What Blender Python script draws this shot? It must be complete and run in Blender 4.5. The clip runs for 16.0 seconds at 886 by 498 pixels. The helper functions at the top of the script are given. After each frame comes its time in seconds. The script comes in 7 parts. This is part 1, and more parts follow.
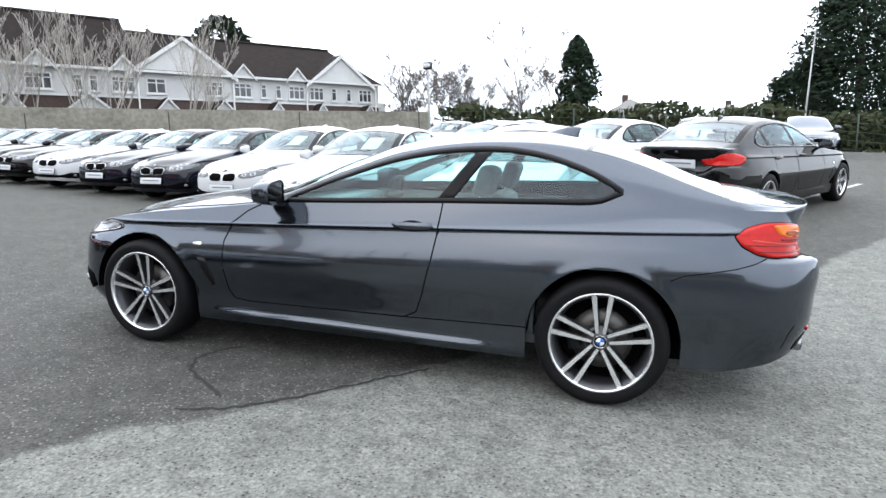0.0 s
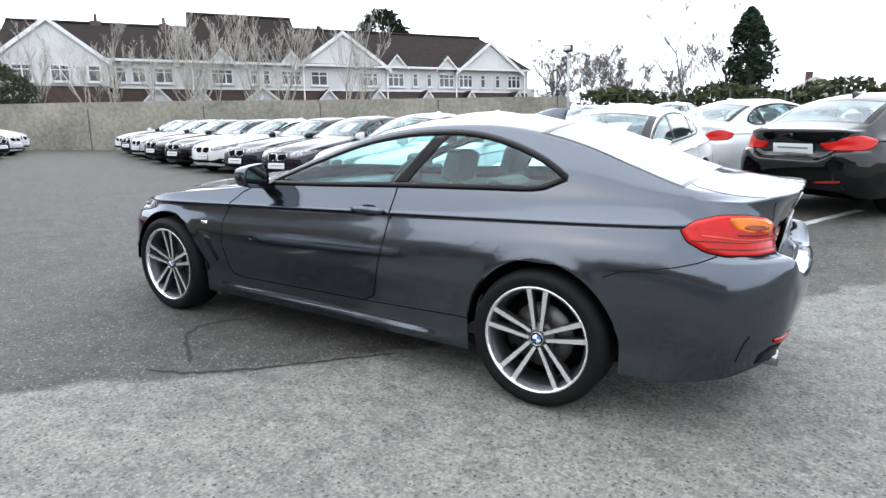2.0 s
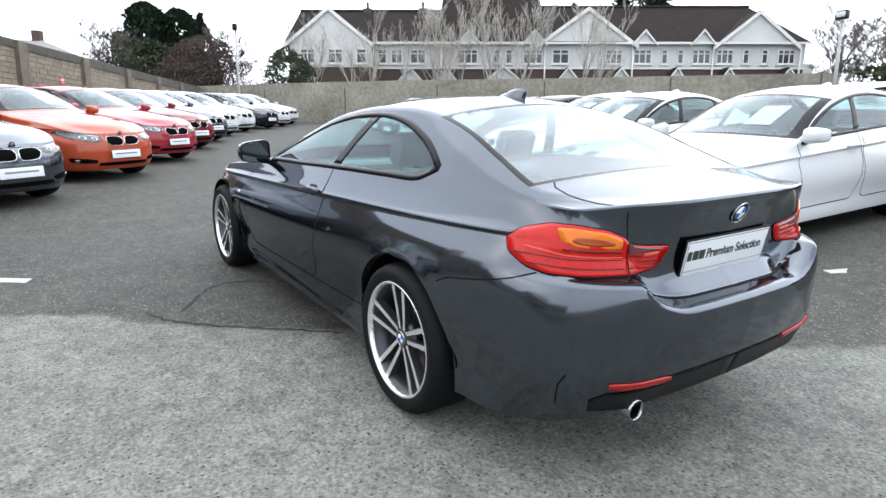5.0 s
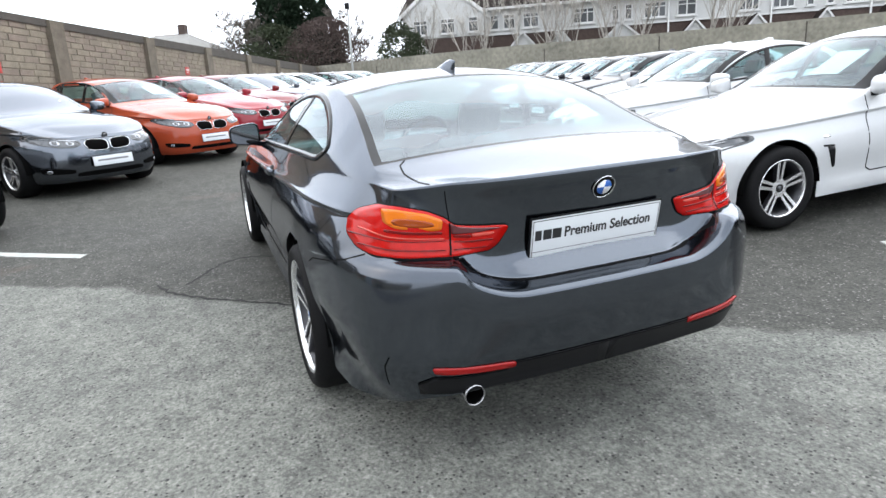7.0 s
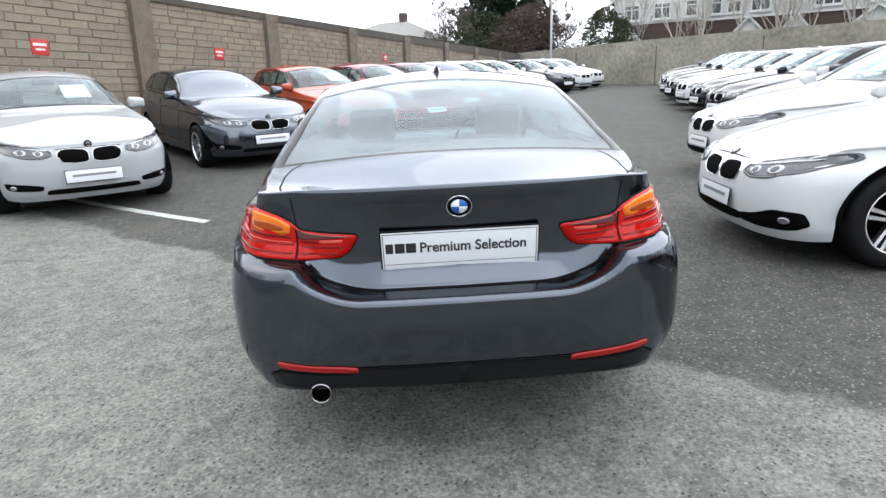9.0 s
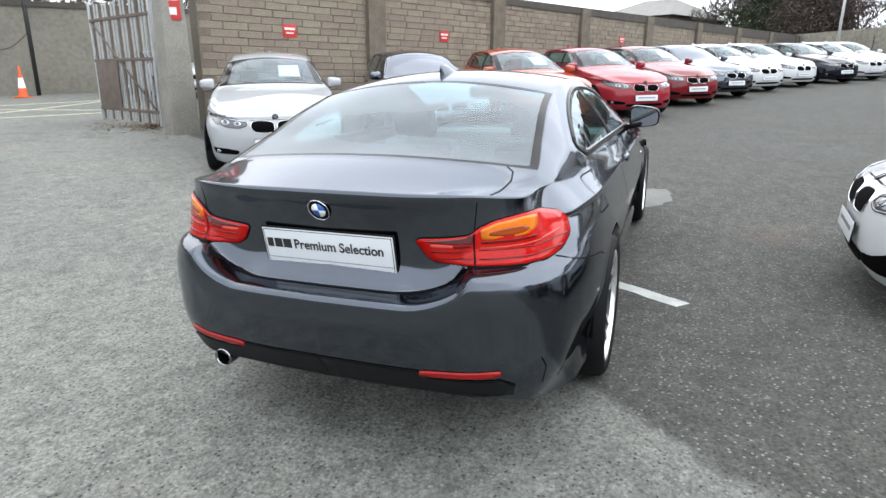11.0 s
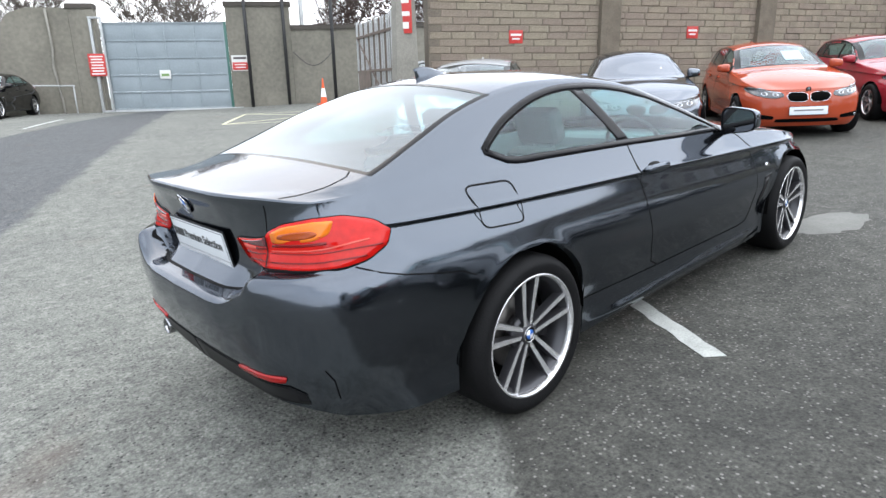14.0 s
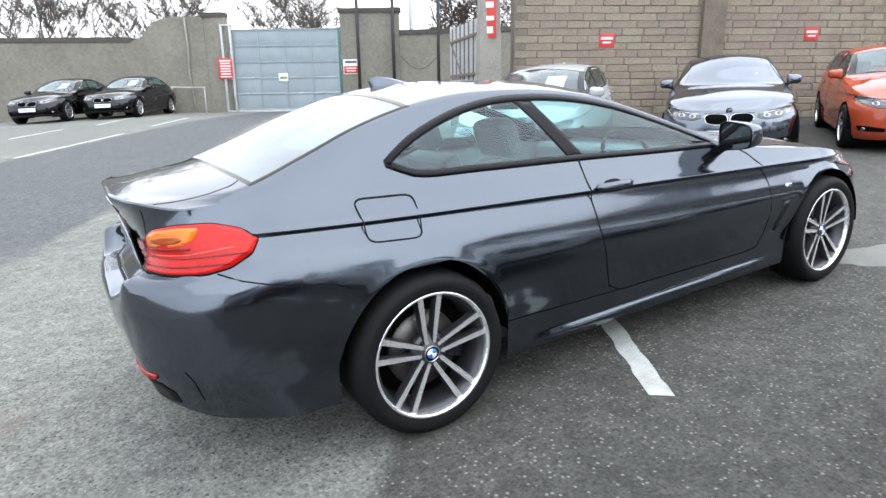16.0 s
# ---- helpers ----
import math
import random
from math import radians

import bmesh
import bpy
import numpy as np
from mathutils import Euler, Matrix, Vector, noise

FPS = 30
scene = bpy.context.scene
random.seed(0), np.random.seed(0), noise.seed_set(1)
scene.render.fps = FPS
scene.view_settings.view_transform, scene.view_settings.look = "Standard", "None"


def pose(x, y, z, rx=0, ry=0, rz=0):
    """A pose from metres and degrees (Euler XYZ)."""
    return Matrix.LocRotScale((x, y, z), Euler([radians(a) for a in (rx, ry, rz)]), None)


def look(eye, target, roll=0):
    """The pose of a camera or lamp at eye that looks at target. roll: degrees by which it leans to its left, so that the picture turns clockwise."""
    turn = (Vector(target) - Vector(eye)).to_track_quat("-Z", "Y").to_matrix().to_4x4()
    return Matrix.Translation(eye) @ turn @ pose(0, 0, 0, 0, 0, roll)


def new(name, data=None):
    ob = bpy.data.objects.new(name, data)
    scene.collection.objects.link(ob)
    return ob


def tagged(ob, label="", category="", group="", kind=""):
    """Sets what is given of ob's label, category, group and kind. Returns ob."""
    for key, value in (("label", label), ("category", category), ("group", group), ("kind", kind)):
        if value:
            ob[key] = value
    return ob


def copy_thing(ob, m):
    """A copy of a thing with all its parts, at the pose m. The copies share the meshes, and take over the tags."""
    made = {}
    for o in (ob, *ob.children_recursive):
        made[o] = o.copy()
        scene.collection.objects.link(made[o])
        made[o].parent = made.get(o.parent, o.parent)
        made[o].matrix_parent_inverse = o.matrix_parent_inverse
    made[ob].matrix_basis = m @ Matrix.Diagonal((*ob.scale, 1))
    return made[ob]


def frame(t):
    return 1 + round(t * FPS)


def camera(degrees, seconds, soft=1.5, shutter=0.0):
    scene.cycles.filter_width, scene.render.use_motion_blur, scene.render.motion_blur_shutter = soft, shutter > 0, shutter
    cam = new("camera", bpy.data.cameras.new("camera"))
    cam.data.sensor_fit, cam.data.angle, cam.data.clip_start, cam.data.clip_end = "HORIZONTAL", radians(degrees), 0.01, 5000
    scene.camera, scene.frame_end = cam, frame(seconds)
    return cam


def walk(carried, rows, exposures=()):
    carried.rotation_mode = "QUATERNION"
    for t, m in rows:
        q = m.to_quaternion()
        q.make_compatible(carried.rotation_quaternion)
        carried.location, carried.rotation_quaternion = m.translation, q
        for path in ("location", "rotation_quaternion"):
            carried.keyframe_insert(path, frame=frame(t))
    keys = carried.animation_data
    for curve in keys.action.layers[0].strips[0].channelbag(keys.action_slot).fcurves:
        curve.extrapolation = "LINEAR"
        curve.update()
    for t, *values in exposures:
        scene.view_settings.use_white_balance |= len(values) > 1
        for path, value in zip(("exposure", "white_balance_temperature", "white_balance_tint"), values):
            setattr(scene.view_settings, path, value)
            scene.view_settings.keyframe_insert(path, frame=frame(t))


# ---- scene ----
cam = camera(72.4, 16.0)
# The car park slopes: LOT turns its plane (x towards the main car's tail, y to its right) into the level world.
UP = Vector((-0.045, 0.020, 1.0)).normalized()
LOT = UP.rotation_difference(Vector((0, 0, 1))).to_matrix().to_4x4()
PATH = [
    (0, (0.112, -3.855, 1.321), (-0.478, -1.979, 0.959), 0.9),
    (0.5, (0.377, -3.785, 1.339), (-0.285, -1.938, 0.949), 0.1),
    (1, (0.591, -3.649, 1.311), (-0.191, -1.85, 0.923), -0.4),
    (1.5, (0.798, -3.501, 1.323), (-0.061, -1.745, 0.902), 0.4),
    (2, (1.06, -3.353, 1.314), (0.012, -1.699, 0.905), 0.1),
    (2.5, (1.305, -3.187, 1.337), (0.182, -1.591, 0.898), -1.2),
    (3, (1.501, -2.971, 1.3), (0.297, -1.426, 0.898), -1.1),
    (3.5, (1.649, -2.736, 1.323), (0.346, -1.286, 0.876), -1.0),
    (4, (1.826, -2.493, 1.327), (0.365, -1.206, 0.872), -1.3),
    (4.2, (1.902, -2.402, 1.337), (0.395, -1.169, 0.878), -0.6),
    (6.3, (2.438, -1.567, 1.339), (0.734, -0.67, 0.796), -1.4),
    (6.5, (2.496, -1.457, 1.353), (0.771, -0.614, 0.794), -1.9),
    (7, (2.576, -1.23, 1.355), (0.795, -0.521, 0.786), -3.2),
    (7.5, (2.648, -1.0, 1.396), (0.824, -0.408, 0.828), -2.5),
    (8, (2.769, -0.695, 1.396), (0.886, -0.301, 0.846), -4.0),
    (8.5, (2.862, -0.411, 1.435), (0.965, -0.138, 0.864), -4.4),
    (9, (2.84, -0.134, 1.387), (0.927, -0.057, 0.808), -2.6),
    (9.5, (2.799, 0.158, 1.412), (0.896, 0.04, 0.809), -2.6),
    (10, (2.784, 0.485, 1.41), (0.909, 0.084, 0.838), -3.0),
    (10.2, (2.778, 0.62, 1.427), (0.919, 0.164, 0.847), -2.3),
    (12.3, (2.341, 1.714, 1.429), (0.775, 0.62, 0.838), -5.0),
    (12.5, (2.295, 1.779, 1.424), (0.76, 0.637, 0.84), -5.3),
    (13, (2.095, 1.948, 1.369), (0.675, 0.671, 0.773), -4.5),
    (13.5, (1.899, 2.096, 1.38), (0.559, 0.738, 0.78), -3.7),
    (14, (1.726, 2.328, 1.36), (0.453, 0.889, 0.805), -4.0),
    (14.5, (1.559, 2.531, 1.355), (0.375, 1.025, 0.78), -3.8),
    (15, (1.363, 2.604, 1.328), (0.24, 1.051, 0.758), -5.5),
    (15.5, (1.16, 2.663, 1.334), (0.095, 1.064, 0.776), -1.6),
    (16, (1.04, 2.779, 1.339), (0.065, 1.113, 0.817), -3.7),
]
TONE = ((0.0, 0.95, 6500, 10), (2.0, 1.0, 6520, 10), (4.0, 0.94, 6550, 10), (7.0, 0.91, 6650, 10), (8.5, 0.88, 6700, 10), (10.5, 0.88, 6700, 10), (13.0, 0.90, 6600, 10), (14.2, 0.94, 6560, 10), (15.4, 1.11, 6500, 10), (16.0, 1.13, 6500, 10))
walk(cam, [(t, LOT @ look(eye, target, roll)) for t, eye, target, roll in PATH], TONE)

# ---- light ----
world = bpy.data.worlds.new("overcast_sky")
scene.world = world
world.use_nodes = True
wn, wl = world.node_tree.nodes, world.node_tree.links
sky = wn.new("ShaderNodeTexSky")
sky.sky_type, sky.sun_disc, sky.sun_elevation, sky.sun_rotation = "NISHITA", False, radians(38), radians(200)
sky.air_density, sky.dust_density = 1.0, 4.0
bg_sky, bg_cloud, add = wn["Background"], wn.new("ShaderNodeBackground"), wn.new("ShaderNodeAddShader")
wl.new(sky.outputs[0], bg_sky.inputs[0])
bg_sky.inputs[1].default_value = 0.02
cn, cr, tc = wn.new("ShaderNodeTexNoise"), wn.new("ShaderNodeValToRGB"), wn.new("ShaderNodeTexCoord")
cn.inputs["Scale"].default_value, cn.inputs["Detail"].default_value = 2.2, 5
cr.color_ramp.elements[0].position, cr.color_ramp.elements[1].position = 0.3, 0.7
cr.color_ramp.elements[0].color, cr.color_ramp.elements[1].color = (0.70, 0.765, 0.86, 1), (0.86, 0.93, 1.02, 1)
wl.new(tc.outputs["Generated"], cn.inputs["Vector"])
wl.new(cn.outputs[0], cr.inputs[0])
wl.new(cr.outputs[0], bg_cloud.inputs[0])
# the cloud is thinner, and so brighter, towards the sun's side
glow, lean = wn.new("ShaderNodeVectorMath"), wn.new("ShaderNodeMapRange")
glow.operation = "DOT_PRODUCT"
glow.inputs[1].default_value = (-0.25, 0.85, 0.45)
lean.inputs[1].default_value, lean.inputs[2].default_value, lean.inputs[3].default_value, lean.inputs[4].default_value = -0.9, 1.0, 1.16, 1.86
wl.new(tc.outputs["Generated"], glow.inputs[0])
wl.new(glow.outputs["Value"], lean.inputs[0])
wl.new(lean.outputs[0], bg_cloud.inputs[1])
wl.new(bg_sky.outputs[0], add.inputs[0])
wl.new(bg_cloud.outputs[0], add.inputs[1])
wl.new(add.outputs[0], wn["World Output"].inputs[0])
sun = new("sun", bpy.data.lights.new("sun", "SUN"))
sun.data.energy, sun.data.angle, sun.data.color = 0.95, radians(110), (1.0, 0.97, 0.93)
sun.matrix_world = look((-7, 16, 26), (0, 0, 0))


# ---- materials ----
def material(name, colour, rough=0.5, metal=0.0, coat=0.0, vary=0.0, scale=6.0, bump=0.0, bump_scale=60.0, spec=0.5, tint=False, rough_vary=0.0, ior=1.5):
    m = bpy.data.materials.new(name)
    m.use_nodes = True
    n, l = m.node_tree.nodes, m.node_tree.links
    b = n["Principled BSDF"]
    b.inputs["Roughness"].default_value, b.inputs["Metallic"].default_value = rough, metal
    b.inputs["Coat Weight"].default_value, b.inputs["Coat Roughness"].default_value, b.inputs["Coat IOR"].default_value = coat, 0.03, ior
    b.inputs["Specular IOR Level"].default_value = spec
    b.inputs["Base Color"].default_value = (*colour, 1)
    pos = n.new("ShaderNodeTexCoord")
    source = None
    if tint:
        info = n.new("ShaderNodeObjectInfo")
        source = info.outputs["Color"]
    if vary:
        big, fine, mix, hsv = n.new("ShaderNodeTexNoise"), n.new("ShaderNodeTexNoise"), n.new("ShaderNodeMath"), n.new("ShaderNodeHueSaturation")
        big.inputs["Scale"].default_value, fine.inputs["Scale"].default_value = scale, scale * 11
        big.inputs["Detail"].default_value = fine.inputs["Detail"].default_value = 6
        l.new(pos.outputs["Object"], big.inputs["Vector"])
        l.new(pos.outputs["Object"], fine.inputs["Vector"])
        mix.operation = "ADD"
        l.new(big.outputs[0], mix.inputs[0])
        l.new(fine.outputs[0], mix.inputs[1])
        ramp = n.new("ShaderNodeMapRange")
        ramp.inputs[1].default_value, ramp.inputs[2].default_value = 0.6, 1.4
        ramp.inputs[3].default_value, ramp.inputs[4].default_value = 1 - vary, 1 + vary
        l.new(mix.outputs[0], ramp.inputs[0])
        l.new(ramp.outputs[0], hsv.inputs["Value"])
        hsv.inputs["Color"].default_value = (*colour, 1)
        if source:
            l.new(source, hsv.inputs["Color"])
        source = hsv.outputs[0]
        if rough_vary:
            rr = n.new("ShaderNodeMapRange")
            rr.inputs[1].default_value, rr.inputs[2].default_value = 0.6, 1.4
            rr.inputs[3].default_value, rr.inputs[4].default_value = rough - rough_vary, rough + rough_vary
            l.new(mix.outputs[0], rr.inputs[0])
            l.new(rr.outputs[0], b.inputs["Roughness"])
    if source:
        l.new(source, b.inputs["Base Color"])
    if bump:
        t, bp = n.new("ShaderNodeTexNoise"), n.new("ShaderNodeBump")
        t.inputs["Scale"].default_value, t.inputs["Detail"].default_value = bump_scale, 4
        l.new(pos.outputs["Object"], t.inputs["Vector"])
        l.new(t.outputs[0], bp.inputs["Height"])
        bp.inputs["Strength"].default_value, bp.inputs["Distance"].default_value = bump, 0.02
        l.new(bp.outputs[0], b.inputs["Normal"])
    return m


def pane(name, tint, gloss=1.0, rough=0.0, film=0.0):
    """Thin glass: tinted clear, with a mirror-like gloss that grows towards grazing views."""
    m = bpy.data.materials.new(name)
    m.use_nodes = True
    n, l = m.node_tree.nodes, m.node_tree.links
    n.remove(n["Principled BSDF"])
    clear, shine, mix, fr, mul = n.new("ShaderNodeBsdfTransparent"), n.new("ShaderNodeBsdfGlossy"), n.new("ShaderNodeMixShader"), n.new("ShaderNodeLayerWeight"), n.new("ShaderNodeMath")
    clear.inputs[0].default_value = (*tint, 1)
    shine.inputs["Roughness"].default_value = rough
    shine.inputs[0].default_value = (0.88, 0.95, 1.0, 1)
    fr.inputs[0].default_value = 0.5
    power = n.new("ShaderNodeMath")
    power.operation = "POWER"
    power.inputs[1].default_value = 5.0
    l.new(fr.outputs["Facing"], power.inputs[0])
    mul.operation, mul.use_clamp = "MULTIPLY_ADD", True
    mul.inputs[1].default_value, mul.inputs[2].default_value = 0.95 * gloss, 0.046 * gloss
    l.new(power.outputs[0], mul.inputs[0])
    l.new(mul.outputs[0], mix.inputs[0])
    l.new(clear.outputs[0], mix.inputs[1])
    l.new(shine.outputs[0], mix.inputs[2])
    out = mix.outputs[0]
    # pale diffuse layer: the sky's glare on the pane is put into its colour
    if film:
        glare, veil, spot, rng = n.new("ShaderNodeBsdfDiffuse"), n.new("ShaderNodeMixShader"), n.new("ShaderNodeTexNoise"), n.new("ShaderNodeMapRange")
        glare.inputs[0].default_value = (0.72, 0.76, 0.80, 1)
        spot.inputs["Scale"].default_value, spot.inputs["Detail"].default_value = 2.2, 4
        rng.inputs[1].default_value, rng.inputs[2].default_value, rng.inputs[3].default_value, rng.inputs[4].default_value = 0.3, 0.7, film * 0.7, film * 1.3
        l.new(spot.outputs[0], rng.inputs[0])
        l.new(rng.outputs[0], veil.inputs[0])
        l.new(out, veil.inputs[1])
        l.new(glare.outputs[0], veil.inputs[2])
        out = veil.outputs[0]
    l.new(out, n["Material Output"].inputs[0])
    return m


PAINT = material("metallic_paint", (0.04, 0.042, 0.05), 0.14, 0.97, 0.8, 0.08, 300, tint=True, ior=1.45)
PAINT.node_tree.nodes["Principled BSDF"].inputs["Specular Tint"].default_value = (0.55, 0.57, 0.62, 1)
SOLID = material("solid_paint", (0.8, 0.8, 0.8), 0.45, 0.0, 0.9, 0.02, 40, tint=True, spec=0.0, ior=1.5)
GLOSS_BLACK = material("gloss_black_trim", (0.003, 0.003, 0.004), 0.12, spec=0.12)
SATIN_BLACK = material("satin_black_plastic", (0.005, 0.005, 0.006), 0.45, vary=0.1, scale=20, spec=0.2)
SEAM = material("dark_panel_gap", (0.002, 0.002, 0.0025), 0.6, spec=0.1)
RUBBER = material("tyre_rubber", (0.006, 0.006, 0.0065), 0.65, vary=0.25, scale=9, bump=0.15, bump_scale=120, spec=0.12)
ALLOY = material("machined_alloy", (0.78, 0.78, 0.79), 0.27, 0.82, vary=0.04, scale=30)
ALLOY_DARK = material("dark_alloy", (0.05, 0.05, 0.055), 0.35, 0.6, vary=0.08, scale=30)
CHROME = material("chrome", (0.75, 0.75, 0.76), 0.08, 1.0)
BRAKE = material("brake_disc_steel", (0.10, 0.095, 0.09), 0.4, 0.8, vary=0.15, scale=30)
GLASS = pane("window_glass", (0.64, 0.90, 0.89), 0.95, film=0.006)
GLASS_FRONT = pane("windscreen_glass", (0.56, 0.70, 0.71), 1.0, film=0.05)
GLASS_REAR = pane("rear_screen_glass", (0.60, 0.75, 0.77), 0.9, rough=0.32, film=0.12)
LEATHER = material("dark_leather", (0.075, 0.082, 0.085), 0.5, vary=0.06, scale=3)
INTERIOR = material("grey_interior_plastic", (0.09, 0.097, 0.10), 0.6, vary=0.1, scale=10)
RED_LENS = material("red_lamp_lens", (0.40, 0.006, 0.004), 0.1, coat=0.15, spec=0.2, vary=0.25, scale=40)
PINK_LENS = material("pale_red_lens", (0.55, 0.075, 0.055), 0.1, coat=0.3, spec=0.3)
AMBER_DARK = material("dark_amber_lens", (0.26, 0.045, 0.006), 0.1, coat=0.2, spec=0.25)
DEEP_RED = material("deep_red_lens", (0.13, 0.003, 0.003), 0.1, coat=0.15, spec=0.25)
MAROON = material("maroon_lens", (0.10, 0.022, 0.026), 0.16, 0.0, coat=0.6)
AMBER = material("amber_lamp_lens", (0.62, 0.15, 0.01), 0.1, coat=0.3, spec=0.25)
REFLECTOR_RED = material("red_reflector", (0.26, 0.008, 0.008), 0.2, spec=0.3)
GREY_INK = material("grey_lettering", (0.16, 0.16, 0.17), 0.5)
LAMP_GLASS = material("headlamp_lens", (0.062, 0.066, 0.072), 0.16, 0.5, coat=0.7, vary=0.5, scale=25)
LAMP_BRIGHT = material("headlamp_reflector", (0.30, 0.31, 0.33), 0.14, 0.8, coat=1.0)
EXHAUST = material("burnished_tailpipe_steel", (0.33, 0.33, 0.34), 0.18, 1.0)
MIRROR = material("door_mirror_silvering", (0.30, 0.31, 0.32), 0.05, 1.0)
LAMP_DARK = material("headlamp_housing", (0.03, 0.03, 0.033), 0.15, 0.3, coat=1.0)
PLATE = material("white_plate", (0.56, 0.58, 0.60), 0.35)
INK = material("black_lettering", (0.01, 0.01, 0.011), 0.5)
ROUNDEL_BLUE = material("roundel_blue", (0.03, 0.12, 0.42), 0.2)
WHITE = material("white_enamel", (0.82, 0.83, 0.84), 0.25)
PAPER = material("white_paper_sheet", (0.75, 0.75, 0.75), 0.7)
# near-black plastic; the shade in arches and hollows is put into the colour
ARCH = material("arch_black_with_shade", (0.002, 0.002, 0.002), 0.95, spec=0.05)


# ---- helpers ----
def curve(*pts):
    """A smooth function through (x, y) pairs, with no overshoot."""
    a = np.array(pts, float)
    x, y = a[:, 0], a[:, 1]
    h, d = np.diff(x), np.diff(y) / np.diff(x)
    m = np.r_[d[0], (d[:-1] * h[1:] + d[1:] * h[:-1]) / (h[1:] + h[:-1]), d[-1]]
    for i in range(len(d)):
        if d[i] == 0:
            m[i] = m[i + 1] = 0
        else:
            for k in (i, i + 1):
                m[k] = 0 if m[k] * d[i] < 0 else np.sign(d[i]) * min(abs(m[k]), 3 * abs(d[i]))

    def f(q):
        q = np.clip(np.asarray(q, float), x[0], x[-1])
        i = np.clip(np.searchsorted(x, q, side="right") - 1, 0, len(h) - 1)
        t = (q - x[i]) / h[i]
        return (2 * t**3 - 3 * t**2 + 1) * y[i] + (t**3 - 2 * t**2 + t) * h[i] * m[i] + (3 * t**2 - 2 * t**3) * y[i + 1] + (t**3 - t**2) * h[i] * m[i + 1]

    return f


def smooth01(a, b, q):
    t = np.clip((np.asarray(q, float) - a) / (b - a), 0, 1)
    return t * t * (3 - 2 * t)


def mesh_ob(name, verts, faces, mat, parent=None, label="", smooth=True):
    me = bpy.data.meshes.new(name)
    me.from_pydata([tuple(map(float, v)) for v in verts], [], [tuple(map(int, f)) for f in faces])
    me.materials.append(mat)
    if smooth:
        me.polygons.foreach_set("use_smooth", [True] * len(me.polygons))
    me.update()
    ob = new(name, me)
    ob.parent = parent
    return tagged(ob, label)


def part(name, bm, mat, parent=None, label="", smooth=True):
    me = bpy.data.meshes.new(name)
    bm.to_mesh(me)
    bm.free()
    me.materials.append(mat)
    if smooth:
        me.polygons.foreach_set("use_smooth", [True] * len(me.polygons))
        me.set_sharp_from_angle(angle=radians(35))
    ob = new(name, me)
    ob.parent = parent
    return tagged(ob, label)


def root(name, m, label, category, group="", kind=""):
    ob = new(name)
    ob.empty_display_size = 0.2
    ob.matrix_world = m
    return tagged(ob, label, category, group, kind)


def grid_faces(n, m, flip=False, close=False):
    out = []
    for i in range(n if close else n - 1):
        for j in range(m - 1):
            a, b, c, d = i * m + j, ((i + 1) % n) * m + j, ((i + 1) % n) * m + j + 1, i * m + j + 1
            out.append((d, c, b, a) if flip else (a, b, c, d))
    return out


def box(bm, lo, hi, m=None, bevel=0.0, seg=2):
    """Adds a box between two corners, bevelled, moved by m."""
    geo = bmesh.ops.create_cube(bm, size=1.0)["verts"]
    lo, hi = Vector(lo), Vector(hi)
    for v in geo:
        v.co = Vector([lo[k] + (v.co[k] + 0.5) * (hi[k] - lo[k]) for k in range(3)])
    if bevel:
        edges = list({e for v in geo for e in v.link_edges})
        geo = bmesh.ops.bevel(bm, geom=edges, offset=bevel, segments=seg, affect="EDGES", profile=0.6)["verts"] + [v for v in geo if v.is_valid]
    if m is not None:
        bmesh.ops.transform(bm, matrix=m, verts=list({v for v in geo if v.is_valid}))
    return geo


def box_ob(name, lo, hi, mat, parent=None, label="", m=None, bevel=0.0, seg=2):
    bm = bmesh.new()
    box(bm, lo, hi, m, bevel, seg)
    return part(name, bm, mat, parent, label)


def lathe(profile, n=48, axis="y"):
    """Verts and faces of (radius, height) pairs turned round an axis."""
    v, p = [], len(profile)
    for i in range(n):
        a = 2 * math.pi * i / n
        for r, h in profile:
            c, s = r * math.cos(a), r * math.sin(a)
            v.append((c, h, s) if axis == "y" else (c, s, h) if axis == "z" else (h, c, s))
    return v, grid_faces(n, p, close=True)


def tube(points, r, n=8, closed=False):
    """Verts and faces of a round rod along points; r a number or one for each point."""
    pts = [Vector(p) for p in points]
    rs = r if hasattr(r, "__len__") else [r] * len(pts)
    v, m = [], len(pts)
    side = None
    for i, p in enumerate(pts):
        q0, q1 = pts[(i - 1) % m if closed else max(i - 1, 0)], pts[(i + 1) % m if closed else min(i + 1, m - 1)]
        d = (q1 - q0).normalized()
        if side is None:
            side = d.orthogonal().normalized()
        side = (side - d * side.dot(d)).normalized()
        up = d.cross(side)
        for k in range(n):
            a = 2 * math.pi * k / n
            v.append(p + (side * math.cos(a) + up * math.sin(a)) * rs[i])
    f = []
    for i in range(m if closed else m - 1):
        for k in range(n):
            j = (i + 1) % m
            f.append((i * n + k, i * n + (k + 1) % n, j * n + (k + 1) % n, j * n + k))
    if not closed:
        f += [tuple(range(n))[::-1], tuple((m - 1) * n + k for k in range(n))]
    return v, f


# ---- cars ----
from mathutils.bvhtree import BVHTree


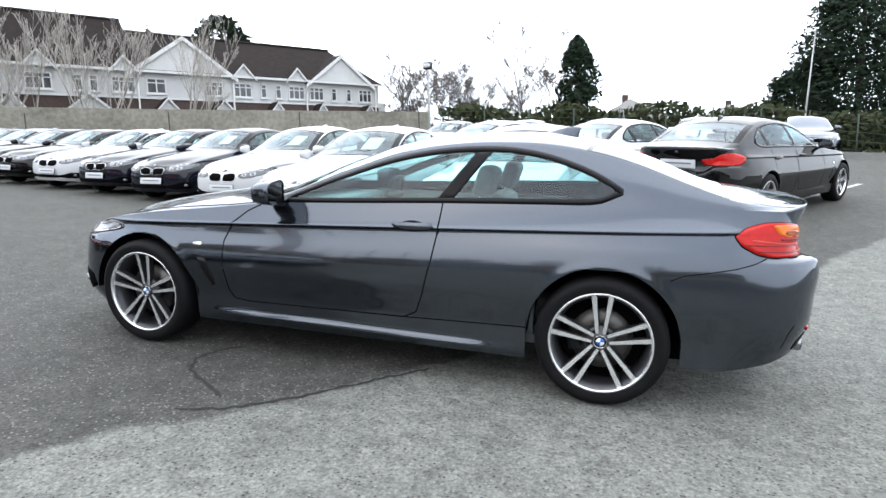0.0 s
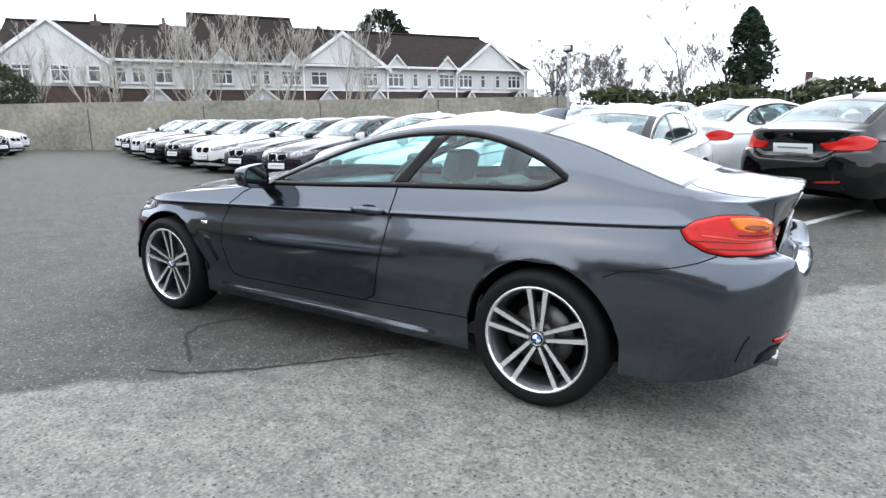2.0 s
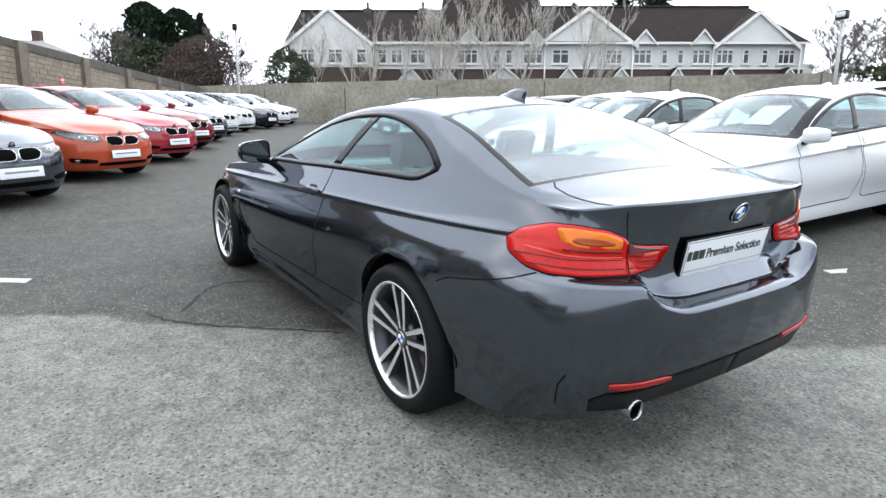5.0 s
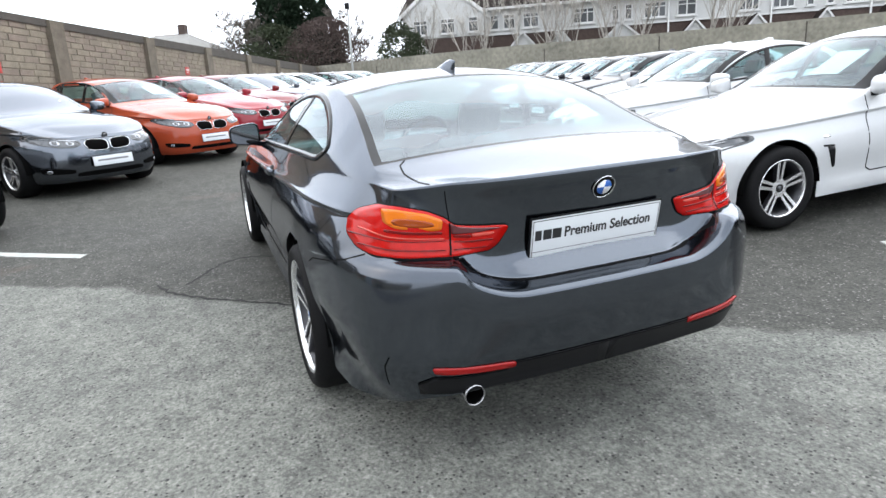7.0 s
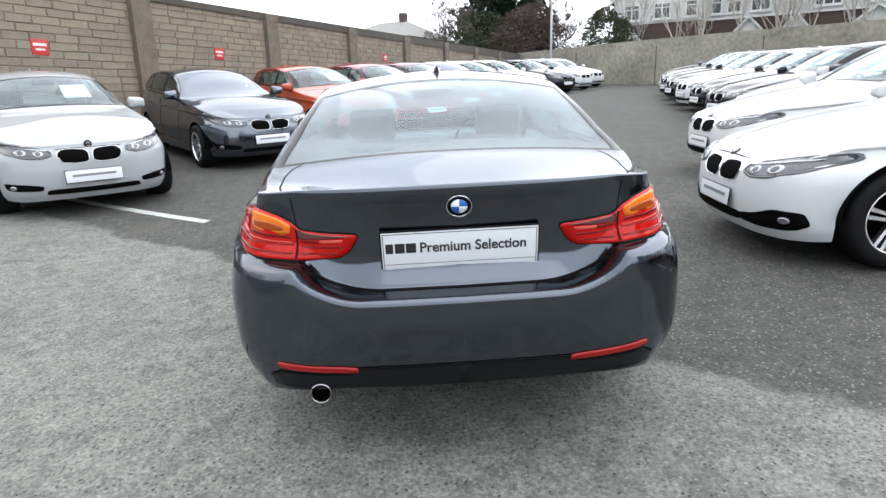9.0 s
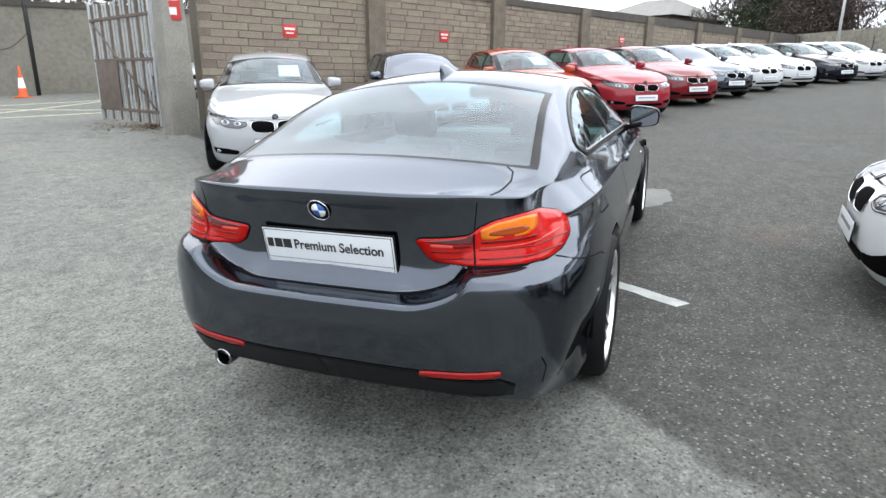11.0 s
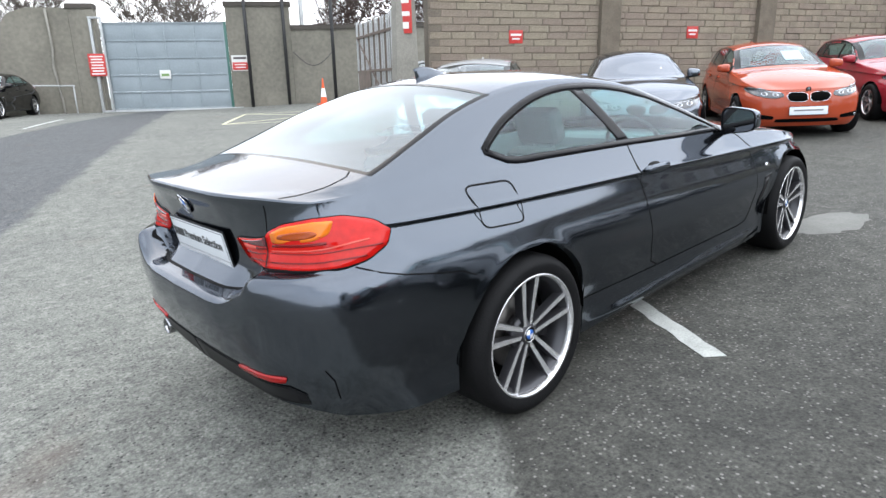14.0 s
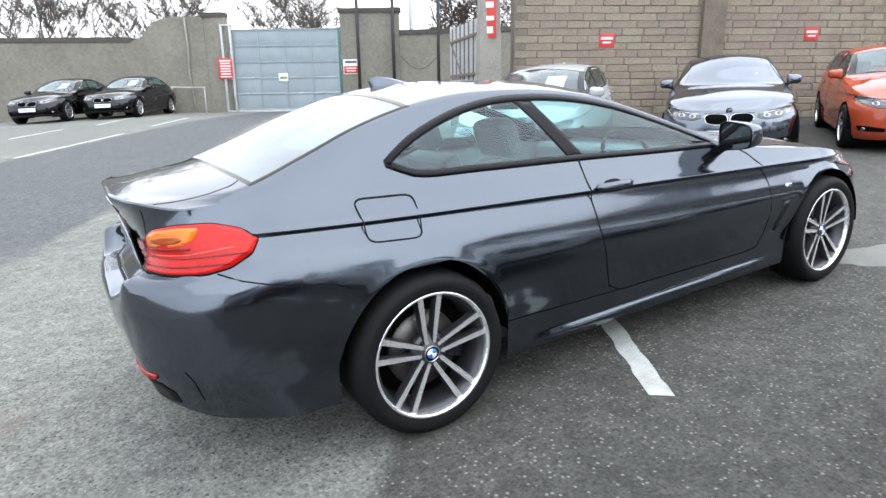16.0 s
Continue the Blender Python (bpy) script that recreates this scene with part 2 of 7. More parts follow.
def spec(**over):
    """The shape of a car, along x from its nose (negative) to its tail; the rear axle is at 0. Here: a two-door coupe."""
    s = dict(
        axle=-2.81, wheel=0.331, arch=0.380, track_f=0.852, track_r=0.866, cells=44, rows=34, nose=22,
        plan=((-3.60, 0.0), (-3.592, 0.25), (-3.56, 0.48), (-3.47, 0.67), (-3.30, 0.785), (-3.12, 0.84), (-2.81, 0.882), (-2.2, 0.888), (-1.2, 0.893), (-0.5, 0.90),
              (0.0, 0.908), (0.35, 0.898), (0.65, 0.853), (0.86, 0.767), (0.985, 0.605), (1.035, 0.355), (1.050, 0.0)),
        corner_f=(-3.42), corner_r=(0.87),
        top=curve((-3.60, 0.70), (-3.42, 0.715), (-3.15, 0.775), (-2.81, 0.83), (-2.4, 0.875), (-1.95, 0.925), (-0.86, 0.972), (-0.2, 0.99), (0.3, 1.0), (0.87, 1.003), (1.05, 1.030)),
        dtop=curve((-3.60, 0.10), (-3.42, 0.10), (-3.0, 0.09), (-2.4, 0.10), (-1.95, 0.11), (-0.86, 0.122), (0.0, 0.155), (0.35, 0.17), (0.65, 0.165), (0.87, 0.12), (1.05, 0.115)),
        sill=curve((-3.60, 0.21), (-3.3, 0.185), (-2.4, 0.19), (-0.4, 0.19), (0.4, 0.235), (0.6, 0.235), (0.82, 0.26), (0.95, 0.315), (1.05, 0.338)),
        side=curve((0.15, 0.10), (0.20, 0.060), (0.25, 0.056), (0.34, 0.056), (0.45, 0.036), (0.56, 0.015), (0.64, 0.018), (0.70, 0.029), (0.76, 0.046), (0.80, 0.058), (0.826, 0.064), (0.844, 0.050), (0.858, 0.060), (0.90, 0.084), (0.99, 0.130)),
        front=curve((0.15, 0.12), (0.22, 0.05), (0.30, 0.01), (0.42, 0.0), (0.55, 0.01), (0.64, 0.03), (0.72, 0.10)),
        corner=curve((0.22, 0.12), (0.30, 0.065), (0.38, 0.025), (0.50, 0.0), (0.62, 0.002), (0.70, 0.010), (0.745, 0.024), (0.770, 0.042), (0.785, 0.064), (0.80, 0.076), (0.84, 0.088), (0.92, 0.105), (1.0, 0.122), (1.04, 0.125)),
        shelf=curve((0.0, 0.685), (0.33, 0.685), (0.42, 0.70), (0.50, 0.737), (0.56, 0.785), (0.80, 0.785), (9.0, 0.785)),
        tuck=curve((0.2, 0.0), (0.672, 0.0), (0.681, 0.012), (0.686, 0.030), (0.690, 0.036), (0.70, 0.033), (0.72, 0.020), (0.745, 0.006), (0.78, 0.0), (1.1, 0.0)),
        rear=curve((0.2, 0.13), (0.28, 0.085), (0.36, 0.075), (0.44, 0.043), (0.52, 0.021), (0.60, 0.005), (0.655, 0.004), (0.672, 0.014), (0.681, 0.035), (0.686, 0.072), (0.690, 0.083), (0.70, 0.093), (0.72, 0.114), (0.745, 0.137), (0.78, 0.146), (0.81, 0.144), (0.89, 0.128), (0.96, 0.102), (1.02, 0.074), (1.04, 0.076)),
        rail_y=curve((-3.4, 0.50), (-2.6, 0.62), (-2.1, 0.70), (-1.9, 0.745), (-1.5, 0.665), (-1.1, 0.605), (-0.7, 0.575), (-0.3, 0.57), (0.0, 0.585), (0.3, 0.625), (0.6, 0.665), (0.87, 0.63)),
        rail_z=curve((-3.4, 0.735), (-2.81, 0.86), (-2.4, 0.905), (-2.05, 0.938), (-1.9, 0.962), (-1.5, 1.115), (-1.1, 1.245), (-0.8, 1.290), (-0.5, 1.300), (-0.2, 1.275), (0.1, 1.205), (0.35, 1.115), (0.6, 1.034), (0.7, 1.018), (0.87, 1.010)),
        mid_z=curve((-3.60, 0.70), (-3.45, 0.765), (-3.2, 0.835), (-2.9, 0.89), (-2.5, 0.945), (-2.12, 0.985), (-2.06, 1.005), (-1.6, 1.19), (-1.15, 1.322), (-0.8, 1.357), (-0.5, 1.364), (-0.15, 1.335), (0.2, 1.225), (0.5, 1.106), (0.60, 1.082), (0.7, 1.070), (0.85, 1.053), (0.93, 1.044)),
        bow=curve((-3.42, -0.2), (-2.4, -0.20), (-1.9, -0.17), (-1.1, -0.09), (-0.4, 0.0), (0.0, 0.03), (0.6, 0.04), (0.87, 0.05)),
        screen=(-1.90, -1.10), back=(-0.13, 0.56), shell=None,
        win_lo=curve((-1.86, 0.945), (-1.4, 0.962), (-0.87, 0.985), (-0.3, 1.003), (-0.09, 1.010), (-0.06, 1.013), (-0.01, 1.032), (0.055, 1.062)),
        win_hi=curve((-1.86, 0.95), (-1.5, 1.095), (-1.2, 1.195), (-0.9, 1.253), (-0.62, 1.268), (-0.4, 1.248), (-0.2, 1.195), (-0.05, 1.134), (0.03, 1.088), (0.055, 1.072)),
        win_x=(-1.855, 0.055), pillars=(((-0.865, 0.985), (-0.66, 1.275)),),
        doors=(((-1.98, -0.83), (0.20, 0.985)),), boot=True, hatch=False,
    )
    s.update(over)
    return s


def plan_points(s):
    """The outline from above, half of it, evenly spaced in three runs: nose, flank, tail."""
    c = np.array(s["plan"], float)
    u = np.r_[0, np.cumsum(np.linalg.norm(np.diff(c, axis=0), axis=1))]
    fx, fy = curve(*zip(u, c[:, 0])), curve(*zip(u, c[:, 1]))
    q = np.linspace(0, u[-1], 4000)
    x, y = fx(q), fy(q)
    uf, ur = q[np.argmax(x > s["corner_f"])], q[np.argmax(x > s["corner_r"])]
    n = s["nose"]
    flank = np.linspace(uf, ur, s["cells"] * 4 + 1)
    for xw in (s["axle"], 0.0):
        for sx in (-1, 1):
            flank = np.r_[flank, q[np.argmax(x > xw + sx * s["arch"])] + sx * 0.0015, q[np.argmax(x > xw + sx * s["arch"])] - sx * 0.0015]
    flank = np.unique(flank)
    uu = np.r_[np.linspace(0, uf, n + 1)[:-1], flank, np.linspace(ur, u[-1], n + 1)[1:]]
    px, py = fx(uu), fy(uu)
    dx, dy = fx(uu + 1e-3) - fx(uu - 1e-3), fy(uu + 1e-3) - fy(uu - 1e-3)
    k = np.hypot(dx, dy) + 1e-9
    nx, ny = -dy / k, dx / k
    nx[0], ny[0], nx[-1], ny[-1] = -1, 0, 1, 0
    return px, py, nx, ny, n, len(flank)


def skins(s):
    """Grids of the flank (round the car, from below up) and of the top (from the shoulder to the middle), both for one half."""
    px, py, nx, ny, n, nf = plan_points(s)
    run = np.r_[np.cumsum(np.hypot(np.diff(px), np.diff(py))[::-1])[::-1], 0.0]
    wc = 1 - smooth01(0.88, 1.16, run)
    wf, wr = 1 - smooth01(-3.5 + 3.60 + s["plan"][0][0], s["plan"][0][0] + 0.75, px), 1 - smooth01(0.26, 0.92, run)
    wz = 1 - smooth01(0.95, 1.2, run)
    side = []
    for i in range(len(px)):
        z0, z1 = float(s["sill"](px[i])), float(s["top"](px[i]))
        for xw in (s["axle"], 0.0):
            d = abs(px[i] - xw)
            if d < s["arch"]:
                z0 = s["wheel"] + math.sqrt(s["arch"] ** 2 - d * d)
        zs = min(0.70, z0 + 0.62 * (z1 - z0))
        zc = min(0.836 + s.get("rise", 0.038) * (px[i] + 1.0), zs + 0.62 * (z1 - zs))
        ends = (z0, zs, max(zc - 0.018, zs + 0.5 * (zc - zs)), min(zc + 0.020, zc + 0.4 * (z1 - zc)), z1)
        z = np.interp(np.linspace(0, 1, s["rows"]), (0, 0.38, 0.53, 0.75, 1), ends)
        sh = float(s["shelf"](run[i]))
        tail_ends = (z0, sh - 0.05, sh + 0.055, sh + 0.115, z1) if z0 < 0.55 else (z0, z0 + 0.2 * (z1 - z0), z0 + 0.4 * (z1 - z0), z0 + 0.6 * (z1 - z0), z1)
        z = z * (1 - wz[i]) + wz[i] * np.interp(np.linspace(0, 1, s["rows"]), (0, 0.25, 0.62, 0.75, 1), tail_ends)
        t = (z - float(s["sill"](px[i]))) / (z1 - float(s["sill"](px[i])))
        zs = z
        a = s["side"](np.where(zs > 0.5, zs - s.get("rise", 0.038) * (px[i] + 1.0) * smooth01(0.5, 0.75, zs), zs))
        zt = zs - (sh - 0.685) * smooth01(0.45, 0.62, zs) * (1 - smooth01(sh + 0.03, 0.90, zs))
        a = a * (1 - wc[i]) + s["corner"](zt + 0.10 * smooth01(0.45, 0.60, zt) * (1 - smooth01(0.72, 0.90, zt))) * wc[i]
        tuck = s["tuck"](zt) * smooth01(0.26, 0.44, run[i])
        d = a * (1 - wf[i]) * (1 - wr[i]) + s["front"](zs) * wf[i] + (s["rear"](zt) + tuck) * wr[i]
        d = d + (float(s["dtop"](px[i])) - d[-1]) * smooth01(0.72, 1.0, t) * (1 - wr[i])
        skirt = float(smooth01(-2.42, -2.10, px[i]) * (1 - smooth01(-0.75, -0.38, px[i])))
        d = d - skirt * 0.016 * np.exp(-np.abs((z - 0.236 + 0.012 * (px[i] + 1.4)) / 0.021) ** 3)
        lip = sum(0.004 * np.exp(-((np.hypot(px[i] - xw, z - s["wheel"]) - s["arch"]) / 0.030) ** 2) for xw in (s["axle"], 0.0))
        d = d - lip
        yy = np.maximum(py[i] - ny[i] * d, 0) if 0 < i < len(px) - 1 else 0 * d
        side.append(np.stack([px[i] - nx[i] * d, -yy, z], 1))
    side = np.array(side)
    edge = side[:, -1]
    nose, flank, tail = edge[: n + 1][::-1], edge[n : n + nf], edge[n + nf - 1 :]
    xs = flank[:, 0]
    v = np.linspace(0, 1, n + 1)
    top = np.zeros((nf, n + 1, 3))
    for i in range(nf):
        y0, z0 = -flank[i, 1], flank[i, 2]
        ya, za = min(float(s["rail_y"](xs[i])), y0 - 0.01), float(s["rail_z"](xs[i]))
        bow = float(s["bow"](xs[i]))
        for j, q in enumerate(v):
            if q <= 0.5:
                k = q / 0.5
                y, z = y0 + (ya - y0) * k + min(0.016, 0.11 * (y0 - ya)) * math.sin(math.pi * k), z0 + (za - z0) * k
                x = xs[i]
            else:
                k = (q - 0.5) / 0.5
                e = 1 - (1 - k) ** 2
                x = xs[i] + bow * e
                y = ya * (1 - k)
                z = za + (float(s["mid_z"](xs[i] + bow)) - za) * e
            top[i, j] = x, -y, z
    for i in range(nf):
        a, b = 1 - smooth01(0, 0.3, xs[i] - xs[0]), 1 - smooth01(0, 0.2, xs[-1] - xs[i])
        if a > 0:
            top[i] += a * (nose - top[0]) if i else 0
        if b > 0 and i < nf - 1:
            top[i] += b * (tail - top[-1])
    top[0], top[-1], top[:, 0] = nose, tail, flank
    return side, top, xs, v


def inside(x, z, poly):
    c, j = False, len(poly) - 1
    for i in range(len(poly)):
        (xi, zi), (xj, zj) = poly[i], poly[j]
        if (zi > z) != (zj > z) and x < (xj - xi) * (z - zi) / (zj - zi) + xi:
            c = not c
        j = i
    return c


def shifted(poly, d):
    """A polygon moved outwards by d (inwards if negative)."""
    out, n = [], len(poly)
    area = sum(poly[i][0] * poly[(i + 1) % n][1] - poly[(i + 1) % n][0] * poly[i][1] for i in range(n))
    sg = 1 if area > 0 else -1
    for i in range(n):
        a, b = poly[i - 1], poly[(i + 1) % n]
        tx, tz = b[0] - a[0], b[1] - a[1]
        k = math.hypot(tx, tz) + 1e-9
        out.append((poly[i][0] + sg * tz / k * d, poly[i][1] - sg * tx / k * d))
    return out


class Skin:
    """Lays marks on the outer surface of a car."""

    def __init__(self, verts, faces):
        self.tree = BVHTree.FromPolygons([tuple(v) for v in verts], [tuple(map(int, f)) for f in faces])
        self.hoop = None

    def put(self, a, b, view, off):
        """The place where a ray along a view axis meets the skin, lifted by off. Views: left, right (a=x, b=z), rear, front (a=y, b=z), top (a=x, b=y)."""
        if view in ("wrap_left", "wrap_right"):
            return self.wrap(a, b, -1 if view == "wrap_left" else 1, off)
        o, d = dict(left=((a, -3, b), (0, 1, 0)), right=((a, 3, b), (0, -1, 0)), rear=((3, a, b), (-1, 0, 0)), front=((-6, a, b), (1, 0, 0)), top=((a, b, 4), (0, 0, -1)))[view]
        p, nrm, _, _ = self.tree.ray_cast(Vector(o), Vector(d))
        if p is None:
            p, nrm, _, _ = self.tree.find_nearest(Vector(o) + Vector(d) * 2.2)
        if nrm.dot(Vector(d)) > 0:
            nrm = -nrm
        return p + nrm * off, nrm

    def on_hoop(self, u, z):
        grid, run = self.hoop
        i = int(np.clip(np.searchsorted(-run, -u) - 1, 0, len(run) - 2))
        k = (run[i] - u) / max(run[i] - run[i + 1], 1e-9)
        p = [np.array([np.interp(z, grid[j][:, 2], grid[j][:, c]) for c in range(2)]) for j in (i, i + 1)]
        q = p[0] * (1 - k) + p[1] * k
        return Vector((q[0], q[1], z))

    def wrap(self, u, z, sg, off):
        """A place on the tail by the way round from its middle, and the height."""
        p, e = self.on_hoop(u, z), 0.004
        n = (self.on_hoop(u + e, z) - self.on_hoop(u - e, z)).cross(self.on_hoop(u, z + e) - self.on_hoop(u, z - e)).normalized()
        if n.x < 0 and n.y > 0 or n.x < -0.5 or n.y > 0.5:
            n = -n
        p = p + n * off
        return Vector((p.x, -sg * p.y, p.z)), Vector((n.x, -sg * n.y, n.z))

    def patch(self, name, poly, view, off, mat, parent, thick=0.004, n=10, label="", lift=None):
        """A thin shell over the polygon poly (drawn in the view's two axes), rim folded down to the skin; rounded if lift is given."""
        fine = []
        for (xa, za), (xb, zb) in zip(poly, poly[1:] + poly[:1]):
            k = max(1, int(math.hypot(xb - xa, zb - za) / 0.06))
            fine += [(xa + (xb - xa) * i / k, za + (zb - za) * i / k) for i in range(k)]
        poly = fine
        c = ((min(p[0] for p in poly) + max(p[0] for p in poly)) / 2, sum(p[1] for p in poly) / len(poly)) if view == "front" else (sum(p[0] for p in poly) / len(poly), sum(p[1] for p in poly) / len(poly))
        rings, verts = n, []
        for k in range(rings):
            f = 1 - k / rings
            h = off + (lift * (1 - f * f) if lift else 0)
            verts += [self.put(c[0] + (p[0] - c[0]) * f, c[1] + (p[1] - c[1]) * f, view, h)[0] for p in poly]
        verts.append(self.put(c[0], c[1], view, off + (lift or 0))[0])
        m = len(poly)
        faces = [(k * m + i, k * m + (i + 1) % m, (k + 1) * m + (i + 1) % m, (k + 1) * m + i) for k in range(rings - 1) for i in range(m)]
        faces += [((rings - 1) * m + i, (rings - 1) * m + (i + 1) % m, rings * m) for i in range(m)]
        base = len(verts)
        verts += [self.put(p[0], p[1], view, -thick)[0] for p in poly]
        faces += [(base + i, base + (i + 1) % m, (i + 1) % m, i) for i in range(m)]
        ob = mesh_ob(name, verts, faces, mat, parent, label)
        fix(ob)
        return ob

    def ring(self, name, poly, view, inner, outer, off, mat, parent, label="", closed=True, thick=0.006):
        """A flat band along a line on the skin, from inner to outer of it."""
        a, b = shifted(poly, inner), shifted(poly, outer)
        m = len(poly)
        if not closed:
            a[0], b[0], a[-1], b[-1] = [(p[0] + q[0], p[1] + q[1]) for p, q in ((poly[0], (0, 0)), (poly[0], (0, 0)), (poly[-1], (0, 0)), (poly[-1], (0, 0)))]
        v = [self.put(*p, view, -thick)[0] for p in a] + [self.put(*p, view, off)[0] for p in a] + [self.put(*p, view, off)[0] for p in b] + [self.put(*p, view, -thick)[0] for p in b]
        f = []
        for i in range(m if closed else m - 1):
            j = (i + 1) % m
            f += [(k * m + i, k * m + j, (k + 1) * m + j, (k + 1) * m + i) for k in range(3)]
        ob = mesh_ob(name, v, f, mat, parent, label)
        fix(ob)
        return ob

    def line(self, name, pts, view, width, mat, parent, off=0.0008, label="", closed=False):
        """A thin dark groove line through pts."""
        dense = []
        for (a, b), (c, d) in zip(pts, (pts[1:] + pts[:1]) if closed else pts[1:]):
            k = max(2, int(math.hypot(c - a, d - b) / 0.035))
            dense += [(a + (c - a) * i / k, b + (d - b) * i / k) for i in range(k)]
        if not closed:
            dense.append(pts[-1])
        v, f, m = [], [], len(dense)
        for i, p in enumerate(dense):
            q0, q1 = dense[(i - 1) % m if closed else max(i - 1, 0)], dense[(i + 1) % m if closed else min(i + 1, m - 1)]
            t = Vector((q1[0] - q0[0], q1[1] - q0[1])).normalized() * width / 2
            v += [self.put(p[0] - t.y, p[1] + t.x, view, off)[0], self.put(p[0] + t.y, p[1] - t.x, view, off)[0]]
        for i in range(m if closed else m - 1):
            j = (i + 1) % m
            f.append((2 * i, 2 * j, 2 * j + 1, 2 * i + 1))
        ob = mesh_ob(name, v, f, mat, parent, label)
        fix(ob)
        return ob


def fix(ob):
    """Faces turned outwards."""
    bm = bmesh.new()
    bm.from_mesh(ob.data)
    bmesh.ops.recalc_face_normals(bm, faces=bm.faces)
    bm.to_mesh(ob.data)
    bm.free()


def rounded(pts, k=5, r=0.35):
    """A closed polygon with its corners cut round."""
    out, n = [], len(pts)
    for i in range(n):
        p, a, b = Vector(pts[i]), Vector(pts[i - 1]), Vector(pts[(i + 1) % n])
        s0, s1 = p + (a - p) * r, p + (b - p) * r
        for j in range(k + 1):
            t = j / k
            out.append(tuple((1 - t) ** 2 * s0 + 2 * t * (1 - t) * p + t * t * s1))
    return out


def thick_arc(r0, r1, y0, y1, a0, a1, n):
    v, f = [], []
    for i in range(n + 1):
        a = a0 + (a1 - a0) * i / n
        for r, y in ((r0, y0), (r1, y0), (r1, y1), (r0, y1)):
            v.append((r * math.cos(a), y, r * math.sin(a)))
    for i in range(n):
        for k in range(4):
            f.append((i * 4 + k, i * 4 + (k + 1) % 4, (i + 1) * 4 + (k + 1) % 4, (i + 1) * 4 + k))
    return v, f


def wheel_parts(parent, at, out, rim, r=0.331, width=0.24, style="double", detail=56, full=True):
    """A wheel at a place; out: -1 or 1, the side of y that it faces."""
    w = new("wheel")
    w.parent = parent
    w.empty_display_size = 0.1
    w.location = at
    o = out
    ri = rim
    tv, tf = lathe([(ri - 0.004, 0.010 * o), (ri + 0.012, 0.016 * o), (ri + 0.035, 0.020 * o), (r - 0.028, 0.016 * o), (r - 0.010, 0.0), (r - 0.001, -0.028 * o), (r, -0.07 * o),
                    (r, -(width - 0.05) * o), (r - 0.012, -(width - 0.01) * o), (r - 0.06, -width * o), (ri, -width * o)], detail)
    t = mesh_ob("tyre", tv, tf, RUBBER, w)
    fix(t)
    bv, bf = lathe([(ri + 0.002, 0.004 * o), (ri - 0.002, 0.012 * o), (ri - 0.009, 0.012 * o), (ri - 0.014, 0.004 * o), (ri - 0.016, -0.012 * o)], detail)
    b = mesh_ob("rim", bv, bf, ALLOY, w)
    fix(b)
    bv, bf = lathe([(ri - 0.015, -0.010 * o), (ri - 0.030, -0.022 * o), (ri - 0.040, -0.10 * o), (ri - 0.036, -width * o), (ri, -width * o)], detail)
    fix(mesh_ob("rim_barrel", bv, bf, ALLOY_DARK, w))
    # added disc whose near-black colour stands for the shade behind the spokes
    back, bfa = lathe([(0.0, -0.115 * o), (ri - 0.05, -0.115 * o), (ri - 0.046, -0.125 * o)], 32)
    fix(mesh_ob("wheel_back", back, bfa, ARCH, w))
    hv, hf = lathe([(0.0, -0.020 * o), (0.032, -0.020 * o), (0.038, -0.023 * o), (0.062, -0.034 * o), (0.075, -0.042 * o), (0.082, -0.05 * o), (0.075, -0.085 * o), (0.0, -0.085 * o)], 40 if full else 16)
    if full:
        fix(mesh_ob("hub", hv, hf, ALLOY_DARK, w))
        dv, df = lathe([(0.075, -0.085 * o), (0.155, -0.085 * o), (0.157, -0.10 * o), (0.08, -0.10 * o)], 40)
        fix(mesh_ob("brake_disc", dv, df, BRAKE, w))
        cv, cf = thick_arc(0.10, 0.168, -0.055 * o, -0.107 * o, radians(-25) if at[0] < -1 else radians(155), radians(30) if at[0] < -1 else radians(205), 8)
        fix(mesh_ob("brake_caliper", cv, cf, SATIN_BLACK, w))
    joint = bmesh.new()
    for i in range(5):
        a0 = 2 * math.pi * i / 5 + math.pi / 2
        for sgn in (-1, 1):
            bm = bmesh.new() if full else joint
            ra, rb = 0.040, ri - 0.004
            rows = 9
            prev = None
            for k in range(rows):
                q = k / (rows - 1)
                rad = ra + (rb - ra) * q
                if style == "double":
                    mid = sgn * (0.017 + 0.026 * q)
                    half = 0.0098 + 0.0060 * q
                else:
                    mid = sgn * (0.016 + 0.011 * q)
                    half = 0.012 + 0.004 * q
                dish = (-0.024 + 0.022 * q ** 1.2) * o
                ring = []
                for tt, yy in ((mid - half, dish - 0.010 * o), (mid - half * 0.8, dish), (mid + half * 0.8, dish), (mid + half, dish - 0.010 * o), (mid + half * 0.9, dish - 0.04 * o), (mid - half * 0.9, dish - 0.04 * o)):
                    ring.append(bm.verts.new((rad * math.cos(a0) - tt * math.sin(a0), yy, rad * math.sin(a0) + tt * math.cos(a0))))
                if prev:
                    for m_ in range(6):
                        bm.faces.new((prev[m_], prev[(m_ + 1) % 6], ring[(m_ + 1) % 6], ring[m_])).material_index = 0 if m_ == 1 else 1
                prev = ring
            if full:
                bmesh.ops.recalc_face_normals(bm, faces=bm.faces)
                part("spoke", bm, ALLOY, w).data.materials.append(ALLOY_DARK)
        if not full:
            continue
        a1 = a0 + math.pi / 5
        nv, nf2 = lathe([(0.0, -0.028 * o), (0.008, -0.028 * o), (0.0095, -0.034 * o), (0.0095, -0.06 * o)], 10)
        nv = [(x + 0.056 * math.cos(a1), y, z + 0.056 * math.sin(a1)) for x, y, z in nv]
        fix(mesh_ob("wheel_bolt", nv, nf2, SATIN_BLACK, w))
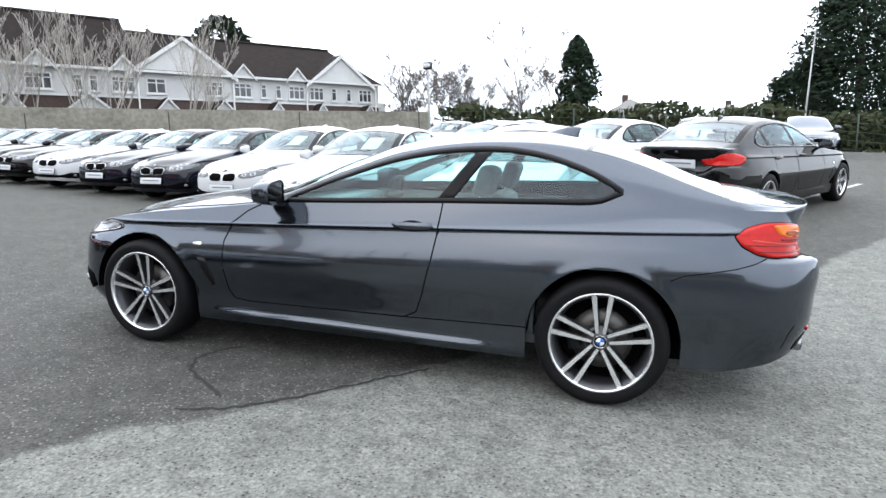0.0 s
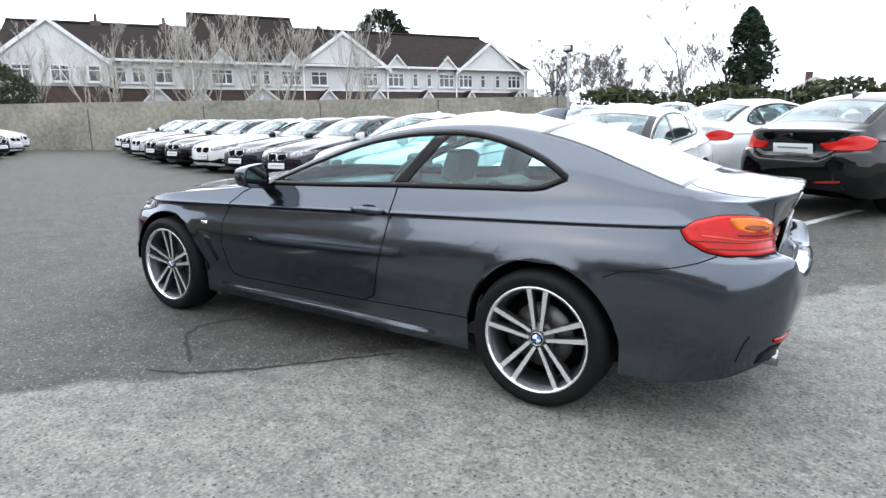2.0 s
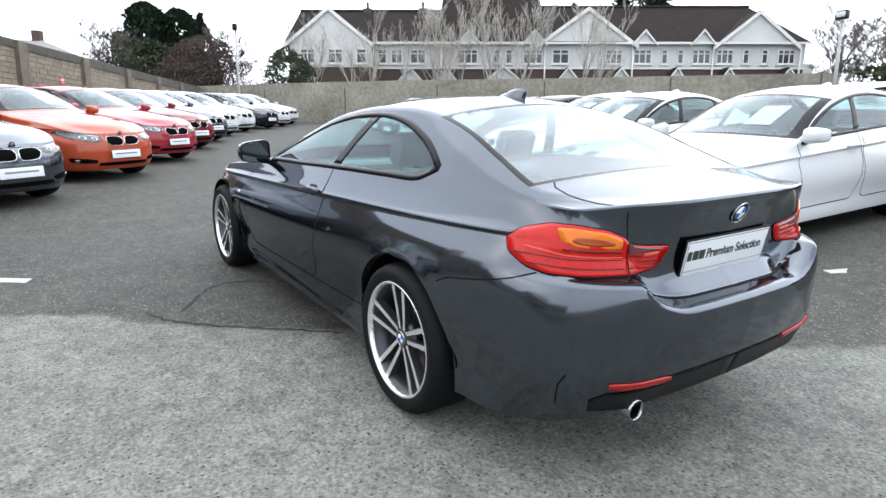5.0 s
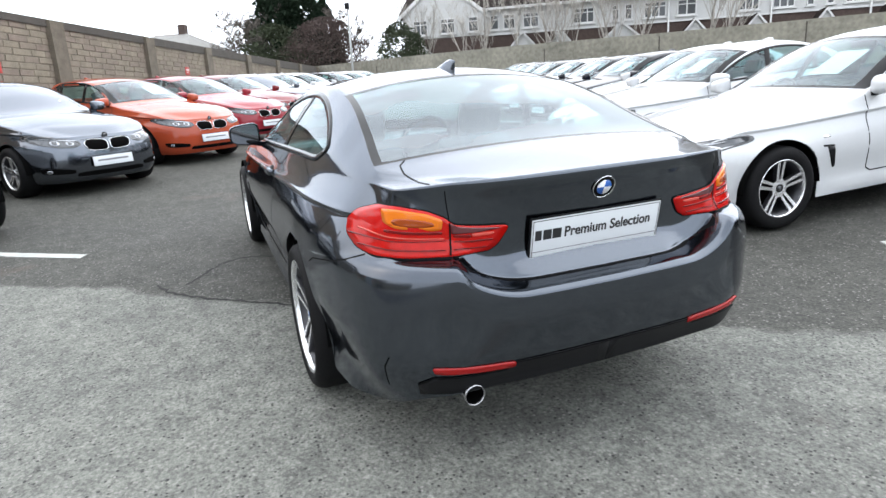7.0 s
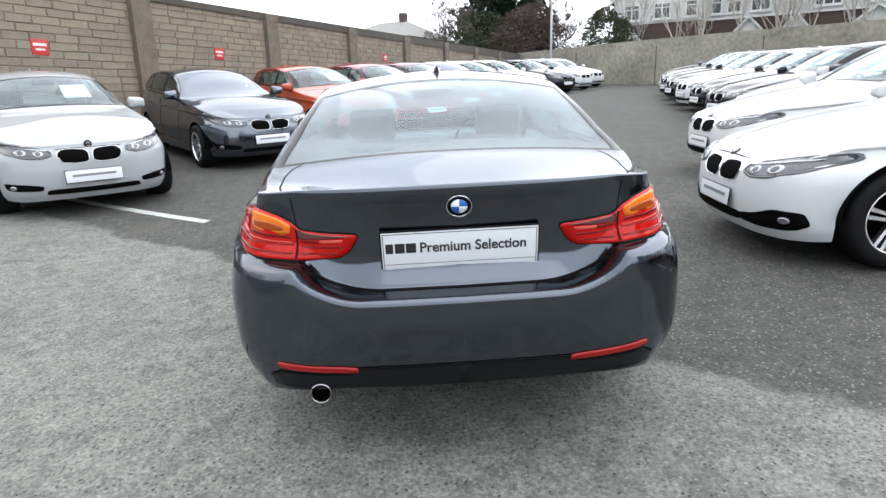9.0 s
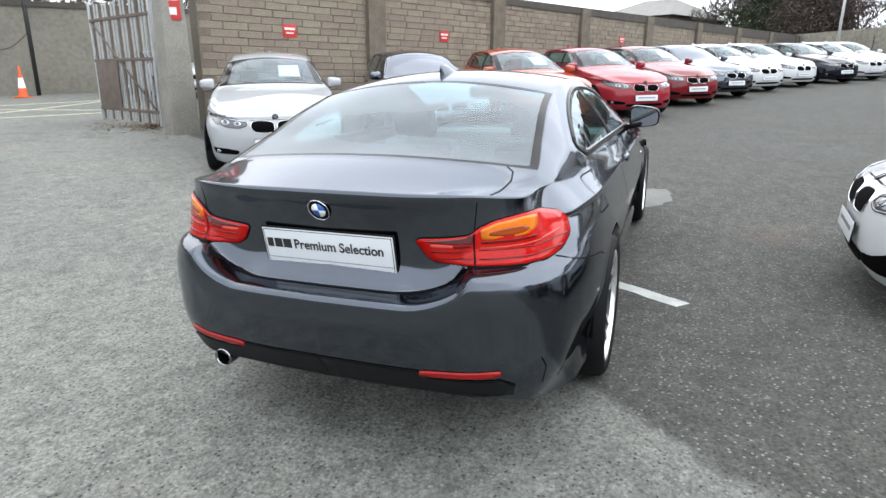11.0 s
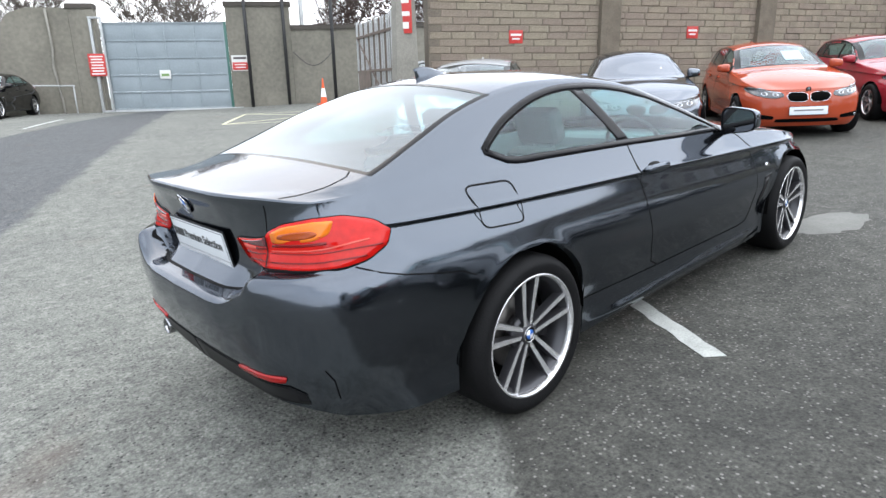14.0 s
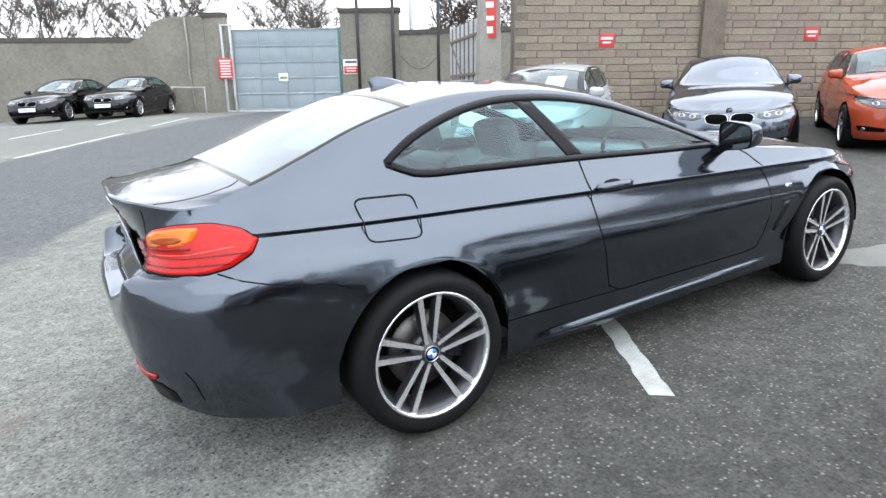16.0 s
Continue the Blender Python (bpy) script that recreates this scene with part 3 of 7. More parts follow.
    if full:
        joint.free()
    else:
        bmesh.ops.create_cone(joint, cap_ends=True, segments=16, radius1=0.07, radius2=0.045, depth=0.05, matrix=pose(0, -0.045 * o, 0, -90 * -o if o < 0 else 90 * -o, 0, 0))
        bmesh.ops.recalc_face_normals(joint, faces=joint.faces)
        part("spokes", joint, ALLOY, w).data.materials.append(ALLOY_DARK)
    roundel(w, Matrix.Translation((0, -0.0195 * o, 0)) @ pose(0, 0, 0, 90 if o < 0 else -90, 0, 0), 0.032, full)
    return w


def disc(r0, r1, a0, a1, z, n=16):
    v, f = [], []
    for i in range(n + 1):
        a = a0 + (a1 - a0) * i / n
        v += [(r0 * math.cos(a), r0 * math.sin(a), z), (r1 * math.cos(a), r1 * math.sin(a), z), (r1 * math.cos(a), r1 * math.sin(a), z - 0.004)]
    for i in range(n):
        f += [(3 * i, 3 * i + 1, 3 * i + 4, 3 * i + 3), (3 * i + 1, 3 * i + 2, 3 * i + 5, 3 * i + 4)]
    return v, f


def roundel(parent, m, r, full=True):
    """A plain round badge: a dark ring round quarters of blue and white."""
    e = mesh_ob("badge", *disc(r * 0.66, r, 0, 2 * math.pi, 0.003, 28), GLOSS_BLACK, parent, "round dark badge with blue and white quarters")
    e.matrix_local = m
    if not full:
        mesh_ob("badge_face", *disc(0.0, r * 0.66, 0, 2 * math.pi, 0.0035, 12), LAMP_GLASS, e)
        return e
    for k in range(4):
        q = mesh_ob("badge_quarter", *disc(0.0, r * 0.66, k * math.pi / 2, (k + 1) * math.pi / 2, 0.0035, 6), WHITE if k % 2 else ROUNDEL_BLUE, e)
    rim = mesh_ob("badge_rim", *lathe([(r, 0.0), (r * 1.04, 0.002), (r, 0.005), (r * 0.95, 0.003)], 28, "z"), CHROME, e)
    fix(rim)
    return e


def text_ob(name, body, size, mat, parent, m, label=""):
    cu = bpy.data.curves.new(name, "FONT")
    cu.body, cu.size, cu.align_x, cu.align_y, cu.extrude = body, size, "LEFT", "CENTER", 0.0006
    cu.offset = 0.0011
    tmp = bpy.data.objects.new(name, cu)
    scene.collection.objects.link(tmp)
    me = bpy.data.meshes.new_from_object(tmp.evaluated_get(bpy.context.evaluated_depsgraph_get()))
    bpy.data.objects.remove(tmp)
    me.materials.clear()
    me.materials.append(mat)
    ob = new(name, me)
    ob.parent = parent
    ob.matrix_local = m
    return tagged(ob, label)


def plate(parent, m, letters, w=0.52, h=0.118):
    """A number-plate-sized sign, in the xy plane of m."""
    bm = bmesh.new()
    box(bm, (-w / 2 - 0.006, -h / 2 - 0.006, -0.008), (w / 2 + 0.006, h / 2 + 0.006, 0.0), None, 0.004)
    p = part("plate_holder", bm, SATIN_BLACK, parent, "black plate holder")
    p.matrix_local = m
    bm = bmesh.new()
    box(bm, (-w / 2, -h / 2, -0.004), (w / 2, h / 2, 0.0025), None, 0.002)
    part("number_plate", bm, PLATE, p, "white dealer plate with black lettering")
    if letters:
        for xa, xb in ((-0.247, -0.222), (-0.216, -0.184), (-0.180, -0.146)):
            bm = bmesh.new()
            box(bm, (xa, -0.006, 0.002), (xb, 0.029, 0.0032))
            part("brand_bar", bm, INK, p, "dark bar where a brand name stands", False)
        t = text_ob("lettering", "Premium Selection", 0.0505, INK, p, pose(-0.135, 0.010, 0.0030))
        t.scale = (0.93, 1, 1)
        bm = bmesh.new()
        box(bm, (-w / 2 + 0.008, -h / 2 + 0.020, 0.002), (w / 2 - 0.008, -h / 2 + 0.0225, 0.0031))
        for xa, ya, xb, yb in ((-w / 2 + 0.004, h / 2 - 0.0065, w / 2 - 0.004, h / 2 - 0.004), (-w / 2 + 0.004, -h / 2 + 0.004, -w / 2 + 0.0065, h / 2 - 0.0065), (w / 2 - 0.0065, -h / 2 + 0.004, w / 2 - 0.004, h / 2 - 0.0065)):
            edge = bmesh.new()
            box(edge, (xa, ya, 0.002), (xb, yb, 0.0031))
            part("plate_border", edge, INK, p, "thin black border line", False)
        part("plate_line", bm, GREY_INK, p, "thin dark line along the plate's lower edge", False)
    else:
        bm = bmesh.new()
        box(bm, (-0.20, -0.006, 0.002), (0.20, 0.018, 0.0034))
        part("lettering_bar", bm, GREY_INK, p, "grey bar of small lettering", False)
    return p


def seat(parent, x, y, mat, rear=False, full=True):
    s = new("seat")
    s.parent = parent
    s.empty_display_size = 0.1
    s.location = (x, y, 0)
    w = 0.25
    box_ob("cushion", (-0.27, -w, 0.30), (0.25, w, 0.47), mat, s, bevel=0.05, seg=3)
    lean = pose(0.22, 0, 0.42, 0, 18 if not rear else 22, 0)
    box_ob("backrest", (-0.06, -w * 0.95, 0.0), (0.07, w * 0.95, 0.56 if not rear else 0.48), mat, s, m=lean, bevel=0.05, seg=3)
    if not rear:
        box_ob("headrest", (-0.05, -0.13, 0.60), (0.05, 0.13, 0.78), mat, s, m=lean, bevel=0.045, seg=3)
        for k in (-1, 1) if full else ():
            v, f = tube([lean @ Vector((0, k * 0.06, 0.5)), lean @ Vector((0, k * 0.06, 0.66))], 0.007, 6)
            mesh_ob("headrest_post", v, f, CHROME, s)
    return s


def car(name, s, paint, colour, m, label, category="car", group="", letters=False, rim=0.2413, style="double", hero=False, sheet=False, exhaust=True):
    c = root(name, m, label, category, group)
    side, top, xs, v = skins(s)
    ns, rows, _ = side.shape
    nt, nv, _ = top.shape
    mirror = np.array((1, -1, 1))
    verts = np.concatenate([side.reshape(-1, 3), top.reshape(-1, 3), side.reshape(-1, 3) * mirror, top.reshape(-1, 3) * mirror])
    o1, o2, o3 = ns * rows, ns * rows + nt * nv, 2 * ns * rows + nt * nv
    fs, ft = np.array(grid_faces(ns, rows)), np.array(grid_faces(nt, nv))
    every = np.concatenate([fs, ft + o1, fs[:, ::-1] + o2, ft[:, ::-1] + o3])
    skin = Skin(verts, every)
    px, py = plan_points(s)[:2]
    run = np.r_[np.cumsum(np.hypot(np.diff(px), np.diff(py))[::-1])[::-1], 0.0]
    skin.hoop = (side, run)
    # windows: outlines on the flank
    xq = np.linspace(s["win_x"][0], s["win_x"][1], 40)
    outline = [(float(x), float(s["win_hi"](x))) for x in xq] + [(float(x), float(s["win_lo"](x))) for x in xq[::-1]]
    holes = shifted(outline, -0.014)
    centre = verts[every].mean(1)
    kinds = np.zeros(len(every), int)
    nfs, nft = len(fs), len(ft)
    ti, tj = np.divmod(np.arange(nft), nv - 1)
    vm = (v[tj] + v[tj + 1]) / 2
    xm = (xs[ti] + xs[np.minimum(ti + 1, nt - 1)]) / 2
    for half, base in ((0, nfs), (1, 2 * nfs + nft)):
        for k in range(nft):
            g = base + k
            if vm[k] < 0.5 and s["win_x"][0] - 0.05 < xm[k] < s["win_x"][1] + 0.05 and inside(centre[g, 0], centre[g, 2], holes):
                kinds[g] = 9
            for kind, (xa, xb) in ((2, s["screen"]), (3, s["back"])):
                if vm[k] > 0.5 and xa < xm[k] < xb:
                    edge = min(xm[k] - xa, xb - xm[k], (vm[k] - 0.5) * (1.15 if kind == 2 or not hero else 1.28))
                    kinds[g] = kind if edge > (0.018 if hero else 0.05) else kind + 3
            if kinds[g] == 0 and xm[k] < s["screen"][0] and vm[k] > 0.27:
                kinds[g] = 7
            if kinds[g] == 0 and s["boot"] and xm[k] > s["back"][1] + 0.012 and vm[k] > 0.42:
                kinds[g] = 8
        for k in range(nfs):
            g = (0 if half == 0 else nfs + nft) + k
            x, y, z = centre[g]
            for (xa, xb), (za, zb) in s["doors"]:
                if xa < x < xb and za < z < zb and kinds[g] == 0:
                    kinds[g] = 10 + (half * 10)
            if s["boot"] and run[k // (rows - 1)] < 0.578 and x > 0.6 and z > float(s["shelf"](run[k // (rows - 1)])) + 0.001:
                kinds[g] = 8
    # one smooth set of normals for all panels
    tmp = bpy.data.meshes.new("tmp")
    bmt = bmesh.new()
    bv = [bmt.verts.new(p) for p in verts]
    for f in every:
        q = list(dict.fromkeys(int(i) for i in f))
        if len(q) > 2:
            try:
                bmt.faces.new([bv[i] for i in q])
            except ValueError:
                pass
    bmesh.ops.remove_doubles(bmt, verts=bmt.verts, dist=0.0006)
    bmesh.ops.recalc_face_normals(bmt, faces=bmt.faces)
    bmt.normal_update()
    if sum(f.normal.z for f in bmt.faces) < 0:
        bmesh.ops.reverse_faces(bmt, faces=bmt.faces)
    bmt.to_mesh(tmp)
    tree = BVHTree.FromBMesh(bmt)
    smoothn = [vv.normal.copy() for vv in bmt.verts]
    nx, ny = plan_points(s)[2:4]
    flank_n = np.zeros_like(side)
    for i in range(ns):
        a, b, zi = max(i - 1, 0), min(i + 1, ns - 1), side[i, :, 2]
        pa, pb = [np.stack([np.where(zi < side[k, 0, 2] - 1e-6, side[i, :, q], np.interp(zi, side[k, :, 2], side[k, :, q])) for q in (0, 1)], 1) for k in (a, b)]
        du = np.c_[pb - pa, np.zeros(rows)]
        du[np.hypot(du[:, 0], du[:, 1]) < 1e-5] = (-ny[i], -nx[i], 0)
        nn = np.cross(du, np.gradient(side[i], axis=0))
        nn *= np.sign(nn @ np.array((nx[i], -ny[i], 0)))[:, None]
        if i in (0, ns - 1):
            nn[:, 1] = 0
        flank_n[i] = nn / (np.linalg.norm(nn, axis=1)[:, None] + 1e-12)
    own = {}
    for i in range(ns):
        for j in range(rows - 2):
            n_ = flank_n[i, j]
            if abs(np.linalg.norm(n_) - 1) < 0.01:
                own[i * rows + j] = Vector(n_)
                own[o2 + i * rows + j] = Vector((n_[0], -n_[1], n_[2]))
    from mathutils.kdtree import KDTree
    kd = KDTree(len(bmt.verts))
    for i, vv in enumerate(bmt.verts):
        kd.insert(vv.co, i)
    kd.balance()
    bmt.free()

    def panel(pname, sel, mat, plabel="", parent=c, sink=0.0):
        faces = every[sel]
        used = np.unique(faces)
        where = {int(u): i for i, u in enumerate(used)}
        nrm = [own.get(int(u)) or smoothn[kd.find(Vector(verts[u]))[1]] for u in used]
        pts = [Vector(verts[u]) - n_ * sink for u, n_ in zip(used, nrm)]
        out = []
        for f in faces:
            q = [where[int(i)] for i in dict.fromkeys(int(i) for i in f)]
            a, b, d = pts[q[0]], pts[q[1]], pts[q[2]]
            if (b - a).cross(d - a).dot(nrm[q[0]]) < 0:
                q = q[::-1]
            out.append(q)
        ob = mesh_ob(pname, pts, out, mat, parent, plabel)
        ob.data.normals_split_custom_set_from_vertices([tuple(n_) for n_ in nrm])
        ob.color = (*colour, 1)
        return ob

    shade = PAINT if paint == "metal" else SOLID
    panel("body", kinds == 0, shade)
    panel("bonnet", kinds == 7, shade)
    if s["boot"]:
        panel("boot_lid", kinds == 8, shade)
    for k in (10, 20):
        if (kinds == k).any():
            panel("door", kinds == k, shade)
    panel("windscreen", kinds == 2, GLASS_FRONT if not hero else GLASS, "clear glass", sink=0.002).visible_shadow = False
    panel("rear_window", kinds == 3, GLASS_REAR, "glass with pale sky glare in its colour", sink=0.002).visible_shadow = False
    panel("windscreen_border", kinds == 5, GLOSS_BLACK)
    panel("rear_window_border", kinds == 6, GLOSS_BLACK)
    fine = 1 if hero else 0
    for view in ("left", "right"):
        px = [p[0] for p in s["pillars"]] if s["pillars"] else []
        bounds = [None] + list(s["pillars"]) + [None]
        for b0, b1 in zip(bounds[:-1], bounds[1:]):
            def lim(z, b, sgn, d):
                (x0, z0), (x1, z1) = b
                return x0 + (x1 - x0) * (z - z0) / (z1 - z0) + sgn * d
            n, mm = 26, 12
            pts = []
            for i in range(n + 1):
                for j in range(mm + 1):
                    w = j / mm
                    xa, xb = s["win_x"]
                    x = xa + (xb - xa) * i / n
                    for _ in range(4):
                        z = float(s["win_lo"](x)) * (1 - w) + float(s["win_hi"](x)) * w
                        l0 = lim(z, b0, 1, 0.035) if b0 else xa
                        l1 = lim(z, b1, -1, 0.035) if b1 else xb
                        x = l0 + (l1 - l0) * i / n
                    z = float(s["win_lo"](x)) * (1 - w) + float(s["win_hi"](x)) * w
                    pts.append(skin.put(x, z, view, -0.0005)[0])
            g = mesh_ob("side_window", pts, grid_faces(n + 1, mm + 1, view == "right"), GLASS, c, "tinted glass")
            g.visible_shadow = False
            fix(g)
        skin.ring("window_trim", outline, view, -0.018, 0.010, 0.0025, GLOSS_BLACK, c)
        for (x0, z0), (x1, z1) in s["pillars"]:
            w = 0.043
            skin.patch("pillar_cover", [(x0 - w, z0 - 0.005), (x1 - w, z1 - 0.002), (x1 + w, z1 - 0.002), (x0 + w, z0 - 0.005)], view, 0.0018, GLOSS_BLACK, c, n=3)
        for (xa, xb), (za, zb) in s["doors"]:
            b = xb
            if hero:
                gap = [(-1.965, 0.925), (-2.06, 0.88), (-2.16, 0.80), (-2.205, 0.70), (-2.21, 0.55), (-2.195, 0.40), (-2.16, 0.345), (-2.05, 0.333), (-1.06, 0.343), (-0.985, 0.38), (-0.94, 0.50), (-0.895, 0.68), (-0.868, 0.85), (-0.862, 0.975)]
            else:
                gap = [(xa + 0.03, zb - 0.06), (xa - 0.01, 0.75), (xa + 0.005, 0.55), (xa + 0.03, 0.36), (xa + 0.08, 0.33), (b - 0.16, 0.335), (b - 0.10, 0.42), (b - 0.05, 0.55), (b - 0.03, 0.75), (b - 0.035, 0.975)]
            skin.line("door_gap", gap, view, 0.008 if hero else 0.010, SEAM, c)
            hx, hz = b - 0.18, 0.848
            hd = rounded([(hx - 0.115, hz - 0.012), (hx - 0.115, hz + 0.014), (hx + 0.115, hz + 0.017), (hx + 0.115, hz - 0.006)], 4, 0.45)
            if hero:
                # flat dark patch; the shade of the hollow behind the handle is painted
                skin.patch("handle_recess", rounded([(hx - 0.07, hz - 0.028), (hx - 0.07, hz + 0.032), (hx + 0.06, hz + 0.032), (hx + 0.06, hz - 0.028)], 4, 0.5), view, 0.0012, SEAM, c, n=3)
            h = skin.patch("door_handle", hd, view, 0.018, shade, c, thick=-0.006, n=4, lift=0.012)
            h.color = (*colour, 1)
        if s.get("vent"):
            skin.patch("fender_vent", rounded([(-2.435, 0.592), (-2.435, 0.608), (-2.325, 0.598), (-2.325, 0.580)], 2, 0.2), view, 0.003, SATIN_BLACK, c, n=3, label="black air vent")
            skin.patch("fender_vent", rounded([(-2.400, 0.592), (-2.325, 0.582), (-2.285, 0.425), (-2.308, 0.410)], 2, 0.2), view, 0.0035, SATIN_BLACK, c, n=3, label="black air vent")
            skin.patch("fender_badge", [(-2.425, 0.655), (-2.425, 0.675), (-2.365, 0.678), (-2.365, 0.658)], view, 0.002, CHROME, c, n=2)
        if hero:
            skin.line("bumper_gap", [(0.72, 0.79), (0.66, 0.765), (0.58, 0.742), (0.48, 0.722), (0.36, 0.70), (0.30, 0.672)], view, 0.005, SEAM, c)
            skin.line("sill_gap", [(-1.06, 0.343), (-0.7, 0.352), (-0.345, 0.362)], view, 0.006, SEAM, c)
            skin.line("bonnet_gap", [(-2.0, 0.93), (-2.2, 0.905), (-2.6, 0.868), (-3.0, 0.81)], view, 0.005, SEAM, c)
            if view == "right":
                flap = rounded([(-0.002, 0.800), (-0.010, 0.952), (0.225, 0.962), (0.212, 0.815)], 4, 0.18)
                skin.line("fuel_flap_gap", flap, view, 0.0055, SEAM, c, off=0.0022, closed=True)
        # wheel arch lining
        for xw in (s["axle"], 0.0):
            sg = -1 if view == "left" else 1
            vv, ff = [], []
            for i in range(25):
                a = math.pi * i / 24
                for y in (0.50, 0.862):
                    vv.append((xw + (s["arch"] - 0.004) * math.cos(a), sg * y, s["wheel"] + (s["arch"] - 0.004) * math.sin(a)))
            ff = grid_faces(25, 2)
            b0 = len(vv)
            vv += [(xw, sg * 0.50, s["wheel"])] + [(xw + (s["arch"] - 0.004) * math.cos(math.pi * i / 24), sg * 0.50, s["wheel"] + (s["arch"] - 0.004) * math.sin(math.pi * i / 24)) for i in range(25)]
            vv += [(xw - s["arch"], sg * 0.50, 0.16), (xw + s["arch"], sg * 0.50, 0.16)]
            ff += [(b0, b0 + 1 + i, b0 + 2 + i) for i in range(24)] + [(b0, b0 + 25, b0 + 26), (b0, b0 + 27, b0 + 1), (b0, b0 + 26, b0 + 27)]
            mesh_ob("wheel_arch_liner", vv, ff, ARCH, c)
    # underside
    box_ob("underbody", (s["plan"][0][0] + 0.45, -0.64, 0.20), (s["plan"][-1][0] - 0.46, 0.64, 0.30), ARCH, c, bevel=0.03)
    box_ob("cabin_floor", (s["axle"] + 0.45, -0.76, 0.25), (-0.30, 0.76, 0.30), INTERIOR, c)
    # cabin
    sx = s.get("seat_x", -1.15)
    for y in (-0.36, 0.36):
        seat(c, sx, y, LEATHER, False, hero)
        if hero:
            seat(c, sx + 0.82, y * 0.9, LEATHER, True)
    box_ob("dashboard", (s["axle"] + 0.55, -0.70, 0.55), (s["axle"] + 1.0, 0.70, 0.90), INTERIOR, c, bevel=0.06, seg=3)
    box_ob("parcel_shelf", (s["back"][0] + 0.18, -0.62, 0.90), (s["back"][1] + 0.02, 0.62, 0.93), INTERIOR, c, bevel=0.01)
    for sg in (-1, 1):
        box_ob("door_lining", (s["axle"] + 0.9, sg * 0.76 - 0.02, 0.30), (-0.35, sg * 0.76 + 0.02, 0.90), INTERIOR, c, bevel=0.015)
    wheelm = pose(s["axle"] + 1.18, 0.36, 0.86, 0, -68, 0)
    tv, tf = tube([wheelm @ Vector((0.185 * math.cos(a), 0.185 * math.sin(a), 0)) for a in np.linspace(0, 2 * math.pi, 28, endpoint=False)], 0.014, 8, True)
    sw = mesh_ob("steering_wheel", tv, tf, SATIN_BLACK, c)
    box_ob("steering_hub", (-0.07, -0.17, -0.03), (0.06, 0.17, 0.015), SATIN_BLACK, sw, m=wheelm, bevel=0.02)
    hm = 0.33 + s["axle"] + 1.42
    box_ob("rear_view_mirror", (hm, -0.12, float(s["mid_z"](hm)) - 0.15), (hm + 0.03, 0.12, float(s["mid_z"](hm)) - 0.085), SATIN_BLACK, c, bevel=0.012)
    # door mirrors
    for sg in (-1, 1):
        mz = float(s["win_lo"](s["axle"] + 0.955)) + 0.052
        mm = pose(s["axle"] + 0.955, sg * 0.890, mz)
        def section(x, k, n=28):
            out = []
            for i in range(n):
                a = 2 * math.pi * i / n
                ca, sa = math.cos(a), math.sin(a)
                y = 0.098 * math.copysign(abs(ca) ** 0.5, ca) * k
                z = 0.068 * math.copysign(abs(sa) ** 0.5, sa) * k
                z = z * (1.0 - 1.6 * y) - 0.006 * (1 - k)
                out.append(mm @ Vector((x + 0.12 * y, sg * y, z)))
            return out
        rings = ((0.040, 0.93), (0.046, 1.0), (0.036, 1.03), (0.0, 1.03), (-0.045, 0.95), (-0.075, 0.80), (-0.092, 0.55), (-0.098, 0.2))
        mv = [q for x, k in rings for q in section(x, k)]
        mf = [(r_ * 28 + i, r_ * 28 + (i + 1) % 28, (r_ + 1) * 28 + (i + 1) % 28, (r_ + 1) * 28 + i) for r_ in range(len(rings) - 1) for i in range(28)] + [tuple(range(7 * 28, 8 * 28))]
        mo = mesh_ob("door_mirror", mv, mf, shade, c)
        fix(mo)
        mo.color = (*colour, 1)
        gv = section(0.0405, 0.94)
        mesh_ob("mirror_glass", gv, [tuple(range(28))], MIRROR, mo, "mirror glass", False)
        rv = section(0.044, 0.92) + section(0.0475, 0.985) + section(0.044, 1.02)
        fix(mesh_ob("mirror_rim", rv, [(r_ * 28 + i, r_ * 28 + (i + 1) % 28, (r_ + 1) * 28 + (i + 1) % 28, (r_ + 1) * 28 + i) for r_ in (0, 1) for i in range(28)], GLOSS_BLACK, mo, "black rim"))
        box_ob("mirror_foot", (-0.05, -0.075, -0.032), (0.03, 0.055, 0.004), GLOSS_BLACK, mo, m=pose(s["axle"] + 0.965, sg * 0.830, mz - 0.045, sg * 14, 0, 0), bevel=0.012)
    # wheels
    for xw, tr, wd in ((s["axle"], s["track_f"], 0.225), (0.0, s["track_r"], 0.255)):
        for sg in (-1, 1):
            wheel_parts(c, (xw, sg * (tr + 0.018), s["wheel"]), sg, rim, s["wheel"], wd, style, 56 if hero else 32, hero)
    # nose
    for sg in (-1, 1):
        dz = s.get("face_z", 0.0)
        kp = rounded([(sg * 0.018, 0.540 + dz), (sg * 0.020, 0.664 + dz), (sg * 0.245, 0.676 + dz), (sg * 0.302, 0.628 + dz), (sg * 0.250, 0.545 + dz)], 4, 0.36)
        kg = skin.patch("kidney_grille", kp, "front", 0.006, ARCH, c, n=4)
        skin.ring("kidney_surround", kp, "front", 0.0, 0.0035, 0.009, CHROME, kg)
        hl = rounded([(sg * 0.335, 0.628 + dz), (sg * 0.350, 0.666 + dz), (sg * 0.47, 0.700 + dz), (sg * 0.62, 0.733 + dz), (sg * 0.760, 0.752 + dz), (sg * 0.785, 0.712 + dz), (sg * 0.72, 0.652 + dz), (sg * 0.57, 0.610 + dz), (sg * 0.43, 0.600 + dz)], 3, 0.25)
        lampo = skin.patch("headlight", hl, "front", 0.004, LAMP_GLASS, c, n=6, label="clear headlamp lens")
        skin.ring("lamp_edge", hl, "front", -0.005, 0.007, 0.006, LAMP_DARK, lampo)
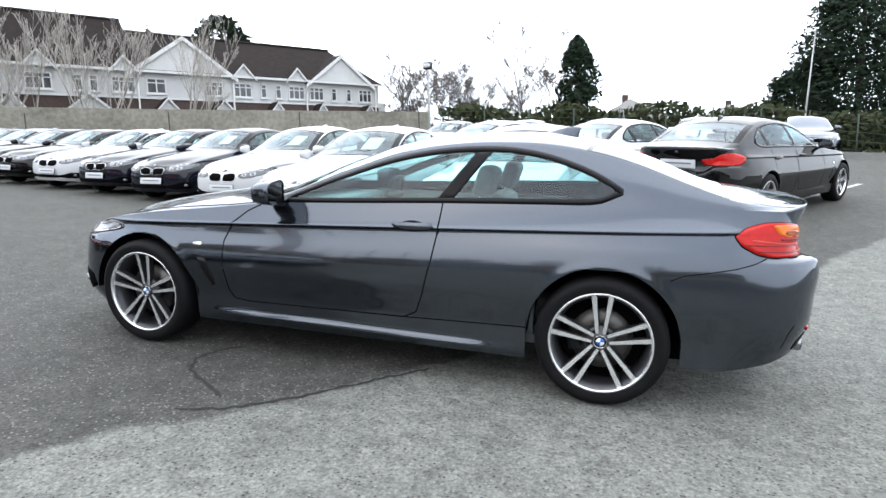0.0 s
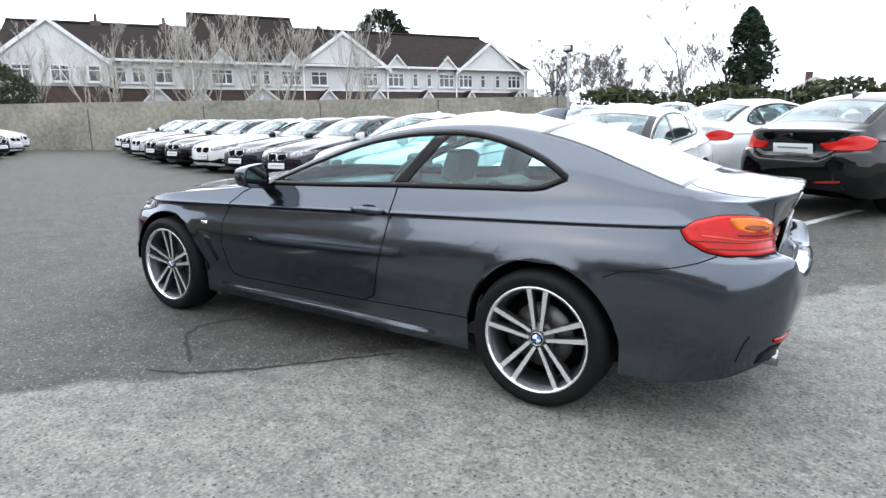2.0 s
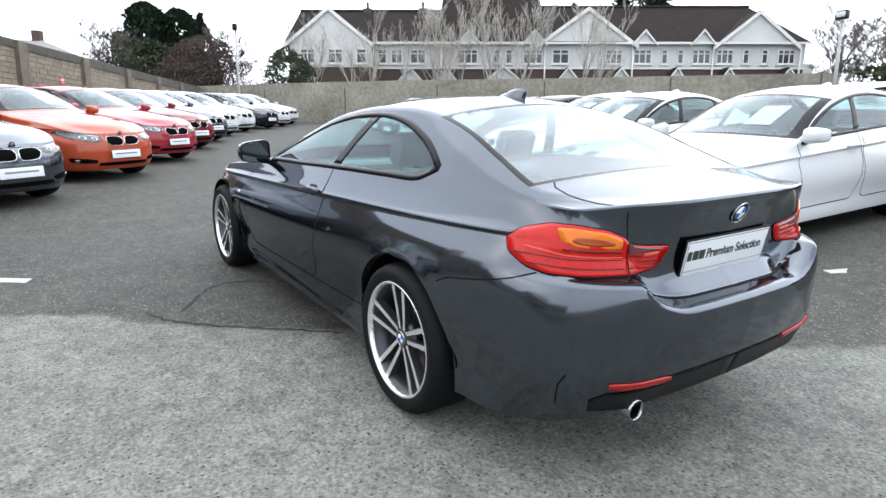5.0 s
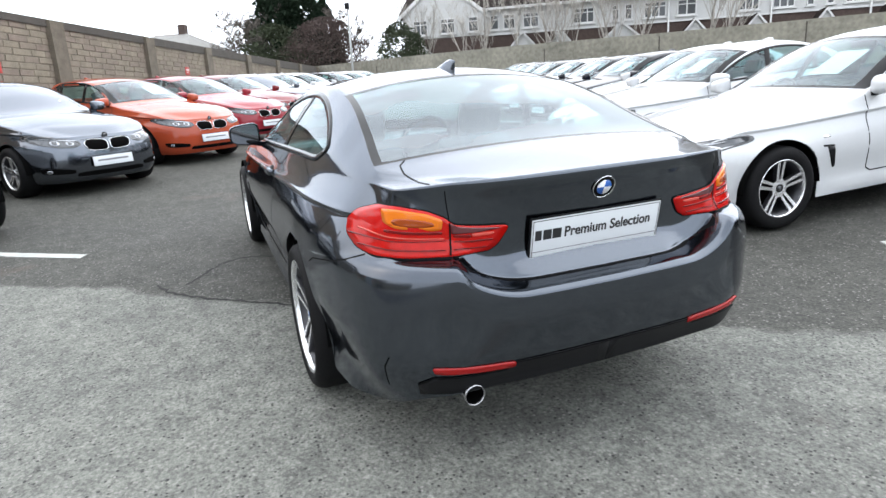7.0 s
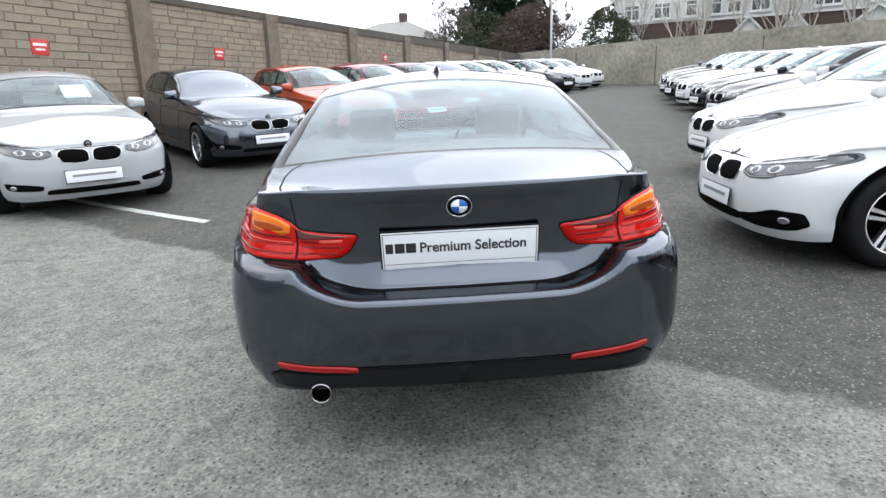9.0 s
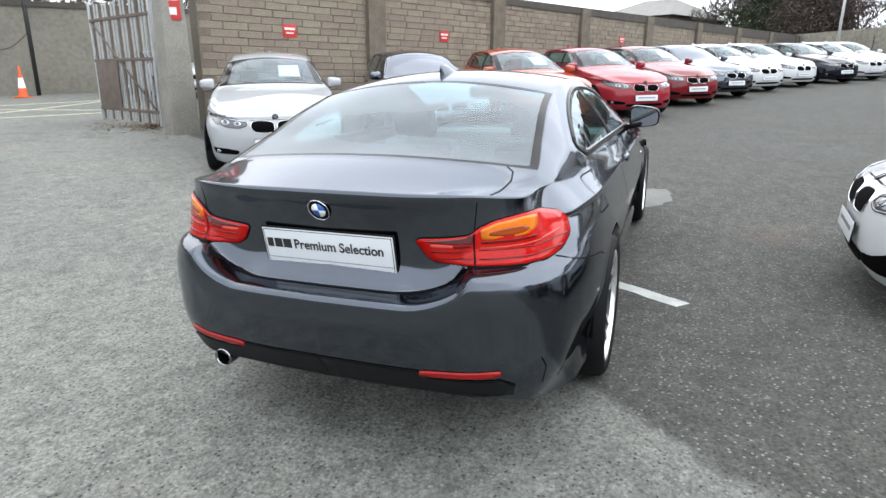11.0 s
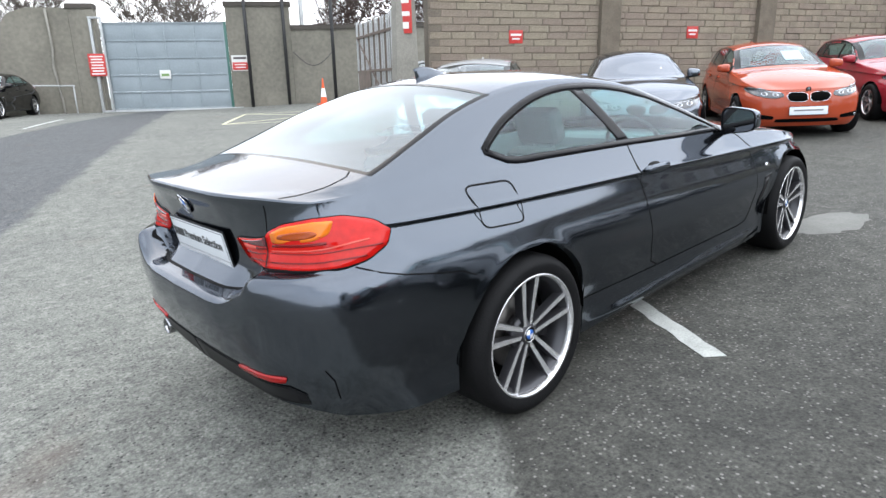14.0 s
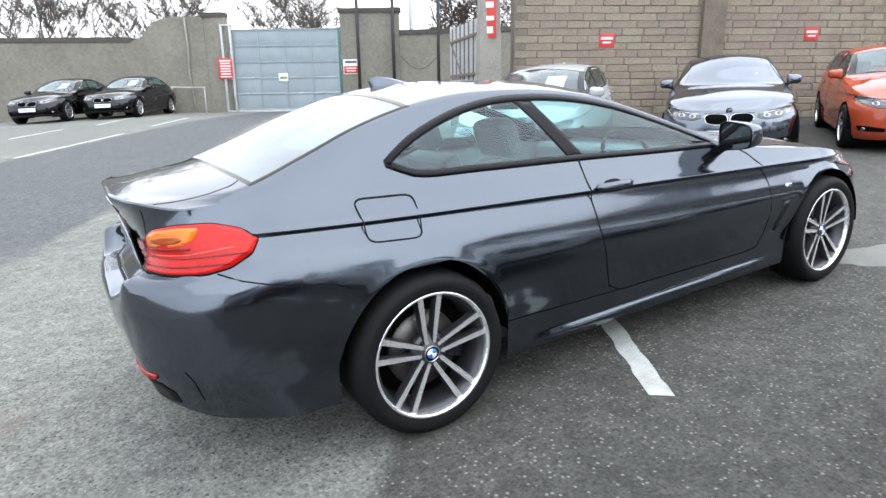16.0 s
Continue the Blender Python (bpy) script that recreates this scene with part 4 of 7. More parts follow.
        for yc, rr in ((0.445, 0.028), (0.585, 0.031)):
            zc = 0.645 + dz + (yc - 0.43) * 0.10
            ring = [(sg * yc + rr * 1.5 * math.cos(a), zc + rr * math.sin(a)) for a in np.linspace(0, 2 * math.pi, 18, endpoint=False)]
            skin.patch("lamp_bowl", ring, "front", 0.007, LAMP_BRIGHT, lampo, n=3)
            ring2 = [(sg * yc + rr * 0.75 * math.cos(a), zc + rr * 0.62 * math.sin(a)) for a in np.linspace(0, 2 * math.pi, 14, endpoint=False)]
            skin.patch("lamp_projector", ring2, "front", 0.010, LAMP_DARK if s["boot"] else LAMP_GLASS, lampo, n=3)
        brow = [(sg * 0.36, 0.664 + dz), (sg * 0.36, 0.675 + dz), (sg * 0.50, 0.694 + dz), (sg * 0.72, 0.728 + dz), (sg * 0.715, 0.715 + dz), (sg * 0.50, 0.682 + dz)]
        skin.patch("lamp_brow", brow, "front", 0.009, LAMP_BRIGHT, lampo, n=3, label="bright strip above the headlamp bowls")
        if s["boot"]:
            sidei = rounded([(sg * 0.36, 0.295), (sg * 0.36, 0.345), (sg * 0.50, 0.362), (sg * 0.64, 0.410), (sg * 0.755, 0.392), (sg * 0.765, 0.310), (sg * 0.72, 0.272), (sg * 0.52, 0.280)], 4, 0.25)
        else:
            sidei = rounded([(sg * 0.46, 0.305), (sg * 0.45, 0.352), (sg * 0.60, 0.375), (sg * 0.760, 0.385), (sg * 0.735, 0.312)], 4, 0.25)
        si = skin.patch("side_intake", sidei, "front", 0.008, ARCH, c, n=6)
        fog = [(sg * 0.69 + 0.024 * math.cos(a), 0.340 + 0.022 * math.sin(a)) for a in np.linspace(0, 2 * math.pi, 16, endpoint=False)]
        skin.patch("fog_lamp", fog, "front", 0.013, LAMP_BRIGHT, si, n=3)
    skin.patch("lower_intake", rounded([(-0.35, 0.285), (-0.37, 0.345), (0.37, 0.345), (0.35, 0.285)] if s["boot"] else [(-0.44, 0.262), (-0.42, 0.312), (0.42, 0.312), (0.44, 0.262)], 4, 0.2), "front", 0.010, ARCH, c, n=9)
    skin.line("bumper_gap", [(-0.30, 0.70), (0.0, 0.705), (0.30, 0.70)], "front", 0.006, SEAM, c)
    p, nrm = skin.put(0.0, 0.715 + s.get("face_z", 0.0), "front", 0.004)
    roundel(c, Matrix.Translation(p) @ nrm.to_track_quat("Z", "Y").to_matrix().to_4x4(), 0.038, hero)
    p, nrm = skin.put(0.0, 0.43, "front", 0.022)
    plate(c, Matrix.Translation(p) @ pose(0, 0, 0, 82, 0, -90), False)
    if sheet:
        wx = s["screen"][0] + 0.30
        bm = bmesh.new()
        box(bm, (-0.145, -0.19, -0.001), (0.145, 0.19, 0.001))
        z = float(s["mid_z"](wx)) - 0.07
        sl = math.degrees(math.atan2(float(s["mid_z"](wx + 0.1)) - float(s["mid_z"](wx - 0.1)), 0.2))
        ob = part("price_sheet", bm, PAPER, c, "white paper sheet behind the windscreen", False)
        ob.matrix_local = pose(wx - 0.02, -0.25, z + 0.012, 0, -sl, 0) @ pose(0, 0, 0, 0, 0, 90)
    # tail
    tail_x = s["plan"][-1][0]
    for sg in (-1, 1):
        view = "left" if sg < 0 else "right"
        tl = new("tail_light")
        tl.parent = c
        tl.empty_display_size = 0.05
        tagged(tl, "red tail light cluster with an amber band" if hero else "red tail light cluster")
        tail_lamp(skin, tl, sg, s, hero)
    if s["boot"]:
        for sg in (-1, 1):
            skin.line("boot_gap", [(0.855, sg * 0.578), (0.80, sg * 0.592), (0.68, sg * 0.60), (0.60, sg * 0.585), (0.565, sg * 0.555)], "top", 0.006, SEAM, c)
            skin.line("boot_gap", [(0.575, 0.900), (0.585, 0.955), (0.59, 0.998)], "wrap_left" if sg < 0 else "wrap_right", 0.006, SEAM, c)
            skin.line("boot_gap", [(u, float(s["shelf"](u)) + 0.0035) for u in (0.0, 0.2, 0.33, 0.37, 0.42, 0.46, 0.50, 0.53, 0.56)], "wrap_left" if sg < 0 else "wrap_right", 0.0045, SEAM, c)
    p, nrm = skin.put(0.0, 0.957, "rear", 0.003)
    roundel(c, Matrix.Translation(p) @ nrm.to_track_quat("Z", "Y").to_matrix().to_4x4(), 0.041, hero)
    p, nrm = skin.put(0.0, 0.80, "rear", 0.012)
    plate(c, Matrix.Translation(p) @ pose(0, 0, 0, 90 + 9, 0, 90) @ pose(0, 0.006 if letters else 0, 0), letters, h=0.136 if letters else 0.118)
    for sg in (-1, 1):
        wrap = "wrap_left" if sg < 0 else "wrap_right"
        insert = [(0.0, 0.335), (0.0, 0.425), (0.365, 0.423), (0.40, 0.398), (0.66, 0.408), (0.72, 0.380), (0.72, 0.335)]
        df = skin.patch("diffuser", insert, wrap, 0.003, SATIN_BLACK, c, n=8, label="dark lower bumper insert")
        skin.line("diffuser_edge", insert[1:6], wrap, 0.006, SEAM, df, off=0.004)
        skin.patch("rear_reflector", rounded([(sg * 0.362, 0.404), (sg * 0.362, 0.426), (sg * 0.64, 0.450), (sg * 0.63, 0.426)], 3, 0.2), "rear", 0.007, REFLECTOR_RED, c, n=3, label="narrow red reflector")
        skin.line("bumper_slit", [(0.805, 0.480), (0.83, 0.44), (0.84, 0.36)], wrap, 0.006, SEAM, c)
    if exhaust:
        ev, ef = lathe([(0.028, -0.25), (0.038, -0.25), (0.042, -0.01), (0.040, 0.0), (0.036, -0.004), (0.034, -0.012)], 28, "x")
        mesh_ob("exhaust_pipe", [(x + tail_x - 0.085, y * 0.9 - 0.502, z * 0.9 + 0.322) for x, y, z in ev], ef, EXHAUST, c, "chrome tailpipe")
        # lining of the pipe's end in one even near-black
        ev, ef = lathe([(0.035, -0.008), (0.033, -0.05), (0.031, -0.16), (0.0, -0.16)], 28, "x")
        mesh_ob("exhaust_mouth", [(x + tail_x - 0.085, y * 0.9 - 0.502, z * 0.9 + 0.322) for x, y, z in ev], ef, ARCH, c, "near-black inside of the tailpipe")
    # roof fin
    fx0 = s["back"][0] - 0.20
    fv, ff = [], []
    for i in range(9):
        q = i / 8
        x = fx0 - 0.10 + 0.19 * q
        zb = float(s["mid_z"](x))
        h = 0.004 + 0.040 * math.sin(math.pi * min(q * 0.62, 1)) ** 1.3
        w = 0.042 * (1 - 0.75 * q) * math.sin(math.pi * min(0.12 + q * 0.8, 1)) + 0.004
        fv += [(x, -w, zb - 0.004), (x + 0.01 * q, -0.35 * w, zb + h * 0.7), (x + 0.02 * q, 0, zb + h), (x + 0.01 * q, 0.35 * w, zb + h * 0.7), (x, w, zb - 0.004)]
    ff = grid_faces(9, 5) + [(0, 1, 2, 3, 4), (44, 43, 42, 41, 40)]
    fin = mesh_ob("roof_aerial", fv, ff, shade, c, "shark-fin aerial")
    fix(fin)
    fin.color = (*colour, 1)
    return c, skin


def tail_lamp(skin, tl, sg, s, full=True):
    """A cluster that wraps from the boot lid round to the flank."""
    view = "wrap_left" if sg < 0 else "wrap_right"
    d = s.get("lamp_z", 0.003)
    at = lambda pts: [(u, z + d) for u, z in pts]
    shape = rounded(at(((0.348, 0.864), (0.45, 0.873), (0.555, 0.886), (0.595, 0.910), (0.67, 0.934), (0.80, 0.949), (0.94, 0.944), (1.04, 0.919), (1.105, 0.886), (1.075, 0.842), (1.0, 0.803), (0.92, 0.789), (0.75, 0.788), (0.57, 0.788), (0.42, 0.785), (0.385, 0.805))), 3, 0.22)
    skin.patch("lens", shape, view, 0.006, RED_LENS, tl, n=8, lift=0.004, label="red lens")
    skin.ring("lamp_seal", shape, view, -0.001, 0.0035, 0.004, SEAM, tl)
    if not full:
        return
    skin.patch("amber_lens", rounded(at(((0.605, 0.905), (0.67, 0.926), (0.80, 0.939), (0.90, 0.934), (0.872, 0.895), (0.80, 0.879), (0.615, 0.872))), 4, 0.22), view, 0.0105, AMBER, tl, n=4, label="amber lens")
    skin.patch("amber_core", rounded(at(((0.640, 0.886), (0.645, 0.900), (0.72, 0.910), (0.80, 0.911), (0.825, 0.900), (0.80, 0.889), (0.72, 0.883))), 3, 0.3), view, 0.0112, AMBER_DARK, tl, n=3)
    for z0, z1, ua, ub in ((0.860, 0.869, 0.612, 0.86), (0.834, 0.8385, 0.60, 1.06), (0.806, 0.811, 0.60, 1.0), (0.841, 0.850, 0.488, 0.562), (0.822, 0.827, 0.405, 0.562), (0.799, 0.803, 0.425, 0.562)):
        skin.patch("light_guide", rounded(at([(ua, z0), (ua, z1), ((ua + ub) / 2, z1 + 0.002), (ub, z1 + 0.006), (ub, z0 + 0.006), ((ua + ub) / 2, z0 + 0.002)]), 2, 0.2), view, 0.0112, DEEP_RED, tl, n=4, label="dark red band")
    skin.patch("lamp_web", rounded(at(((0.375, 0.860), (0.46, 0.869), (0.545, 0.881), (0.570, 0.893), (0.570, 0.858), (0.47, 0.855))), 3, 0.15), view, 0.0110, MAROON, tl, n=3, label="dull maroon upper part of the lens")
    skin.patch("light_bar", rounded(at(((0.405, 0.842), (0.400, 0.850), (0.482, 0.852), (0.482, 0.843))), 3, 0.2), view, 0.0112, PINK_LENS, tl, n=3, label="pale red strip")
    skin.patch("light_bar", rounded(at(((0.605, 0.843), (0.605, 0.848), (0.84, 0.854), (1.02, 0.864), (1.02, 0.860), (0.84, 0.849))), 2, 0.2), view, 0.0113, PINK_LENS, tl, n=3, label="pale red strip")
    skin.line("lamp_split", at([(0.578, 0.785), (0.578, 0.84), (0.576, 0.896)]), view, 0.008, SEAM, tl, off=0.0118)


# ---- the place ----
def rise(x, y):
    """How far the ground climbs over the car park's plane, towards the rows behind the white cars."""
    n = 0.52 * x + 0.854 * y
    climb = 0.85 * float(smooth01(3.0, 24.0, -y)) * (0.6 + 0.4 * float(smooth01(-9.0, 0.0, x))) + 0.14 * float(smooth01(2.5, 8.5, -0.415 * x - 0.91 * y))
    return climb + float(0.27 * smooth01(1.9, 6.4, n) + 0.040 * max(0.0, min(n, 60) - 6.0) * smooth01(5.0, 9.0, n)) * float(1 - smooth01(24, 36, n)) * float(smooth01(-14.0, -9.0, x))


def lot(x, y, z=0.0):
    return LOT @ Vector((x, y, z + rise(x, y)))


def upright(x, y, az, z=0.0):
    """A level frame on the ground at a place of the car park: x runs along az (degrees), z is up."""
    return Matrix.Translation(lot(x, y)) @ pose(0, 0, z, 0, 0, az)


def parked(x, y, heading, nose=3.6):
    """The pose of a car whose nose stands at (x, y) and points to heading (degrees from x)."""
    a = radians(heading)
    f, l = Vector((math.cos(a), math.sin(a))), Vector((-math.sin(a), math.cos(a)))
    wheels = {}
    for i, back in enumerate((nose - 2.8, nose)):
        for j in (-1, 1):
            q = Vector((x, y)) - f * back + l * (0.75 * j)
            wheels[i, j] = lot(q.x, q.y)
    fwd = (wheels[0, -1] + wheels[0, 1] - wheels[1, -1] - wheels[1, 1]).normalized()
    left = (wheels[0, 1] + wheels[1, 1] - wheels[0, -1] - wheels[1, -1])
    up = fwd.cross(left).normalized()
    left = up.cross(fwd)
    m = Matrix((-fwd, -left, up)).transposed().to_4x4()
    m.translation = (wheels[1, -1] + wheels[1, 1]) / 2
    return m


def ground_material():
    m = material("patched_asphalt", (0.1, 0.1, 0.1), 0.86, spec=0.22)
    n, l = m.node_tree.nodes, m.node_tree.links
    b, tc = n["Principled BSDF"], next(q for q in n if q.type == "TEX_COORD")

    def noise_at(scale, detail=5, rough=0.6):
        t = n.new("ShaderNodeTexNoise")
        t.inputs["Scale"].default_value, t.inputs["Detail"].default_value, t.inputs["Roughness"].default_value = scale, detail, rough
        l.new(tc.outputs["Object"], t.inputs["Vector"])
        return t.outputs[0]

    def maths(op, a, c, clamp=False):
        t = n.new("ShaderNodeMath")
        t.operation, t.use_clamp = op, clamp
        for k, q in enumerate((a, c)):
            if isinstance(q, (int, float)):
                t.inputs[k].default_value = q
            else:
                l.new(q, t.inputs[k])
        return t.outputs[0]

    def span(v, a, c, lo=0.0, hi=1.0):
        t = n.new("ShaderNodeMapRange")
        for k, q in enumerate((a, c, lo, hi)):
            t.inputs[1 + k].default_value = q
        l.new(v, t.inputs[0])
        return t.outputs[0]

    def blend(f, a, c, kind="MIX"):
        t = n.new("ShaderNodeMix")
        t.data_type, t.blend_type = "RGBA", kind
        for k, q in ((0, f), (6, a), (7, c)):
            if isinstance(q, (int, float)):
                t.inputs[k].default_value = q
            elif isinstance(q, tuple):
                t.inputs[k].default_value = (*q, 1)
            else:
                l.new(q, t.inputs[k])
        return t.outputs[2]

    xyz = n.new("ShaderNodeSeparateXYZ")
    l.new(tc.outputs["Object"], xyz.inputs[0])
    X, Y = xyz.outputs[0], xyz.outputs[1]

    def half(a, c, d, soft, wob):
        """One side of a ragged line: a x + c y > d."""
        s = maths("ADD", maths("MULTIPLY", X, a), maths("MULTIPLY", Y, c))
        s = maths("ADD", s, maths("MULTIPLY", maths("SUBTRACT", wob, 0.5), 0.5))
        return span(s, d - soft, d + soft)

    wob = noise_at(1.3, 6)
    pale = half(0.787, -0.617, -0.37, 0.035, wob)
    road = maths("MULTIPLY", half(0.906, -0.423, 3.15, 0.08, wob), half(0.793, -0.610, -13.6, 0.1, wob))
    lane = maths("SUBTRACT", 1.0, half(0.797, -0.604, 8.75, 0.08, wob), True)
    road = maths("MULTIPLY", maths("MULTIPLY", half(0.906, -0.423, 3.2, 0.08, wob), lane), half(-0.3, -0.95, 3.0, 1.0, wob))
    big, mid_n, grit = noise_at(0.35, 6), noise_at(3.0, 6, 0.7), noise_at(55.0, 3, 0.75)
    vor = n.new("ShaderNodeTexVoronoi")
    vor.inputs["Scale"].default_value = 58.0
    l.new(tc.outputs["Object"], vor.inputs["Vector"])
    hue = n.new("ShaderNodeSeparateColor")
    l.new(vor.outputs["Color"], hue.inputs[0])
    dark = blend(span(mid_n, 0.3, 0.7), (0.0425, 0.0425, 0.039), (0.063, 0.0625, 0.0575))
    light = blend(span(mid_n, 0.3, 0.7), (0.108, 0.1105, 0.1035), (0.142, 0.144, 0.134))
    col = blend(pale, dark, light)
    col = blend(road, col, (0.066, 0.069, 0.074))
    col = blend(1.0, col, blend(span(big, 0.3, 0.7), (0.82, 0.82, 0.82), (1.16, 1.16, 1.14)), "MULTIPLY")
    col = blend(1.0, col, blend(span(grit, 0.25, 0.75), (0.34, 0.34, 0.34), (1.78, 1.78, 1.74)), "MULTIPLY")
    blot = noise_at(11.0, 5, 0.65)
    col = blend(1.0, col, blend(span(blot, 0.3, 0.7), (0.72, 0.72, 0.72), (1.28, 1.28, 1.27)), "MULTIPLY")
    oil = maths("MULTIPLY", span(noise_at(1.9, 3, 0.55), 0.60, 0.72), 0.38)
    col = blend(oil, col, (0.045, 0.045, 0.042))
    stone = maths("MULTIPLY", span(hue.outputs[0], 0.80, 0.84), span(vor.outputs["Distance"], 0.42, 0.30))
    col = blend(maths("MULTIPLY", stone, 0.55), col, (0.26, 0.25, 0.235))
    pit = maths("MULTIPLY", span(hue.outputs[1], 0.86, 0.90), span(vor.outputs["Distance"], 0.42, 0.30))
    col = blend(maths("MULTIPLY", pit, 0.85), col, (0.02, 0.02, 0.02))
    rust = maths("MULTIPLY", span(noise_at(0.9, 4), 0.62, 0.72), 0.22)
    col = blend(rust, col, (0.14, 0.09, 0.07))
    l.new(col, b.inputs["Base Color"])
    l.new(span(big, 0.3, 0.7, 0.72, 0.92), b.inputs["Roughness"])
    bp = n.new("ShaderNodeBump")
    bp.inputs["Strength"].default_value, bp.inputs["Distance"].default_value = 0.55, 0.006
    l.new(maths("ADD", grit, vor.outputs["Distance"]), bp.inputs["Height"])
    l.new(bp.outputs[0], b.inputs["Normal"])
    return m


lines = sorted(set([round(q, 2) for q in np.r_[np.arange(-40, 41, 1.0), np.arange(-400, 401, 40.0)]]))
k = len(lines)
ground = mesh_ob("ground", [lot(x, y) for x in lines for y in lines], grid_faces(k, k), ground_material(), None, "worn grey asphalt car park in two shades, with stones showing")
tagged(ground, category="ground", kind="structure")
fix(ground)
if ground.data.polygons[0].normal.z < 0:
    ground.data.flip_normals()

ROAD_PAINT = material("worn_white_road_paint", (0.37, 0.38, 0.36), 0.8, vary=0.35, scale=9, bump=0.3, bump_scale=60)
ROAD_YELLOW = material("worn_pale_yellow_paint", (0.46, 0.44, 0.30), 0.8, vary=0.35, scale=9)
# flat ribbon colour: the shade down in a crack is painted on
CRACK = material("crack_painted_shade", (0.013, 0.013, 0.012), 0.95, vary=0.4, scale=14)


def stripe(a, b, w, mat, label="worn white painted parking line"):
    """A ragged painted line on the ground."""
    a, b = Vector(a), Vector(b)
    n = max(4, int((b - a).length / 0.07))
    d = (b - a).normalized()
    s = Vector((-d.y, d.x))
    v = []
    for i in range(n + 1):
        p = a + (b - a) * i / n
        for sg in (-1, 1):
            q = p + s * sg * (w / 2 + random.uniform(-0.007, 0.007)) + d * (random.uniform(-0.02, 0.02) if i in (0, n) else 0)
            v.append(lot(q.x, q.y, 0.004))
    ob = mesh_ob("parking_line", v, grid_faces(n + 1, 2, True), mat, None, label)
    return tagged(ob, category="road marking", group="painted lines", kind="structure")


for a, b in (((-3.10, -2.22), (-4.45, -4.35)), ((-1.62, 0.02), (-0.905, 1.225)), ((-0.01, 3.13), (1.45, 5.75)), ((2.75, 7.85), (4.6, 10.9)), ((2.1, -11.9), (-0.1, -14.9)), ((2.4, -15.9), (1.2, -17.6)), ((-0.95, -16.4), (-2.3, -18.8)),
             ((0.35, -18.2), (-0.9, -20.6)), ((-13.4, -2.2), (-14.3, -3.7)), ((4.9, 1.2), (6.4, 3.6))):
    stripe(a, b, 0.105, ROAD_PAINT)
for a, b in (((-4.9, -13.5), (-7.0, -16.6)), ((-7.0, -16.6), (-11.3, -14.7)), ((-4.9, -13.5), (-9.3, -11.6)), ((-4.9, -13.5), (-11.3, -14.7)), ((-7.0, -16.6), (-9.3, -11.6))):
    stripe(a, b, 0.10, ROAD_YELLOW, "faded pale yellow hatching line on the asphalt")


def crack(points, w, name="ground_crack", label="asphalt crack drawn flat, its inner shade painted dark"):
    pts, v = [], []
    for (a, b), (c, d) in zip(points[:-1], points[1:]):
        n = max(2, int(math.hypot(c - a, d - b) / 0.035))
        pts += [(a + (c - a) * i / n, b + (d - b) * i / n) for i in range(n)]
    pts.append(points[-1])
    for i, (x, y) in enumerate(pts):
        q0, q1 = pts[max(i - 1, 0)], pts[min(i + 1, len(pts) - 1)]
        t = Vector((q1[0] - q0[0], q1[1] - q0[1])).normalized()
        j = random.uniform(-0.012, 0.012)
        ww = w * random.uniform(0.35, 1.0) * (0.3 if i in (0, len(pts) - 1) else 1)
        for sg in (-1, 1):
            v.append(lot(x - t.y * (j + sg * ww / 2), y + t.x * (j + sg * ww / 2), 0.003))
    ob = mesh_ob(name, v, grid_faces(len(pts), 2, True), CRACK, None, label)
    return tagged(ob, category="crack", kind="structure")


crack([(-2.16, -0.74), (-2.28, -0.86), (-2.32, -1.02), (-2.22, -1.18), (-2.02, -1.30), (-1.82, -1.42)], 0.030)
crack([(-1.95, -1.62), (-1.72, -1.53), (-1.47, -1.31), (-1.28, -1.08), (-1.10, -0.87), (-0.95, -0.70)], 0.030)
bm = bmesh.new()
ring = [bm.verts.new(lot(-3.72 + 0.46 * math.cos(a) * random.uniform(0.85, 1.1), 0.89 - 0.06 * math.cos(a) + 0.23 * math.sin(a) * random.uniform(0.8, 1.15), 0.003)) for a in np.linspace(0, 2 * math.pi, 30, endpoint=False)]
bm.faces.new(ring)
tagged(part("ground_patch", bm, material("pale_cement_patch", (0.135, 0.135, 0.125), 0.9, vary=0.25, scale=5, bump=0.3), None, "pale dried cement patch on the asphalt", False), category="patch", kind="structure")

# ---- walls ----
RENDER = material("weathered_render", (0.158, 0.148, 0.122), 0.93, vary=0.28, scale=0.7, bump=0.35, bump_scale=25)
CONCRETE = material("stained_concrete", (0.205, 0.196, 0.160), 0.92, vary=0.5, scale=0.55, bump=0.35, bump_scale=20)
MORTAR = material("wall_mortar", (0.135, 0.114, 0.090), 0.95, vary=0.3, scale=3, bump=0.4)
PIER = material("pier_block", (0.125, 0.105, 0.08), 0.93, vary=0.35, scale=4, bump=0.4, bump_scale=30)
COPING = material("dark_coping_stone", (0.060, 0.052, 0.044), 0.9, vary=0.3, scale=4, bump=0.3)
SIGN_RED = material("red_sign_plate", (0.42, 0.025, 0.02), 0.45, vary=0.1, scale=8)
SIGN_WHITE = material("white_sign_plate", (0.55, 0.55, 0.53), 0.5, vary=0.08, scale=8)
BAR_WHITE = material("white_lettering", (0.62, 0.60, 0.58), 0.6)
BAR_DARK = material("dark_lettering", (0.06, 0.05, 0.05), 0.6)


